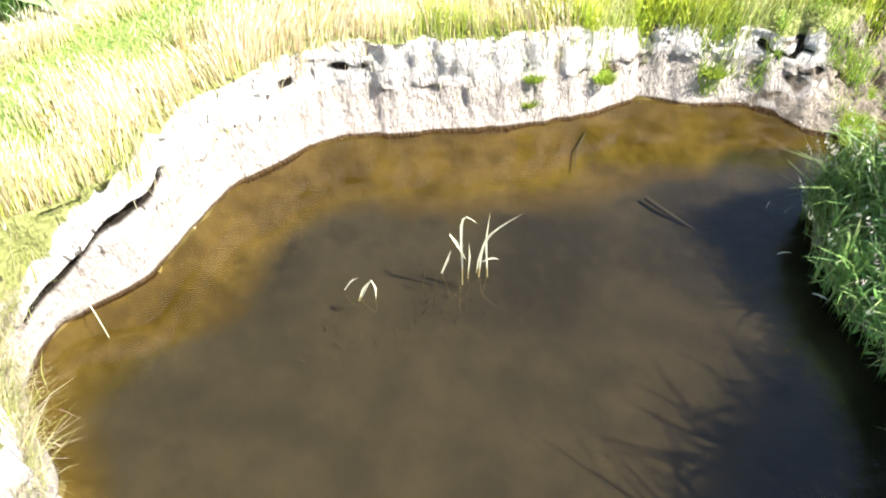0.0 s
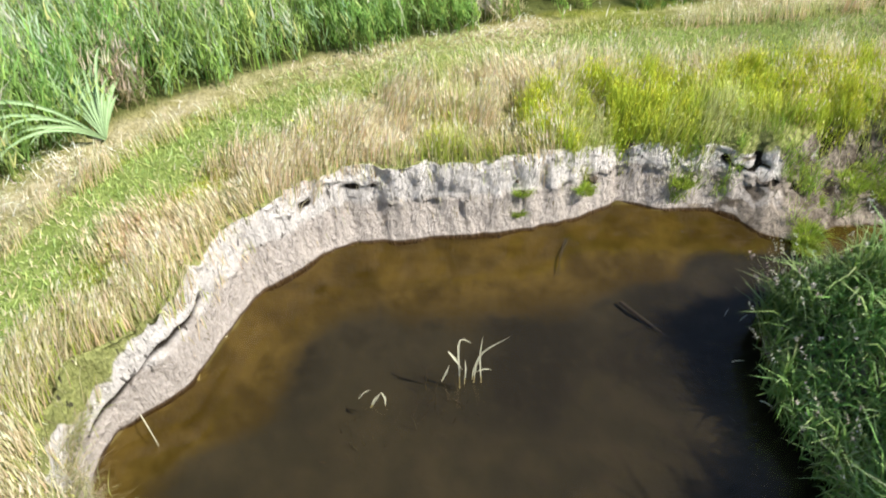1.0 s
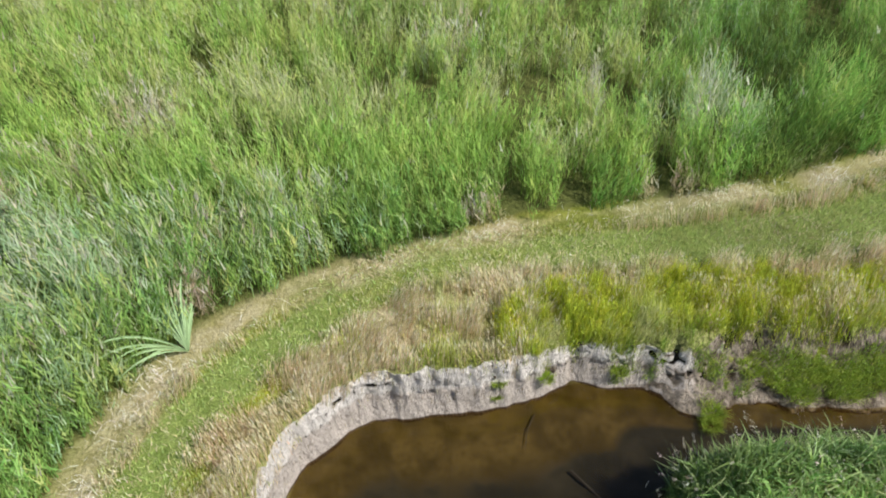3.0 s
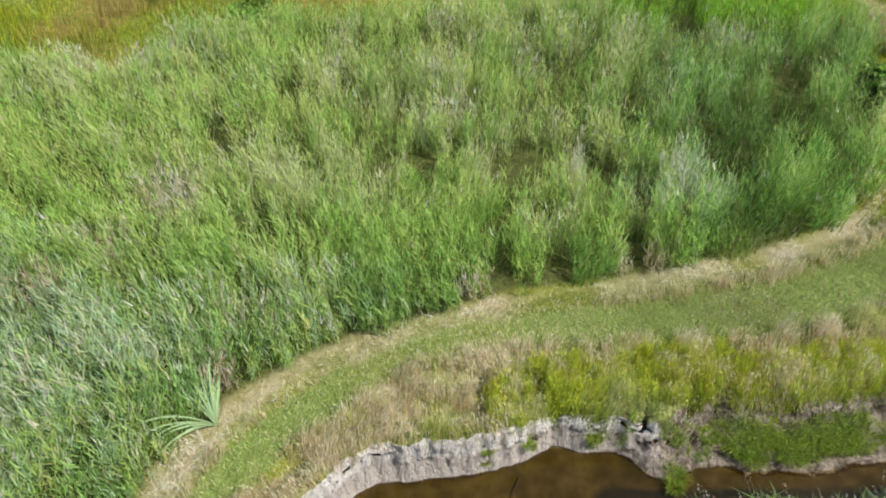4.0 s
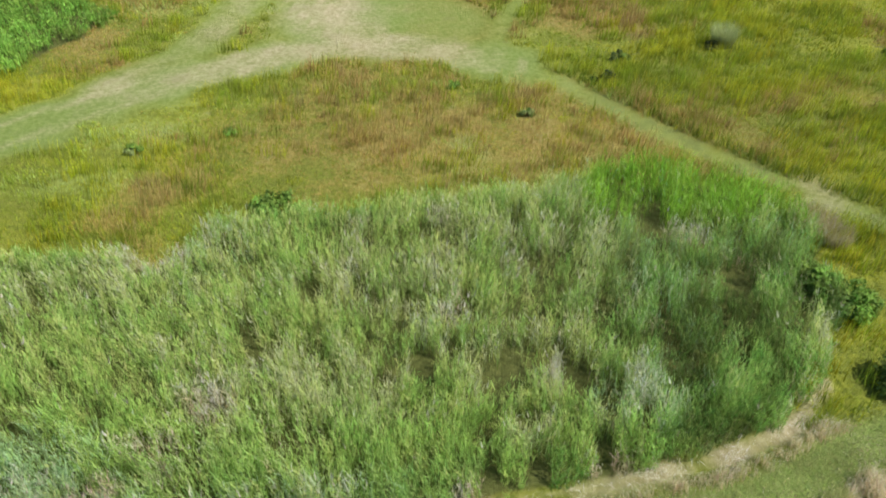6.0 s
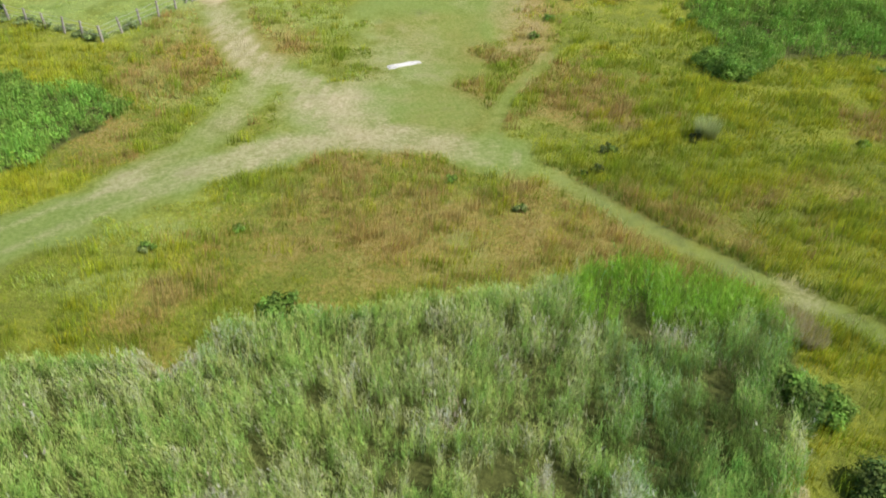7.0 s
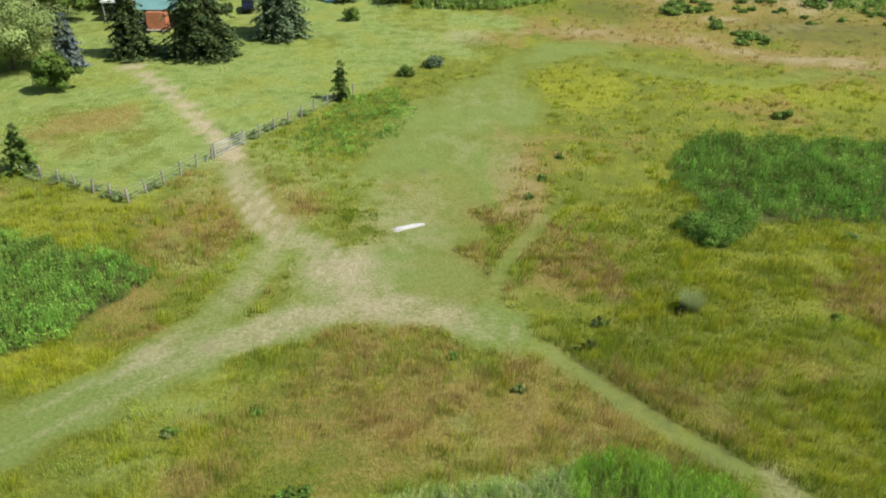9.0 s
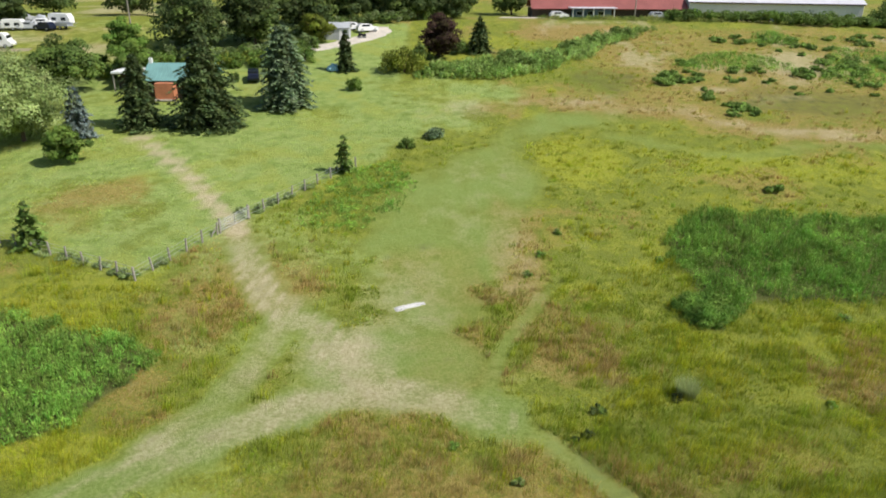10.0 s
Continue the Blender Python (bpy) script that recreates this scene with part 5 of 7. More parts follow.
def leafy_tree(x, y, h, r, tints, label, name="tree", clumps=62, low=0.02, per=170, size=0.17, category="tree"):
    t = thing(name, x, y, label, category)
    bm = bmesh.new()
    lean = RNG.normal(0, 0.04 * h, 2)
    tube(bm, [(0, 0, -0.2), (lean[0] * 0.4, lean[1] * 0.4, h * 0.3), (lean[0], lean[1], h * 0.75)], [0.026 * h, 0.02 * h, 0.008 * h], 8)
    part("trunk", bm, MAT_BARK, t)
    for a in RNG.uniform(0, 6.28, 5):
        bm = bmesh.new()
        tip = (math.cos(a) * r * 0.7, math.sin(a) * r * 0.7, h * RNG.uniform(0.5, 0.8))
        tube(bm, [(lean[0] * 0.4, lean[1] * 0.4, h * 0.28), (tip[0] * 0.5, tip[1] * 0.5, h * 0.48), tip], [0.012 * h, 0.009 * h, 0.004 * h], 6)
        part("limb", bm, MAT_BARK, t)
    hp = Heap()
    mid, half = h * (low + 1) / 2, h * (1 - low) / 2
    # Core leaves use darkened tints, painting the shade inside the crown.
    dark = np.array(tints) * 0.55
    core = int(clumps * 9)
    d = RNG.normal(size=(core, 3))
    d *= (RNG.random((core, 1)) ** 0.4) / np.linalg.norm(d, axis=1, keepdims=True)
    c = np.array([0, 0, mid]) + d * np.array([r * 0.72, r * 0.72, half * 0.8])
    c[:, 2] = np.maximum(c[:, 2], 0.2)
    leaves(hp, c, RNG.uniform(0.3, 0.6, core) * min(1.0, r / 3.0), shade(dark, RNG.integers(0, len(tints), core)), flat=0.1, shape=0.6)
    for i in range(clumps):
        d = RNG.normal(size=3)
        d[2] = abs(d[2]) * (1 if RNG.random() < 0.45 else -1)
        d /= np.linalg.norm(d)
        rad = RNG.uniform(0.06, 1.0) ** 0.5
        taper = 1 - 0.35 * max(0, d[2]) - 0.12 * max(0, -d[2])
        c = np.array([d[0] * r * rad * taper, d[1] * r * rad * taper, mid + d[2] * half * rad * 0.9])
        ball = RNG.normal(size=(per, 3))
        ball[:, 2] = np.abs(ball[:, 2]) * np.where(RNG.random(per) < 0.8, 1, -1)
        ball /= np.linalg.norm(ball, axis=1, keepdims=True)
        cr = RNG.uniform(0.2, 0.36) * min(r, half * 1.2)
        p = c + ball * cr * RNG.uniform(0.7, 1.08, (per, 1)) * np.array([1, 1, 0.75])
        p[:, 2] = np.where(p[:, 2] < 0.05, RNG.uniform(0.05, 0.6, per), p[:, 2])
        tint = shade(tints, np.full(per, RNG.integers(0, len(tints))), 0.10) * RNG.uniform(0.7, 1.3)
        leaves(hp, p, RNG.uniform(0.8, 1.5, per) * size, tint, normal=ball + np.array([0, 0, 0.25]), flat=0.78, shape=0.6)
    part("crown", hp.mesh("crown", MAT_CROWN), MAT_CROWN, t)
    return t


def bush(x, y, h, r, tints, label, name="bush", clumps=16, per=70, size=0.12, z=None):
    """A low bush: a few stems and a clumped leafy crown that reaches the ground."""
    t = thing(name, x, y, label, "bush", z=z)
    for a in RNG.uniform(0, 6.28, 3):
        bm = bmesh.new()
        tube(bm, [(0, 0, -0.1), (math.cos(a) * r * 0.2, math.sin(a) * r * 0.2, h * 0.4), (math.cos(a) * r * 0.45, math.sin(a) * r * 0.45, h * 0.75)], [0.03 * h, 0.02 * h, 0.008 * h], 5)
        part("stem", bm, MAT_BARK, t)
    hp = Heap()
    for i in range(clumps):
        a, q = RNG.uniform(0, 6.28), RNG.random() ** 0.6
        c = np.array([math.cos(a) * r * q * 0.8, math.sin(a) * r * q * 0.8, h * RNG.uniform(0.2, 0.8) * (1 - 0.35 * q * q)])
        ball = RNG.normal(size=(per, 3))
        ball /= np.linalg.norm(ball, axis=1, keepdims=True)
        p = c + ball * np.array([r * 0.34, r * 0.34, h * 0.26]) * RNG.uniform(0.5, 1.1, (per, 1))
        p[:, 2] = np.maximum(p[:, 2], 0.02)
        tint = shade(tints, np.full(per, RNG.integers(0, len(tints))), 0.14) * RNG.uniform(0.75, 1.25)
        leaves(hp, p, RNG.uniform(0.7, 1.4, per) * size, tint, normal=ball + np.array([0, 0, 0.3]), flat=0.65, shape=0.55)
    part("crown", hp.mesh("crown", MAT_CROWN), MAT_CROWN, t)
    return t


DARK = [(0.06, 0.105, 0.04), (0.085, 0.135, 0.052), (0.048, 0.083, 0.034)]
GREEN = [(0.13, 0.23, 0.045), (0.17, 0.28, 0.055), (0.10, 0.18, 0.04)]
LIGHT = [(0.36, 0.46, 0.17), (0.44, 0.54, 0.22), (0.28, 0.37, 0.13)]
BLUE = [(0.16, 0.22, 0.23), (0.12, 0.17, 0.18), (0.21, 0.27, 0.28)]
GREYGREEN = [(0.15, 0.23, 0.13), (0.20, 0.28, 0.16), (0.12, 0.18, 0.10)]
PURPLE = [(0.045, 0.018, 0.028), (0.065, 0.026, 0.036), (0.035, 0.015, 0.022)]
OLIVE = [(0.18, 0.23, 0.03), (0.23, 0.27, 0.04), (0.14, 0.18, 0.03)]
MIDGREEN = [(0.12, 0.20, 0.052), (0.16, 0.25, 0.06), (0.09, 0.15, 0.045)]
LUSH = [(0.17, 0.32, 0.055), (0.22, 0.39, 0.07), (0.14, 0.26, 0.05)]

spruce(-38.0, 90.4, 9.3, 3.3, DARK, "dark green spruce in front of the cottage", full=1.5, shape=0.58)
spruce(-29.6, 91.0, 11.5, 5.6, DARK, "tall broad dark green spruce beside the cottage", full=1.5, shape=0.6)
spruce(-21.1, 99.9, 11.3, 4.1, GREYGREEN, "dense grey-green cypress with a conical crown", "cypress", 2.3, 0.42)
spruce(-14.7, 118.3, 6.8, 1.9, DARK, "small dark spruce near the gravel yard")
spruce(8.2, 132.8, 6.6, 2.9, DARK, "dark spruce beside a purple-leaved tree")
spruce(-44.4, 86.6, 6.5, 2.4, BLUE, "blue-grey spruce among paler trees", "blue_spruce", 1.2)
spruce(-35.2, 56.8, 4.3, 1.6, GREEN, "young green conifer behind the fence", "young_conifer", 0.9)
spruce(-10.1, 75.0, 4.5, 1.35, GREEN, "thin young green conifer in the rough grass", "young_conifer", 0.7)
leafy_tree(0.7, 128.2, 7.6, 3.5, PURPLE, "dark purple-leaved plum tree", "plum_tree", 75, 0.0, 150)
leafy_tree(-50.5, 85.0, 10.6, 6.4, LIGHT, "wide pale green willow beside the field", "willow", 95, 0.02, 290, 0.11)
leafy_tree(-59.0, 88.0, 8.5, 5.5, LIGHT, "pale green willow at the field edge", "willow", 75, 0.02, 260, 0.11)
leafy_tree(-41.6, 77.6, 4.2, 2.5, GREEN, "low bushy green tree by the trail", "tree", 36, 0.02, 150, 0.14)
leafy_tree(-55.0, 107.0, 8.2, 5.0, MIDGREEN, "rounded green broadleaf tree behind the willow", "tree", 60)
leafy_tree(-63.0, 103.0, 6.0, 4.0, MIDGREEN, "rounded green broadleaf tree behind the willow", "tree", 55)
leafy_tree(-47.0, 113.0, 6.0, 3.5, GREEN, "green broadleaf tree beside the carport", "tree", 36)
leafy_tree(-50.5, 118.8, 8.8, 3.4, LUSH, "tall bright green broadleaf tree", "tree", 48)
for bx, by, bh, br in ((-43, 129, 11.5, 6.0), (-34, 138, 11, 5.5), (-25.5, 144, 10, 5.0), (-36, 141, 13, 6), (-46, 138, 12, 6), (-24.5, 146, 9.5, 4.5), (-19, 160, 9, 5), (-12, 164, 10, 5), (-4, 167, 9, 5),
                       (-27, 158, 12, 6), (4, 174, 8, 5), (-8, 170, 11, 5.5), (-16, 170, 12, 6), (-1, 178, 11, 6), (-22, 166, 12, 6), (-34, 153, 13, 6.5), (-60, 176, 9, 6), (-75, 182, 9, 7), (-95, 185, 10, 8), (-110, 170, 10, 7), (20, 192, 10, 7), (-88, 153, 8, 3.5)):
    leafy_tree(bx, by, bh, br, DARK + [(0.06, 0.105, 0.03), (0.11, 0.17, 0.045)], "dark green broadleaf tree in a shady belt", "tree", 50, 0.0, 110, 0.26)
for bx, by in ((-46, 124.5), (-42.5, 123.6), (-39, 124.8), (-35.5, 125.5), (-32, 126.8), (-29, 129.5), (-25.8, 131.2), (-23.5, 134.5), (-19.5, 152.5), (-17, 156), (-13.5, 158), (-10, 159.5), (-6.5, 163), (-3, 168), (0.5, 173), (4.5, 180), (-23, 151)):
    bush(bx, by, RNG.uniform(2.2, 3.4), RNG.uniform(2.2, 3.0), MIDGREEN + [(0.24, 0.31, 0.14)], "green undergrowth bush below the tree belt", "undergrowth_bush", 22, 70, 0.2)
leafy_tree(-22.6, 139.5, 5.5, 3.4, OLIVE, "bushy yellow-green tree beside the shed", "tree", 36, 0.02)
bush(-5.1, 118.0, 4.2, 4.2, OLIVE, "large round olive green bush", clumps=34, per=90, size=0.2)
bush(-12.3, 108.0, 2.0, 1.4, GREEN, "small round green bush in the field", size=0.15)
bush(-0.2, 86.5, 1.3, 1.9, GREYGREEN, "grey-green low bush on the slope", size=0.14)
bush(-3.5, 82.6, 1.2, 1.1, GREEN, "low green bush on the slope", size=0.13)
for bx, by, br in ((-48.5, 112.5, 2.0), (-43.5, 113.5, 2.2), (-39.5, 114.5, 2.0), (-53, 114, 2.4), (-47.5, 121.5, 2.6), (-56, 120, 2.6), (-22.5, 124.5, 2.4), (-24.5, 127.5, 2.6), (-31, 124, 2.4), (-36, 122.5, 2.4), (-41, 121, 2.6), (-37, 119.5, 2.2), (-33, 120.5, 2.4), (-29.5, 121, 2.2), (-26, 121.5, 2.5), (-45, 119, 2.2)):
    bush(bx, by, 2.6, br, GREEN + OLIVE[:1], "green garden bush at the lawn edge", "garden_bush", 18, 70, 0.2)
for bx, by in ((1.0, 116.5), (6.5, 116.8), (11.0, 119.0), (15.5, 122.5), (20.0, 127.0), (25.0, 133.5), (31.0, 139.5), (37.0, 145.0), (13.0, 126.0)):
    bush(bx, by, RNG.uniform(1.9, 2.6), RNG.uniform(2.2, 3.0), [(0.18, 0.29, 0.07), (0.25, 0.37, 0.10), (0.13, 0.22, 0.055)], "tangled grey-green bramble bush in the thicket", "bramble_bush", 24, 70, 0.19)
bush(4.8, 132.0, 2.6, 2.0, MIDGREEN, "dark green bush below the purple tree", "bush", 18, 70, 0.2)
bush(-2.2, 125.5, 3.4, 2.4, MIDGREEN, "dark green bush beside the purple tree", "bush", 18, 70, 0.2)
for bx, by, bh, br in ((62, 164, 2.4, 3), (65.5, 164, 2.6, 3.5), (69.5, 163, 2.5, 3.5), (74, 161.5, 3.0, 4), (78, 160.5, 3.0, 4), (82, 160, 3.0, 4), (86, 159.5, 3.0, 4), (90, 159, 2.8, 4), (94.5, 159, 2.2, 3), (57, 163, 2.8, 3.5), (53.5, 164, 2.6, 3),
                       (100, 162, 4.2, 3.6), (105, 161, 4.6, 4), (103, 166, 5.5, 4), (110, 163, 4, 4), (98.5, 158, 2.2, 2.5)):
    bush(bx, by, bh, br, MIDGREEN + GREEN[:1], "dark green bush in front of the long barn", "bush", 20, 70, 0.24)


def shrubs(cx, cy, rx, ry, count, small, big):
    """Low shrubs scattered round a place on the dry hillside."""
    for k in range(count):
        a, q = RNG.uniform(0, 6.28), math.sqrt(RNG.random())
        br = RNG.uniform(small, big)
        bush(cx + math.cos(a) * q * rx, cy + math.sin(a) * q * ry, br * RNG.uniform(0.65, 0.95), br, [(0.20, 0.33, 0.075), (0.28, 0.43, 0.10), (0.15, 0.25, 0.06)], "dark green shrub on the dry hillside", "shrub", 9, 48, 0.17)


shrubs(39.5, 112.0, 5.0, 7.0, 16, 0.6, 1.1)
shrubs(37.5, 112.5, 2.4, 3.0, 6, 1.2, 1.7)
shrubs(43.0, 97.5, 3.0, 3.4, 9, 0.7, 1.2)
shrubs(40.6, 102.5, 0.8, 1.0, 2, 1.0, 1.4)
shrubs(60.5, 116.5, 3.0, 2.6, 7, 0.9, 1.5)
shrubs(50.0, 113.5, 5.5, 2.0, 6, 0.5, 0.8)
shrubs(54.0, 118.0, 5.0, 2.5, 7, 0.8, 1.3)
shrubs(43.5, 124.5, 2.0, 2.0, 5, 1.1, 1.6)
shrubs(72.0, 119.0, 8.0, 10.0, 20, 1.0, 1.9)
shrubs(70.0, 134.0, 6.0, 6.0, 8, 0.7, 1.2)
shrubs(64.0, 142.0, 7.5, 4.0, 14, 0.9, 1.6)
shrubs(55.5, 141.5, 3.0, 3.0, 5, 0.8, 1.3)
shrubs(85.0, 138.0, 9.0, 9.0, 10, 0.8, 1.5)
shrubs(62.0, 108.0, 9.0, 4.0, 5, 0.5, 0.8)
bush(35.5, 69.5, 0.9, 1.1, GREEN, "dark green shrub on the dry hillside", "shrub", 12, 60, 0.14)
for bx, by, bh, br in ((19.4, 44.2, 1.5, 1.7), (20.6, 45.6, 1.5, 1.6), (18.9, 46.0, 1.3, 1.5)):
    bush(bx, by, bh, br, [(0.15, 0.30, 0.05), (0.22, 0.39, 0.07), (0.12, 0.24, 0.045)], "rounded leafy bush at the spur of the weeds", "bush", 34, 190, 0.065)
bush(9.3, 33.4, 0.5, 0.55, DARK + GREEN, "small dark green weed in the meadow", "weed_bush", 10, 50, 0.06)
bush(12.2, 15.2, 0.9, 0.9, GREEN + LUSH[:1], "dark green bush at the reed edge", "bush", 26, 150, 0.06)
bush(11.5, 16.1, 0.9, 0.8, GREEN + LUSH[:1], "dark green bush at the reed edge", "bush", 22, 140, 0.06)
bush(12.5, 12.1, 1.1, 0.9, MIDGREEN, "low dark bush beside the reeds", "bush", 24, 140, 0.06)


def tussock(x, y, h, r, colours, label):
    """A tall tuft of upright grass, standing alone."""
    t = thing("grass_tussock", x, y, label, "grass tuft")
    hp = Heap()
    n = 1700
    a, q = RNG.uniform(0, 6.28, n), np.sqrt(RNG.random(n)) * r
    base = np.stack([np.cos(a) * q, np.sin(a) * q, np.full(n, -0.05)], 1)
    tint = shade(colours, RNG.integers(0, len(colours), n))
    blades(hp, base, RNG.uniform(0.55, 1.1, n) * h, RNG.uniform(0.012, 0.026, n), RNG.uniform(0.05, 0.45, n), a, tint * 0.55, tint, 2)
    part("foliage", hp.mesh("foliage", MAT_GRASS), MAT_GRASS, t)


tussock(14.9, 35.0, 1.35, 0.5, [(0.52, 0.60, 0.27), (0.64, 0.70, 0.36), (0.40, 0.50, 0.18)], "tall pale grey-green grass tussock alone in the meadow")
tussock(12.9, 19.4, 0.8, 0.7, [(0.66, 0.58, 0.36), (0.52, 0.50, 0.24), (0.74, 0.66, 0.46)], "dry straw-coloured grass tussock beside the trail")
tussock(13.3, 18.6, 0.7, 0.6, [(0.60, 0.52, 0.33), (0.48, 0.47, 0.2), (0.70, 0.62, 0.44)], "dry straw-coloured grass tussock beside the trail")
for bx, by, bh, br in ((-33.4, 55.6, 0.6, 0.8), (-31.5, 54.9, 0.7, 0.9), (-29.6, 54.0, 0.6, 0.8), (-27.6, 53.0, 0.65, 0.8), (-26.0, 52.2, 0.6, 0.7), (-24.8, 51.6, 0.7, 0.8), (-23.0, 53.6, 0.9, 0.7), (-17.2, 65.0, 1.0, 0.8), (-16.2, 66.9, 0.8, 0.7), (-15.0, 68.4, 0.8, 0.7), (-18.9, 64.6, 0.9, 0.6), (-13.4, 70.8, 0.7, 0.7)):
    bush(bx, by, bh * 0.75, br * 1.1, [(0.24, 0.33, 0.12), (0.30, 0.40, 0.15), (0.34, 0.43, 0.20)], "grey-green scrub grown through the field fence", "fence_scrub", 12, 100, 0.06)
bush(-5.6, 20.4, 0.8, 0.85, LUSH + GREEN[:1], "small green bush at the reed edge", "bush", 16, 90, 0.07)
for bx, by, br in ((0.85, 30.4, 0.35), (19.1, 54.2, 0.6), (29.4, 44.4, 0.7), (11.1, 59.7, 0.5), (7.5, 52.0, 0.5), (9.0, 55.5, 0.5), (23.0, 34.0, 0.4), (-8.5, 26.0, 0.35), (-12.0, 24.5, 0.4), (4.0, 27.5, 0.35)):
    bush(bx, by, br * 0.9, br, LUSH + [(0.26, 0.34, 0.12)], "small green weed clump in the grass", "weed_bush", 9, 45, 0.07)

# The first clump is added as the tussock's shadow; the others are dark weeds.
for bx, by, br in ((14.2, 34.55, 0.42), (8.25, 31.35, 0.34), (7.5, 31.0, 0.22)):
    bush(bx, by, br * 1.1, br, [(0.035, 0.055, 0.02), (0.06, 0.085, 0.03)], "dense very dark green clump in the meadow, weed and painted shadow", "weed_bush", 14, 90, 0.05)


# ---- fence and gate ----
def fence(points, label):
    t = thing("fence", points[0][0], points[0][1], label, "fence", z=0.0)
    line = spline(points, 1.9)
    me = None
    tops = []
    for px, py in line:
        if me is None:
            bm = bmesh.new()
            tube(bm, [(0, 0, -0.3), (0.01, 0, 0.6), (0, 0.01, 1.22)], [0.095, 0.088, 0.075], 8)
            post = part("post", bm, MAT_WOOD, t)
            me = post.data
        else:
            post = part("post", me, MAT_WOOD, t)
        z = height(px, py)
        post.matrix_local = Matrix.Translation((px - points[0][0], py - points[0][1], z)) @ Euler((RNG.normal(0, 0.05), RNG.normal(0, 0.05), RNG.uniform(0, 6))).to_matrix().to_4x4()
        tops.append(Vector((px - points[0][0], py - points[0][1], z)))
    for level in (0.45, 0.8, 1.12):
        bm = bmesh.new()
        tube(bm, [p + Vector((0.06, 0, level)) for p in tops], [0.012] * len(tops), 4)
        part("wire", bm, MAT_STEEL, t)


fence([(-46.0, 60.5), (-36.6, 56.9), (-30.5, 54.2), (-24.0, 50.8)], "weathered wooden fence posts with wire along the field")
fence([(-24.0, 50.8), (-22.4, 54.4), (-19.9, 59.6)], "weathered wooden fence posts with wire up to the gate")
fence([(-17.9, 63.4), (-15.5, 67.3), (-12.7, 71.6), (-9.0, 76.5)], "weathered wooden fence posts with wire beyond the gate")


def field_gate():
    a, b = Vector((-19.7, 59.9)), Vector((-17.9, 63.2))
    length, turn = (b - a).length, math.atan2(b.y - a.y, b.x - a.x)
    g = thing("field_gate", a.x, a.y, "grey galvanised tube gate closing the sandy trail", "gate", turn, z=height(a.x, a.y))
    rise = (height(b.x, b.y) - height(a.x, a.y)) / length
    for level in (0.25, 0.5, 0.75, 1.0, 1.22):
        part("rail", tube(bmesh.new(), [(0.1, 0, level), (length - 0.1, 0, level + rise * length)], [0.028, 0.028], 6), MAT_STEEL, g)
    for s in (0.1, length / 2, length - 0.1):
        part("upright", tube(bmesh.new(), [(s, 0, 0.2 + rise * s), (s, 0, 1.26 + rise * s)], [0.03, 0.03], 6), MAT_STEEL, g)
    for s in (0, length):
        part("gate_post", tube(bmesh.new(), [(s, 0.05, -0.3 + rise * s), (s, 0.05, 1.45 + rise * s)], [0.1, 0.085], 8), MAT_WOOD, g, "thick weathered wooden gate post")
    part("brace", tube(bmesh.new(), [(-1.1, 0.05, 0.05), (0, 0.05, 1.2)], [0.05, 0.05], 6), MAT_WOOD, g, "slanting wooden brace")


field_gate()


# ---- white sheet on the lawn ----
def sheet():
    t = thing("plastic_sheet", -2.05, 47.25, "crumpled white plastic sheet lying on mown grass", "sheet", math.atan2(1.2, 2.2))
    bm = bmesh.new()
    bmesh.ops.create_grid(bm, x_segments=40, y_segments=14, size=1)
    for v in bm.verts:
        u, w = v.co.x, v.co.y
        ragged = 1 + 0.35 * (noise.noise((u * 2, 3, 0)))
        v.co = Vector((u * 1.28 + 0.08 * noise.noise((0, w * 2, 5)), w * 0.30 * ragged - 0.10 * (u < -0.45) * (w < 0) - 0.06 * u, 0.10 * max(0, 1 - w * w) * max(0, 1 - u ** 6) + 0.07 * noise.noise((u * 5, w * 3, 1))))
    bmesh.ops.solidify(bm, geom=bm.faces[:], thickness=0.012)
    part("cover", bm, MAT_STONE, t)


sheet()


# ---- buildings ----
def gable_roof(bm, x0, x1, y0, y1, eave, ridge, over=0.4, thick=0.14):
    """Two slopes with the ridge along x."""
    mid = (y0 + y1) / 2
    for s, ya in ((-1, y0 - over), (1, y1 + over)):
        d = Vector((0, ya - mid, eave - ridge))
        n = Vector((0, -d.z, d.y)).normalized() * (thick if d.y > 0 else -thick)
        quad = [Vector((x0 - over, mid, ridge)), Vector((x1 + over, mid, ridge)), Vector((x1 + over, ya, eave)), Vector((x0 - over, ya, eave))]
        vs = [bm.verts.new(p) for p in quad] + [bm.verts.new(p + n) for p in quad]
        for f in ((0, 1, 2, 3), (7, 6, 5, 4), (0, 4, 5, 1), (1, 5, 6, 2), (2, 6, 7, 3), (3, 7, 4, 0)):
            bm.faces.new([vs[i] for i in f])
    bmesh.ops.recalc_face_normals(bm, faces=bm.faces[:])
    return bm


def ribs(parent, x0, x1, y0, mid, eave, ridge, mat, gap, over=0.4):
    """Raised seams down the front slope of a sheet roof."""
    me = None
    for k in range(int((x1 - x0) / gap) + 1):
        if me is None:
            a, b = Vector((0, mid, ridge + 0.16)), Vector((0, y0 - over, eave + 0.16))
            bm = tube(bmesh.new(), [a, b], [0.035, 0.035], 4)
            ob = part("roof_seam", bm, mat, parent)
            me = ob.data
        else:
            ob = part("roof_seam", me, mat, parent)
        ob.matrix_local = Matrix.Translation((x0 + k * gap, 0, 0))


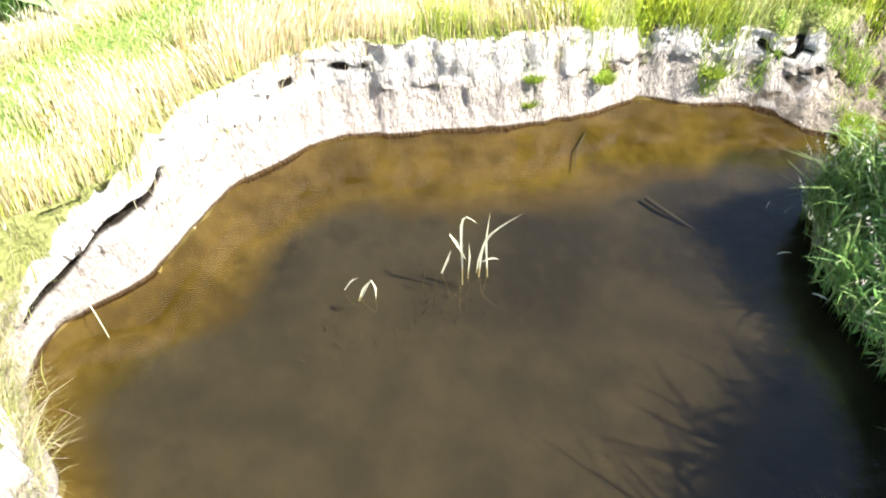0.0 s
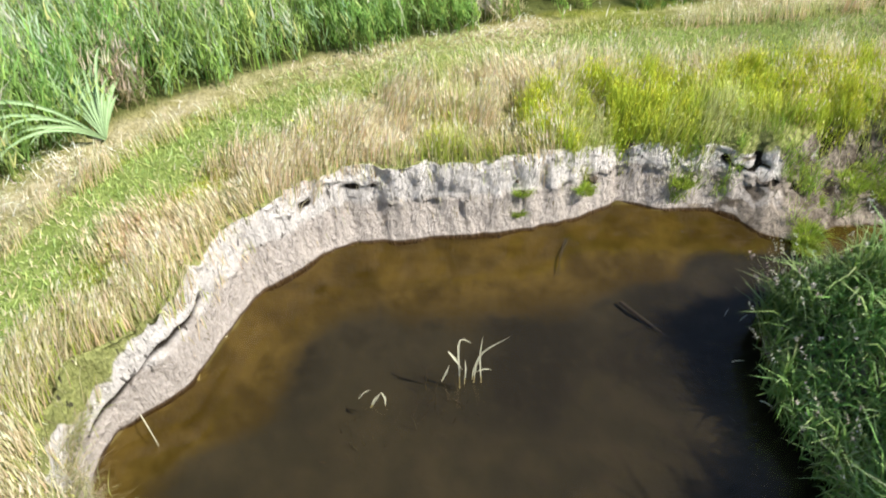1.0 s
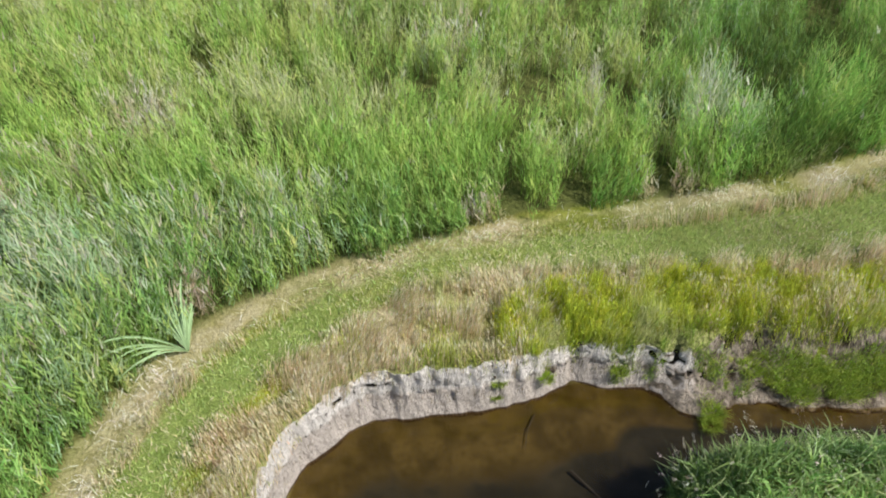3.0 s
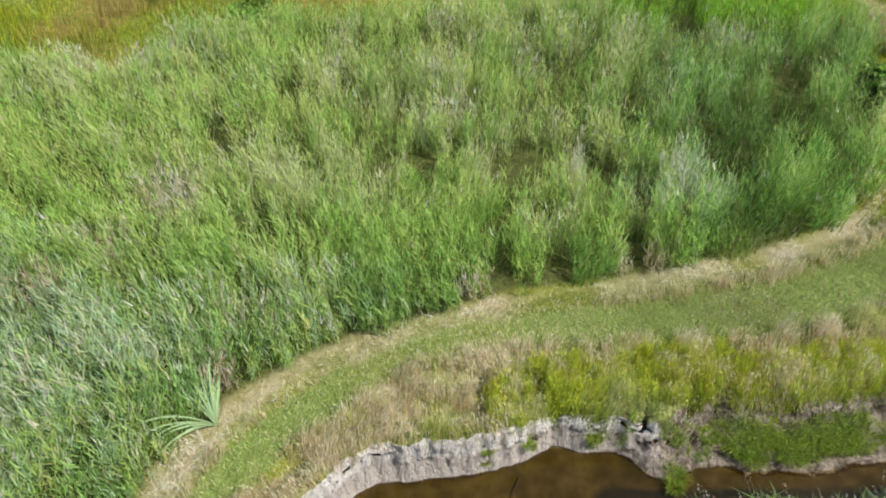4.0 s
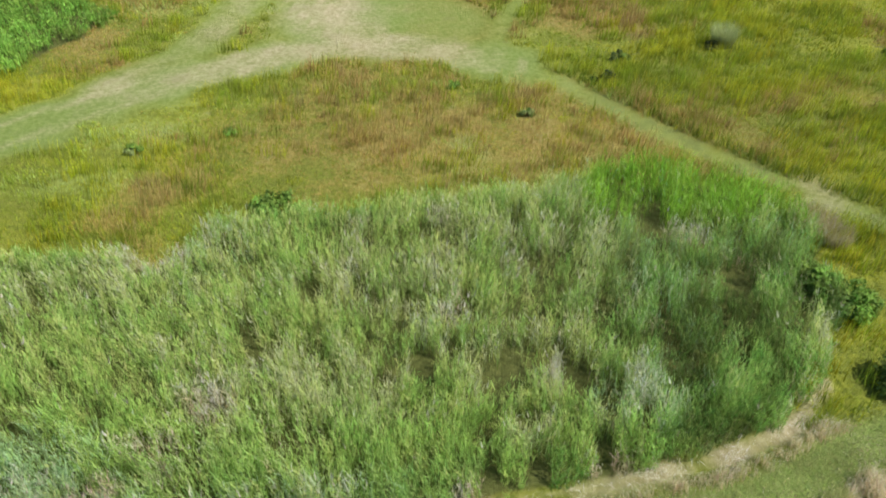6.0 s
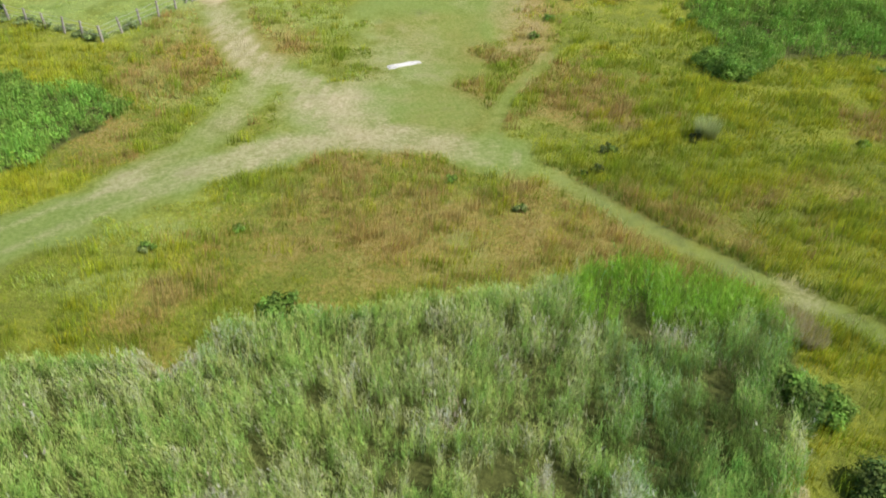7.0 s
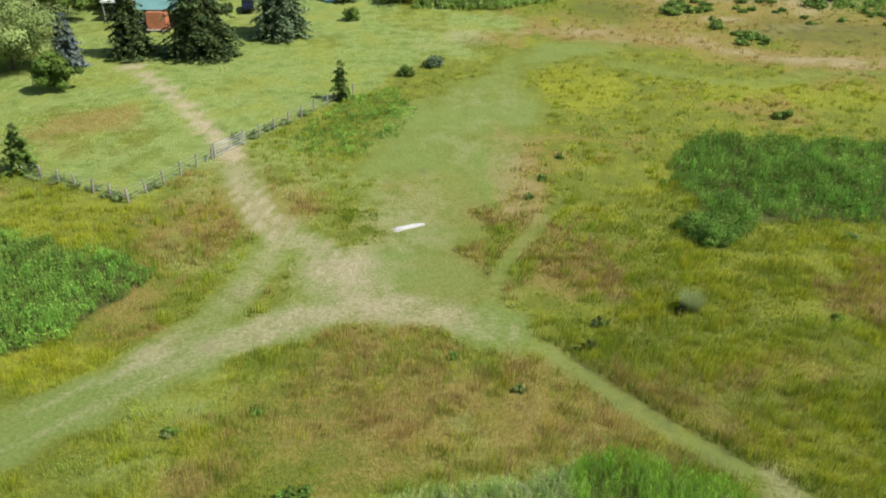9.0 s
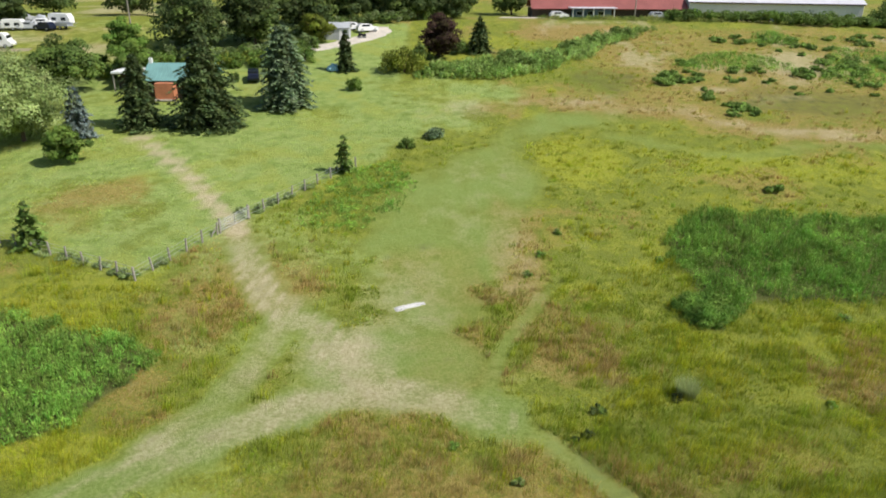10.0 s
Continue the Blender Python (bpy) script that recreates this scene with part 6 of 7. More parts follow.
def window(parent, x, y, z, w, h):
    f = part("window", boxed((w + 0.16, 0.1, h + 0.16), (x, y, z), 0.02), MAT_WHITE, parent, "white-framed window")
    part("pane", boxed((w, 0.04, h), (x, y - 0.045, z), 0.005), MAT_GLASS, f)


def cottage():
    t = thing("cottage", -38.2, 103.2, "small cottage with a teal sheet roof and orange rendered porch", "house")
    # The wall's dark colour stands in for shade below the eave.
    part("wall", boxed((9.4, 7.0, 3.0), (0.5, 3.6, 1.0), 0.03), MAT_SHADE_AND_DARK, t, "walls coloured dark for the shade below the eave")
    roof = part("roof", gable_roof(bmesh.new(), -3.9, 5.2, 0.1, 7.1, 2.5, 4.5), MAT_TEAL, t, "teal painted sheet metal roof")
    ribs(roof, -4.1, 5.4, 0.1, 3.6, 2.5, 4.5, MAT_TEAL, 0.6)
    part("porch_wall", boxed((2.7, 1.5, 2.5), (-0.65, -0.7, 1.15), 0.03), MAT_BRICK, t, "orange rendered porch wall")
    part("porch_sill", boxed((2.9, 0.3, 0.22), (-0.65, -1.55, 0.05), 0.02), MAT_CONCRETE, t, "pale concrete sill")
    part("chimney", boxed((0.45, 0.45, 1.4), (-3.9, 3.6, 4.6), 0.02), MAT_WHITE, t, "white chimney")
    window(t, 3.2, 0.1, 1.5, 1.2, 1.0)
    window(t, -3.4, 0.1, 1.5, 1.0, 1.0)


def carport():
    t = thing("carport", -45.6, 107.0, "open dark carport with a flat white roof", "carport")
    part("roof", boxed((5.2, 4.4, 0.3), (0, 1.6, 2.75), 0.04), MAT_WHITE, t, "flat white roof")
    # Dark walls paint the shade inside the open bay.
    part("back_wall", boxed((4.8, 0.15, 2.7), (0, 1.4, 1.3)), MAT_SHADE_AND_DARK, t)
    part("side_wall", boxed((0.15, 2.4, 2.7), (-2.3, 2.6, 1.3)), MAT_SHADE_AND_DARK, t)
    part("side_wall", boxed((0.15, 3.8, 2.7), (2.3, 1.7, 1.3)), MAT_SHADE_AND_DARK, t)
    for sx in (-2.35, 2.35):
        part("post", boxed((0.14, 0.14, 2.9), (sx, -0.4, 1.2), 0.01), MAT_WOOD, t)


def shed():
    t = thing("shed", -19.3, 142.0, "low grey metal shed at the gravel yard", "shed")
    part("wall", boxed((5.2, 3.6, 2.2), (0, 1.5, 1.0), 0.03), MAT_GREY, t)
    roof = part("roof", gable_roof(bmesh.new(), -2.6, 2.6, -0.3, 3.3, 2.1, 3.0, 0.2), MAT_GREY, t, "grey sheet roof")
    ribs(roof, -2.7, 2.7, -0.3, 1.5, 2.1, 3.0, MAT_GREY, 0.6, 0.2)
    part("door", boxed((1.0, 0.06, 1.9), (1.2, -0.33, 0.95), 0.01), MAT_WHITE, t, "white door")


def long_barn():
    a, b = Vector((61.0, 176.5)), Vector((98.6, 168.6))
    turn = math.atan2(b.y - a.y, b.x - a.x)
    L = (b - a).length
    t = thing("long_barn", (a.x + b.x) / 2, (a.y + b.y) / 2, "long white barn with a pale sheet roof", "barn", turn, z=10.8)
    part("wall", boxed((L, 12, 5.0), (0, 6, 1.7), 0.03), MAT_WHITE, t, "white sheet metal walls")
    roof = part("roof", gable_roof(bmesh.new(), -L / 2, L / 2, 0, 12, 4.15, 6.2, 0.4), MAT_LILAC, t, "pale lilac-grey sheet roof")
    ribs(roof, -L / 2, L / 2, 0, 6, 4.15, 6.2, MAT_LILAC, 1.5)
    for k in range(26):
        part("wall_rib", boxed((0.06, 0.05, 4.8), (-L / 2 + 0.8 + k * (L - 1.6) / 25, -0.03, 1.7)), MAT_WHITE, t)
    part("gutter", tube(bmesh.new(), [(-L / 2, -0.58, 4.12), (L / 2, -0.58, 4.12)], [0.16, 0.16], 6), MAT_SHADE_AND_DARK, t, "dark gutter")


def red_barn():
    t = thing("red_barn", 42.0, 176.5, "low farm building with a red sheet roof and open front", "barn", z=10.9)
    part("wall", boxed((37, 9, 2.8), (0, 5.2, 0.9), 0.03), MAT_SHADE_AND_DARK, t, "dark open front")
    roof = part("roof", gable_roof(bmesh.new(), -18.5, 18.5, 0.3, 10, 2.3, 5.4), MAT_REDROOF, t, "weathered red sheet roof")
    ribs(roof, -18.6, 18.6, 0.3, 5.15, 2.3, 5.4, MAT_REDROOF, 0.9)
    part("porch_roof", boxed((11.0, 4.2, 0.18), (-4.5, -1.2, 2.75), 0.02), MAT_LILAC, t, "pale grey lean-to roof")
    part("porch_wall", boxed((9.6, 0.12, 2.4), (-4.3, 0.4, 1.2)), plain("blue_boards", (0.16, 0.24, 0.36), 0.8), t, "faded blue boards")
    for k in range(5):
        part("post", boxed((0.18, 0.18, 2.9), (-9.4 + k * 2.45, -3.0, 1.22), 0.01), MAT_WHITE, t, "white post")
    for k in range(3):
        window(t, -7.2 + k * 2.6, 0.34, 1.35, 1.3, 0.8)


def pole(x, y, h):
    t = thing("utility_pole", x, y, "tall pale wooden utility pole", "pole")
    part("shaft", tube(bmesh.new(), [(0, 0, -0.3), (0, 0, h)], [0.16, 0.11], 8), MAT_WOOD, t)
    part("crossarm", boxed((1.8, 0.12, 0.14), (0, 0, h - 0.5), 0.01), MAT_WOOD, t)


def wheel(parent, x, y, r=0.34):
    bm = bmesh.new()
    bmesh.ops.create_cone(bm, segments=18, radius1=r, radius2=r, depth=0.22, cap_ends=True, matrix=Matrix.Translation((x, y, r)) @ Matrix.Rotation(math.pi / 2, 4, "X"))
    edges = [e for e in bm.edges if len(e.link_faces) == 2 and e.calc_face_angle(0) > 1]
    bmesh.ops.bevel(bm, geom=edges, offset=0.04, segments=2, affect="EDGES")
    w = part("wheel", bm, MAT_RUBBER, parent)
    bm = bmesh.new()
    bmesh.ops.create_cone(bm, segments=14, radius1=r * 0.6, radius2=r * 0.55, depth=0.24, cap_ends=True, matrix=Matrix.Translation((x, y, r)) @ Matrix.Rotation(math.pi / 2, 4, "X"))
    part("rim", bm, MAT_STEEL, w)


def hull(bm, profile, half, tuck=0.12):
    """A car-like body: a side outline given as x and z, narrowed towards the top."""
    top = max(z for _, z in profile)
    left = [bm.verts.new((x, -half * (1 - tuck * (z / top) ** 2), z)) for x, z in profile]
    right = [bm.verts.new((x, half * (1 - tuck * (z / top) ** 2), z)) for x, z in profile]
    n = len(profile)
    bm.faces.new(left)
    bm.faces.new(right[::-1])
    for i in range(n):
        j = (i + 1) % n
        bm.faces.new((left[j], left[i], right[i], right[j]))
    bmesh.ops.recalc_face_normals(bm, faces=bm.faces[:])
    bmesh.ops.bevel(bm, geom=bm.edges[:], offset=0.05, segments=2, affect="EDGES")
    return bm


def car(x, y, turn, mat, label, name="car", van=False):
    t = thing(name, x, y, label, "vehicle", turn)
    if van:
        body = [(-3.0, 0.35), (2.7, 0.35), (3.0, 0.6), (2.95, 1.1), (2.5, 1.35), (1.9, 2.55), (1.6, 2.7), (-2.9, 2.7), (-3.05, 2.4)]
        half, length = 1.02, 3.0
    else:
        body = [(-2.2, 0.3), (2.1, 0.3), (2.25, 0.6), (2.15, 0.95), (1.2, 1.05), (0.5, 1.55), (-1.6, 1.62), (-2.15, 1.1), (-2.25, 0.6)]
        half, length = 0.9, 2.2
    b = part("body", hull(bmesh.new(), body, half), mat, t)
    for s in (-1, 1):
        if van:
            for k in range(4):
                part("side_window", boxed((0.95, 0.05, 0.75), (-2.2 + k * 1.08, s * half * 0.94, 1.9), 0.02), MAT_GLASS, b, "dark side window")
        else:
            part("side_window", boxed((1.7, 0.05, 0.36), (-0.55, s * half * 0.92, 1.28), 0.02), MAT_GLASS, b, "dark side window")
        for wx in (-length * 0.62, length * 0.62):
            wheel(t, wx, s * (half - 0.1), 0.40 if van else 0.34)
        part("headlight", boxed((0.06, 0.3, 0.16), (length + (0.0 if van else 0.0), s * half * 0.68, 0.75), 0.02), MAT_GLASS, b)
    part("windscreen", boxed((0.05, half * 1.5, 0.8 if van else 0.5), ((2.28, 0, 1.95) if van else (0.9, 0, 1.3)), 0.02), MAT_GLASS, b, "dark windscreen")
    return t


def caravan(x, y, turn, label, size=(5.0, 2.2, 2.3)):
    t = thing("caravan", x, y, label, "caravan", turn)
    w, d, h = size
    b = part("body", hull(bmesh.new(), [(-w / 2, 0.5), (w / 2, 0.5), (w / 2, h * 0.75), (w / 2 - 0.5, h + 0.3), (-w / 2 + 0.3, h + 0.35), (-w / 2, h * 0.9)], d / 2, 0.05), MAT_WHITE, t, "white panelled body")
    for k in (-1, 1):
        part("side_window", boxed((1.0, 0.05, 0.6), (k * w * 0.22, -d / 2 * 0.98, h * 0.66), 0.02), MAT_GLASS, b)
        wheel(t, 0, k * (d / 2 - 0.15), 0.33)
    part("drawbar", boxed((1.2, 0.1, 0.1), (w / 2 + 0.5, 0, 0.55), 0.01), MAT_STEEL, t)


cottage()
carport()
shed()
long_barn()
red_barn()
pole(47.0, 172.5, 8.5)
pole(-62.0, 150.0, 9.0)
car(-28.6, 112.6, -1.355, MAT_NAVY, "dark navy car parked on the garden lawn")
bush(-31.4, 111.5, 1.7, 1.0, DARK + GREEN[2:], "round dark garden bush beside the car", "garden_bush", 14, 60, 0.14)
car(-13.8, 149.5, 0.4, MAT_WHITE, "white car parked in the gravel yard")
car(-17.0, 151.0, 0.5, MAT_WHITE, "white car parked behind the grey shed")
car(-80.6, 134.6, 0.02, MAT_WHITE, "white minibus with dark windows on the track", "minibus", True)
caravan(-85.0, 149.0, 0.1, "white caravan parked at the far yard", (4.2, 2.0, 1.8))
caravan(-77.6, 153.5, -0.1, "white caravan with a raised roof in the far yard", (4.6, 2.0, 2.1))
car(-82.2, 149.5, 0.3, MAT_GREY, "grey car parked between caravans")
car(-80.6, 152.5, 0.2, MAT_WHITE, "white car parked between caravans")
car(-88.5, 149.0, 0.2, MAT_WHITE, "white car parked at the far yard")
car(52.0, 170.5, 0.1, MAT_GREY, "grey car parked by the farm building")
car(29.0, 171.5, 0.1, MAT_WHITE, "white car parked by the farm building")


def mower():
    t = thing("ride_on_mower", -14.4, 143.5, "small dark ride-on mower on the gravel", "mower", 0.4)
    part("bonnet", boxed((0.9, 0.6, 0.45), (0.4, 0, 0.6), 0.08), MAT_RUBBER, t)
    part("seat", boxed((0.45, 0.5, 0.5), (-0.4, 0, 0.75), 0.08), MAT_RUBBER, t)
    for wx in (-0.5, 0.55):
        for s in (-1, 1):
            wheel(t, wx, s * 0.4, 0.27)


def water_tank():
    t = thing("blue_tarpaulin_pile", -16.8, 118.6, "small pile under a pale blue sheet beside the spruce", "pile")
    bm = bmesh.new()
    bmesh.ops.create_icosphere(bm, subdivisions=3, radius=1)
    for v in bm.verts:
        k = 1 + 0.25 * noise.noise(v.co * 2)
        v.co = Vector((v.co.x * 1.1 * k, v.co.y * 0.9 * k, max(0, v.co.z) * 1.1 * k))
    part("cover", bm, MAT_CYAN, t)


mower()
water_tank()


def drive(name, points, width, label, mat=MAT_CONCRETE):
    """A gravel surface, laid a little above the soil."""
    line = spline(points, 1.2)
    v, q = [], []
    for i, (px, py) in enumerate(line):
        d = line[min(i + 1, len(line) - 1)] - line[max(i - 1, 0)]
        n = np.array([-d[1], d[0]]) / (np.linalg.norm(d) + 1e-9)
        for s in np.linspace(-1, 1, 5):
            w = width * (0.85 + 0.3 * noise.noise((px * 0.4, py * 0.4, s)))
            cx, cy = px + n[0] * s * w / 2, py + n[1] * s * w / 2
            v.append((cx, cy, height(cx, cy) + 0.10 * (1 - abs(s) ** 3) - 0.06 * abs(s) ** 3 + 0.02))
        if i:
            for k in range(4):
                a = (i - 1) * 5 + k
                q.append((a, a + 1, a + 6, a + 5))
    tagged(new(name, mesh_of(name, v, q, mat, smooth=True)), label, "gravel", kind="structure")


drive("gravel_drive", [(-26, 132), (-21, 135.5), (-15, 142), (-11.5, 149), (-12, 154)], 6.0, "pale gravel drive beside the shed")
drive("gravel_yard", [(16, 176), (21, 174.5), (25, 176)], 7.0, "pale gravel yard at the farm building")
drive("track", [(-120, 136), (-92, 133.5), (-80, 133), (-74, 133.5)], 3.0, "dusty track with a minibus", MAT_DUST)


# ---- pond side ----
MAT_PALE_REED = plain("pale_dead_reed", (0.60, 0.59, 0.43), 0.6, 0, 20, 0.2)


def water_reed(x, y, leafs, label, spread, tall):
    """Dead reed leaves, bent and broken, that stick up out of the pond."""
    t = thing("dead_reed_clump", x, y, label, "reed", z=WATER_Z)
    for wide, knots in leafs:
        pts = np.array(knots, float)
        u = np.linspace(0, len(pts) - 1, 9)
        q = np.stack([np.interp(u, np.arange(len(pts)), pts[:, k]) for k in range(3)], 1)
        q[1:-1] = (q[:-2] + 2 * q[1:-1] + q[2:]) / 4
        part("dead_leaf", strip(bmesh.new(), q, wide), MAT_PALE_REED, t)
    hp = Heap()
    n = 70
    base = np.stack([RNG.normal(-0.22, spread * 1.2, n), RNG.normal(-0.16, spread * 1.2, n), np.full(n, -0.42)], 1)
    dark = shade([(0.05, 0.042, 0.032)], np.zeros(n, int))
    blades(hp, base, RNG.uniform(0.16, tall * 0.82, n), RNG.uniform(0.006, 0.014, n), RNG.uniform(0.05, 0.5, n), RNG.uniform(0, 6.28, n), dark, dark, 3)
    part("drowned_stem", hp.mesh("drowned_stem", MAT_STRAW), MAT_STRAW, t, "dark drowned stems under water")


water_reed(0.18, 3.84, [(0.02, [(-0.02, 0.02, -0.2), (-0.03, 0.02, 0.14), (-0.05, 0.02, 0.5), (-0.01, 0.03, 0.57), (0.08, 0.03, 0.48)]), (0.026, [(-0.13, 0.02, 0.38), (-0.07, 0.02, 0.28), (0.0, 0.02, 0.10)]),
                        (0.022, [(-0.19, -0.03, 0.0), (-0.15, -0.03, 0.14), (-0.12, -0.03, 0.25)]), (0.016, [(0.18, 0.02, -0.1), (0.15, 0.02, 0.32), (0.17, 0.03, 0.58)]),
                        (0.022, [(0.11, 0.02, -0.1), (0.12, 0.02, 0.23), (0.18, 0.02, 0.40), (0.41, 0.03, 0.58)]), (0.016, [(0.09, 0.02, -0.05), (0.10, 0.02, 0.1), (0.12, 0.02, 0.23)]),
                        (0.014, [(0.13, 0.02, 0.08), (0.2, 0.02, 0.12), (0.27, 0.02, 0.11)]), (0.014, [(0.02, 0.0, -0.1), (0.03, 0.0, 0.15), (0.02, 0.0, 0.3)])], "pale bent dead reed leaves standing in the pond", 0.2, 0.5)
water_reed(-0.60, 3.52, [(0.034, [(-0.05, 0.04, -0.05), (0.0, 0.04, 0.1), (0.06, 0.04, 0.19)]), (0.018, [(0.06, 0.04, 0.19), (0.09, 0.04, 0.1), (0.08, 0.04, -0.04)]), (0.012, [(-0.16, 0.08, 0.03), (-0.1, 0.08, 0.14), (-0.04, 0.08, 0.17)])],
           "small pale broken reed leaves in the pond", 0.12, 0.4)


def sunken_branch(points, r, label):
    t = thing("sunken_branch", points[0][0], points[0][1], label, "branch", z=points[0][2])
    o = Vector(points[0])
    part("wood", tube(bmesh.new(), [Vector(p) - o for p in points], [r, r * 0.9, r * 0.5], 8), MAT_DROWNED, t)


MAT_DROWNED = plain("drowned_wood", (0.05, 0.045, 0.045), 0.8, 0, 6)
sunken_branch([(1.87, 4.92, -1.15), (2.2, 4.56, -1.19), (2.55, 4.18, -1.24)], 0.02, "straight dark branch lying under water")
sunken_branch([(1.42, 5.76, -1.02), (1.30, 5.52, -1.05), (1.25, 5.25, -1.09)], 0.009, "thin dark twig lying under water")
stalk = thing("dry_stalk", -2.62, 3.38, "thin pale dry stalk leaning over the water", "stalk", z=-0.85)
part("stem", tube(bmesh.new(), [(0, 0, 0), (0.10, -0.12, 0.02), (0.2, -0.24, -0.1)], [0.005, 0.004, 0.002], 5), MAT_PALE_REED, stalk)


def leaf_fan():
    """A flattened clump of long flag leaves beside the path."""
    t = thing("flag_leaf_clump", -3.55, 6.15, "flattened fan of long pale green flag leaves", "plant")
    for k in range(34):
        a = radians(RNG.uniform(95, 152) if RNG.random() < 0.85 else RNG.uniform(170, 230))
        long = RNG.uniform(0.6, 1.25)
        rise = RNG.uniform(0.45, 1.6)
        pts = [Vector((math.cos(a) * long * u, math.sin(a) * long * u, 0.05 + rise * long * (u - 0.75 * u * u))) for u in np.linspace(0, 1, 8)]
        part("flag_leaf", strip(bmesh.new(), pts, RNG.uniform(0.028, 0.045), 0.2), MAT_FLAG, t)


MAT_FLAG = plain("flag_leaf", (0.27, 0.39, 0.19), 0.7, 0, 9, 0.25)
leaf_fan()


def bank_tufts():
    """Soft green tufts that grow on the bank face."""
    for bx, by, br, bz in ((4.05, 5.70, 0.15, -0.86), (4.0, 5.55, 0.13, -0.93), (1.60, 6.14, 0.09, -0.6), (2.75, 6.28, 0.10, -0.62), (0.88, 6.02, 0.10, -0.5), (0.84, 5.95, 0.08, -0.75),
                           (5.2, 6.2, 0.26, -0.72), (5.6, 6.35, 0.28, -0.66), (6.1, 6.35, 0.3, -0.66), (6.6, 6.3, 0.3, -0.68), (5.4, 6.02, 0.22, -0.8), (6.1, 6.08, 0.26, -0.78), (7.0, 6.35, 0.3, -0.68), (4.75, 6.35, 0.16, -0.66), (4.25, 6.15, 0.10, -0.78), (7.5, 6.45, 0.3, -0.68)):
        hp = Heap()
        n = int(260 + 1500 * br)
        a, q = RNG.uniform(0, 6.28, n), np.sqrt(RNG.random(n)) * br
        base = np.stack([np.cos(a) * q, np.sin(a) * q, -0.06 - 0.1 * q], 1)
        tint = shade([(0.24, 0.34, 0.05), (0.30, 0.40, 0.06)], RNG.integers(0, 2, n))
        blades(hp, base, RNG.uniform(0.5, 1.1, n) * (0.07 + 0.55 * br), RNG.uniform(0.006, 0.012, n), RNG.uniform(0.2, 1.2, n), a, tint, tint * 1.4, 2)
        t = thing("grass_tuft", bx, by, "soft bright green grass tuft on the bank", "grass tuft", z=bz, group="bank tufts")
        part("foliage", hp.mesh("foliage", MAT_GRASS), MAT_GRASS, t)


bank_tufts()


def bank_weeds():
    """Weeds that cover the slope above the inlet."""
    h = Heap()
    x, y = scatter(2.6, 9.0, 5.4, 7.4, 2600)
    s = in_pond(x, y)
    w = bank_width(x, y)
    grow = wave(x, y, 0.45, 81) * 0.6 + wave(x, y, 0.16, 82) * 0.4 + 0.20 * step(x, 4.4, 5.2)
    ok = (s > 0.12 * w) & (s < 0.80 * w) & (RNG.random(len(x)) < step(grow, 0.52, 0.75))
    x, y = x[ok], y[ok]
    n = len(x)
    base = np.stack([x, y, bank_height(x, y) + 0.03], 1)
    tint = shade([(0.24, 0.36, 0.06), (0.34, 0.42, 0.08), (0.16, 0.26, 0.05)], RNG.integers(0, 3, n))
    tall = RNG.uniform(0.08, 0.34, n)
    blades(h, base, tall, RNG.uniform(0.006, 0.014, n), RNG.uniform(0.1, 0.9, n), RNG.uniform(0, 6.28, n), tint, tint * 1.4, 2)
    for k in range(1):
        c = base + np.stack([RNG.normal(0, 0.04, n), RNG.normal(0, 0.04, n), tall * RNG.uniform(0.3, 1.0, n)], 1)
        leaves(h, c, RNG.uniform(0.008, 0.02, n), tint * RNG.uniform(0.8, 1.3, (n, 1)), flat=0.5, shape=0.45)
    stuff("bank_weeds", h, MAT_LEAF, "green weeds growing on the crumbling bank slope", "weeds")


bank_weeds()


def bank_roots():
    """Dead grass and roots that hang down the bank face."""
    h = Heap()
    x, y = scatter(-3.6, 6.0, 2.0, 7.2, 900)
    s = in_pond(x, y)
    w = bank_width(x, y)
    ok = (s > 0.35 * w) & (s < 1.05 * w) & (RNG.random(len(x)) < 0.15 + 0.85 * wave(x, y, 0.35, 83)) & ~((x > 2.6) & (y < 5.3))
    x, y = x[ok], y[ok]
    n = len(x)
    out = np.arctan2(y - 4.0, x - 0.4) + math.pi
    base = np.stack([x, y, bank_height(x, y) + 0.03], 1)
    tint = shade([(0.07, 0.05, 0.035), (0.45, 0.38, 0.26), (0.62, 0.56, 0.45), (0.10, 0.08, 0.05)], RNG.integers(0, 4, n))
    blades(h, base, -RNG.uniform(0.04, 0.16, n), RNG.uniform(0.004, 0.010, n), -RNG.uniform(0.25, 0.6, n), out, tint, tint, 2, 0.0)
    stuff("hanging_roots", h, MAT_STRAW, "dead grass and roots hanging down the bank", "roots")


bank_roots()


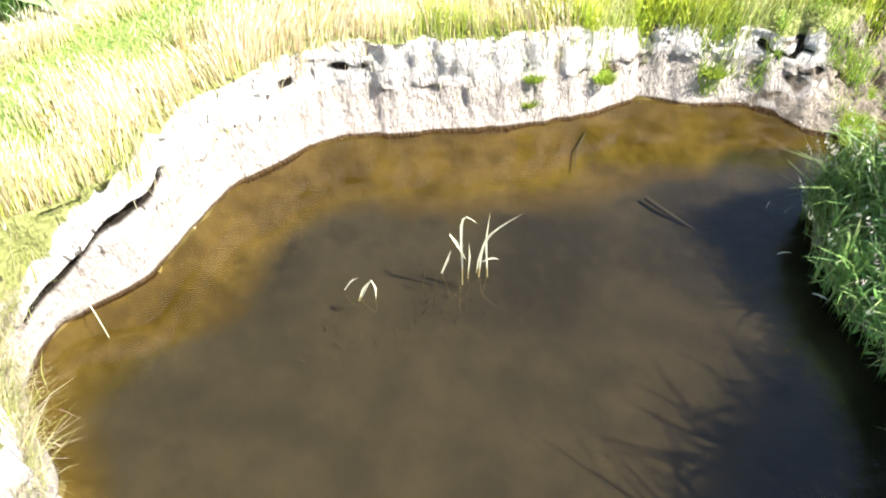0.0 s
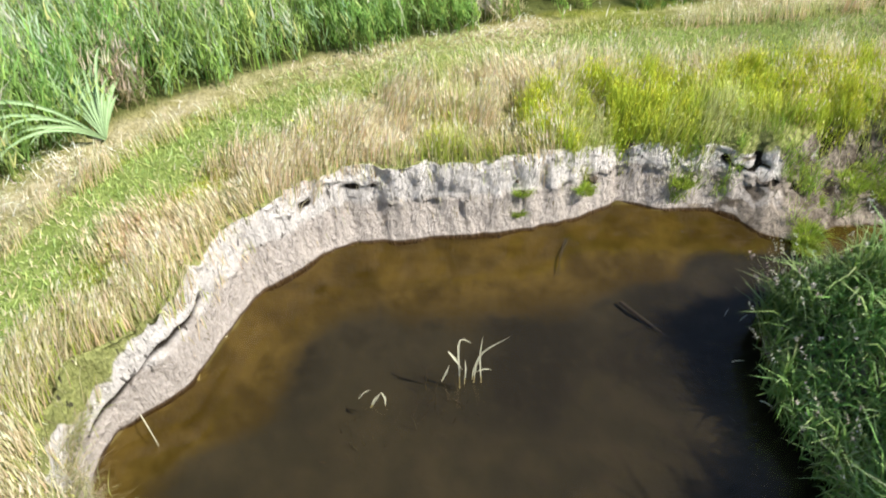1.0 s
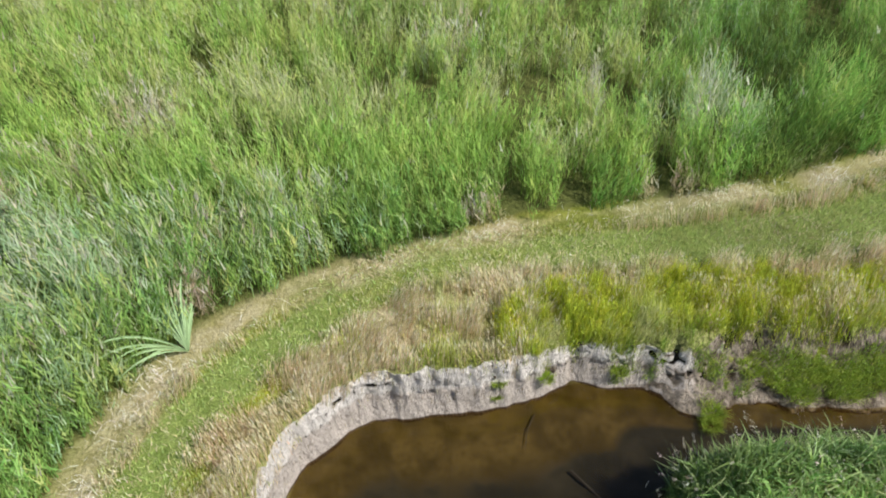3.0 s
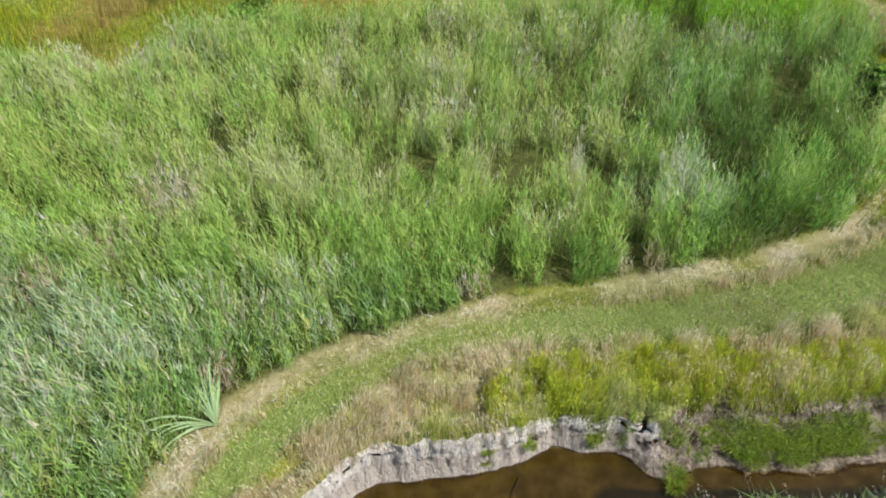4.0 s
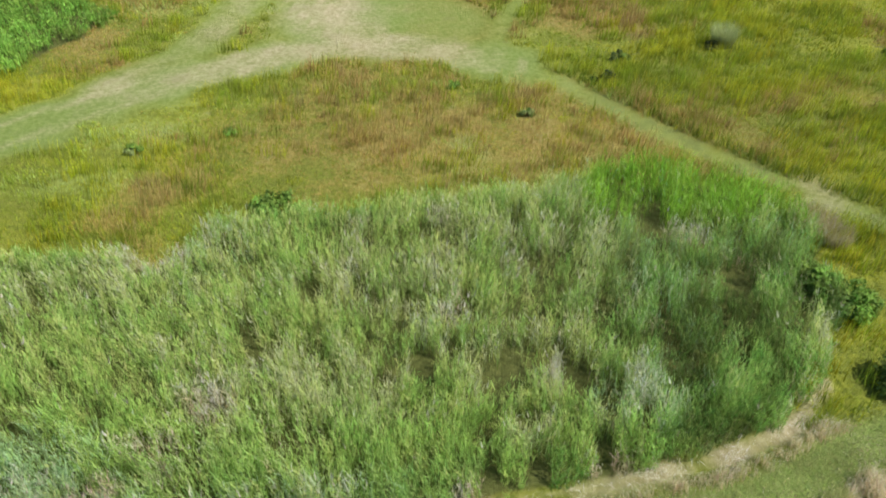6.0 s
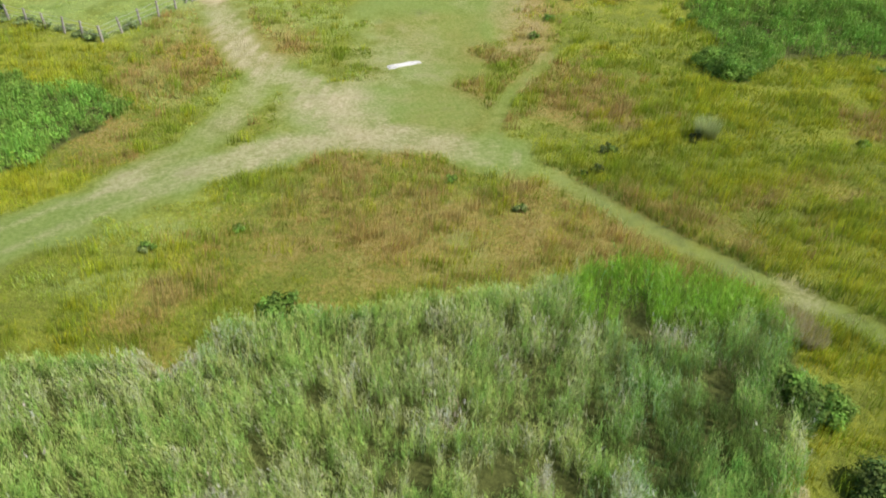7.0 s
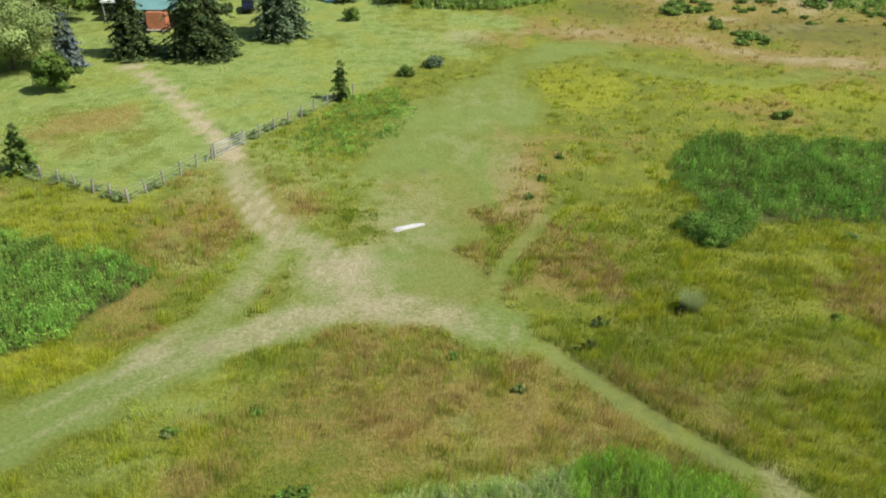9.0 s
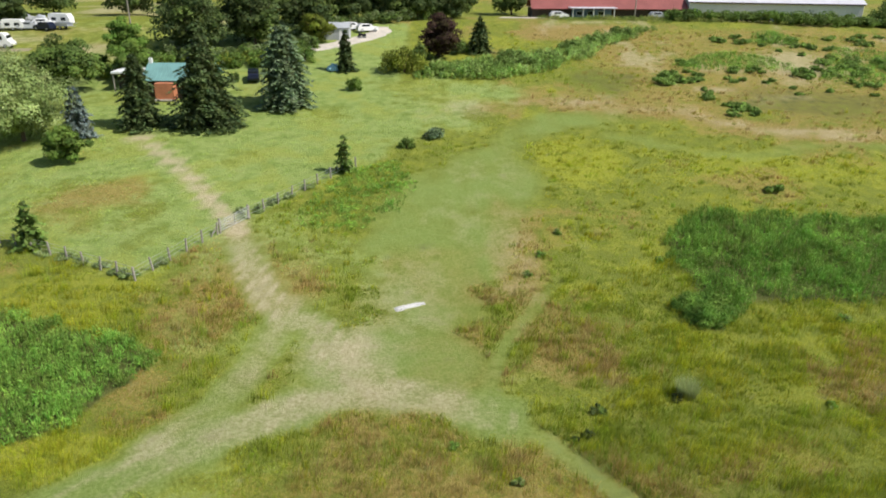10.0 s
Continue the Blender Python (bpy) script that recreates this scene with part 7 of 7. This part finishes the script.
def broken_sods():
    """Dark clods and root mats hanging from the bank's upper edge."""
    for k in range(34):
        u = RNG.integers(0, len(SHORE))
        px, py = SHORE[u]
        if py < 5.2 or py > 6.6 or px > 5.5 or px < 0.6:
            continue
        d = SHORE[(u + 1) % len(SHORE)] - SHORE[u - 1]
        nrm = np.array([d[1], -d[0]]) / (np.linalg.norm(d) + 1e-9) * SHORE_SIGN
        w = float(bank_width(np.array([px]), np.array([py]))[0])
        q = RNG.uniform(0.55, 0.95)
        cx, cy = px + nrm[0] * w * q, py + nrm[1] * w * q
        bm = bmesh.new()
        bmesh.ops.create_icosphere(bm, subdivisions=2, radius=RNG.uniform(0.02, 0.055))
        for v in bm.verts:
            v.co *= 1 + 0.5 * noise.noise(v.co * 30 + Vector((k, 0, 0)))
            v.co.z *= 0.8
        t = thing("soil_clod", cx, cy, "crumbled clod of soil on the bank", "clod", z=float(bank_height(np.array([cx]), np.array([cy]))[0]), group="soil clods")
        part("soil", bm, MAT_CLOD, t)


MAT_CLOD = plain("dark_clod", (0.09, 0.07, 0.05), 0.95, 0, 12)
AREA = float(np.sum(SHORE[:, 0] * np.roll(SHORE[:, 1], -1) - np.roll(SHORE[:, 0], -1) * SHORE[:, 1]))
SHORE_SIGN = 1.0 if AREA > 0 else -1.0
broken_sods()


def floating_bits():
    for bx, by, turn in ((2.78, 4.02, 0.2), (3.0, 4.55, 0.7), (2.85, 4.62, 1.0), (2.9, 3.55, -0.6),):
        t = thing("floating_leaf", bx, by, "pale dead leaf floating on the pond", "leaf", turn, z=WATER_Z + 0.006, group="floating leaves")
        part("blade", strip(bmesh.new(), [(-0.06, 0, 0.006), (-0.02, 0.006, 0.014), (0.03, 0, 0.012), (0.07, -0.008, 0.005)], 0.016), MAT_PALE_REED, t)


floating_bits()


# ---- far yard clutter ----
def covered_heap(x, y, w, d, h, mat, label):
    """Stored gear under a slack sheet."""
    t = thing("covered_heap", x, y, label, "heap", RNG.uniform(-0.4, 0.4))
    bm = bmesh.new()
    bmesh.ops.create_grid(bm, x_segments=12, y_segments=10, size=1)
    for v in bm.verts:
        u, q = v.co.x, v.co.y
        lift = h * max(0, 1 - u ** 4) ** 0.5 * max(0, 1 - q ** 4) ** 0.5
        v.co = Vector((u * w / 2, q * d / 2, lift * (1 + 0.3 * noise.noise((u * 2, q * 2, x)))))
    bmesh.ops.solidify(bm, geom=bm.faces[:], thickness=0.03)
    part("cover", bm, mat, t)


def trailer(x, y, turn, label):
    t = thing("trailer", x, y, label, "trailer", turn)
    part("bed", boxed((4.0, 1.9, 0.15), (0, 0, 0.75), 0.02), MAT_GREY, t)
    for s in (-1, 1):
        part("side_board", boxed((4.0, 0.06, 0.5), (0, s * 0.92, 1.05), 0.01), MAT_STEEL, t)
        wheel(t, 0.2, s * 0.85, 0.33)
    part("drawbar", boxed((1.3, 0.1, 0.1), (2.6, 0, 0.7), 0.01), MAT_STEEL, t)


trailer(-86.5, 153.5, 0.3, "grey flat trailer parked in the far yard")
trailer(-76.0, 150.0, -0.2, "grey flat trailer beside a caravan")
covered_heap(-90.0, 156.0, 3.4, 2.4, 1.8, MAT_WHITE, "heap of gear under a white sheet")
covered_heap(-83.5, 156.5, 3.0, 2.2, 1.5, MAT_GREY, "heap of gear under a grey sheet")
covered_heap(-91.5, 151.0, 3.2, 2.0, 1.4, MAT_GREY, "heap of gear under a grey sheet")
car(-79.0, 149.0, 2.8, MAT_NAVY, "dark car parked in the far yard")
car(-87.5, 158.0, 0.9, MAT_GREY, "grey car parked behind the caravans")


def dry_tufts():
    """Dry grass that leans over the pond's near edge."""
    for bx, by, bz in ((-2.72, 2.42, -0.62), (-2.62, 2.2, -0.62), (-2.5, 2.0, -0.64), (-2.86, 2.62, -0.55), (-2.98, 2.86, -0.5), (-3.0, 3.05, -0.48), (-2.42, 1.82, -0.64), (-2.8, 2.2, -0.45), (-2.95, 2.5, -0.4), (-2.66, 1.92, -0.45)):
        hp = Heap()
        n = 240
        a = RNG.normal(0.3, 1.0, n)
        base = np.stack([RNG.normal(0, 0.07, n), RNG.normal(0, 0.07, n), np.full(n, -0.08)], 1)
        tint = shade([(0.62, 0.55, 0.36), (0.42, 0.46, 0.16), (0.74, 0.66, 0.50)], RNG.integers(0, 3, n))
        blades(hp, base, RNG.uniform(0.14, 0.40, n), RNG.uniform(0.005, 0.010, n), RNG.uniform(0.2, 1.2, n), a, tint * 0.7, tint, 3)
        t = thing("dry_grass_tuft", bx, by, "dry pale grass tuft leaning over the water", "grass tuft", z=bz, group="dry tufts")
        part("foliage", hp.mesh("foliage", MAT_GRASS), MAT_GRASS, t)


dry_tufts()
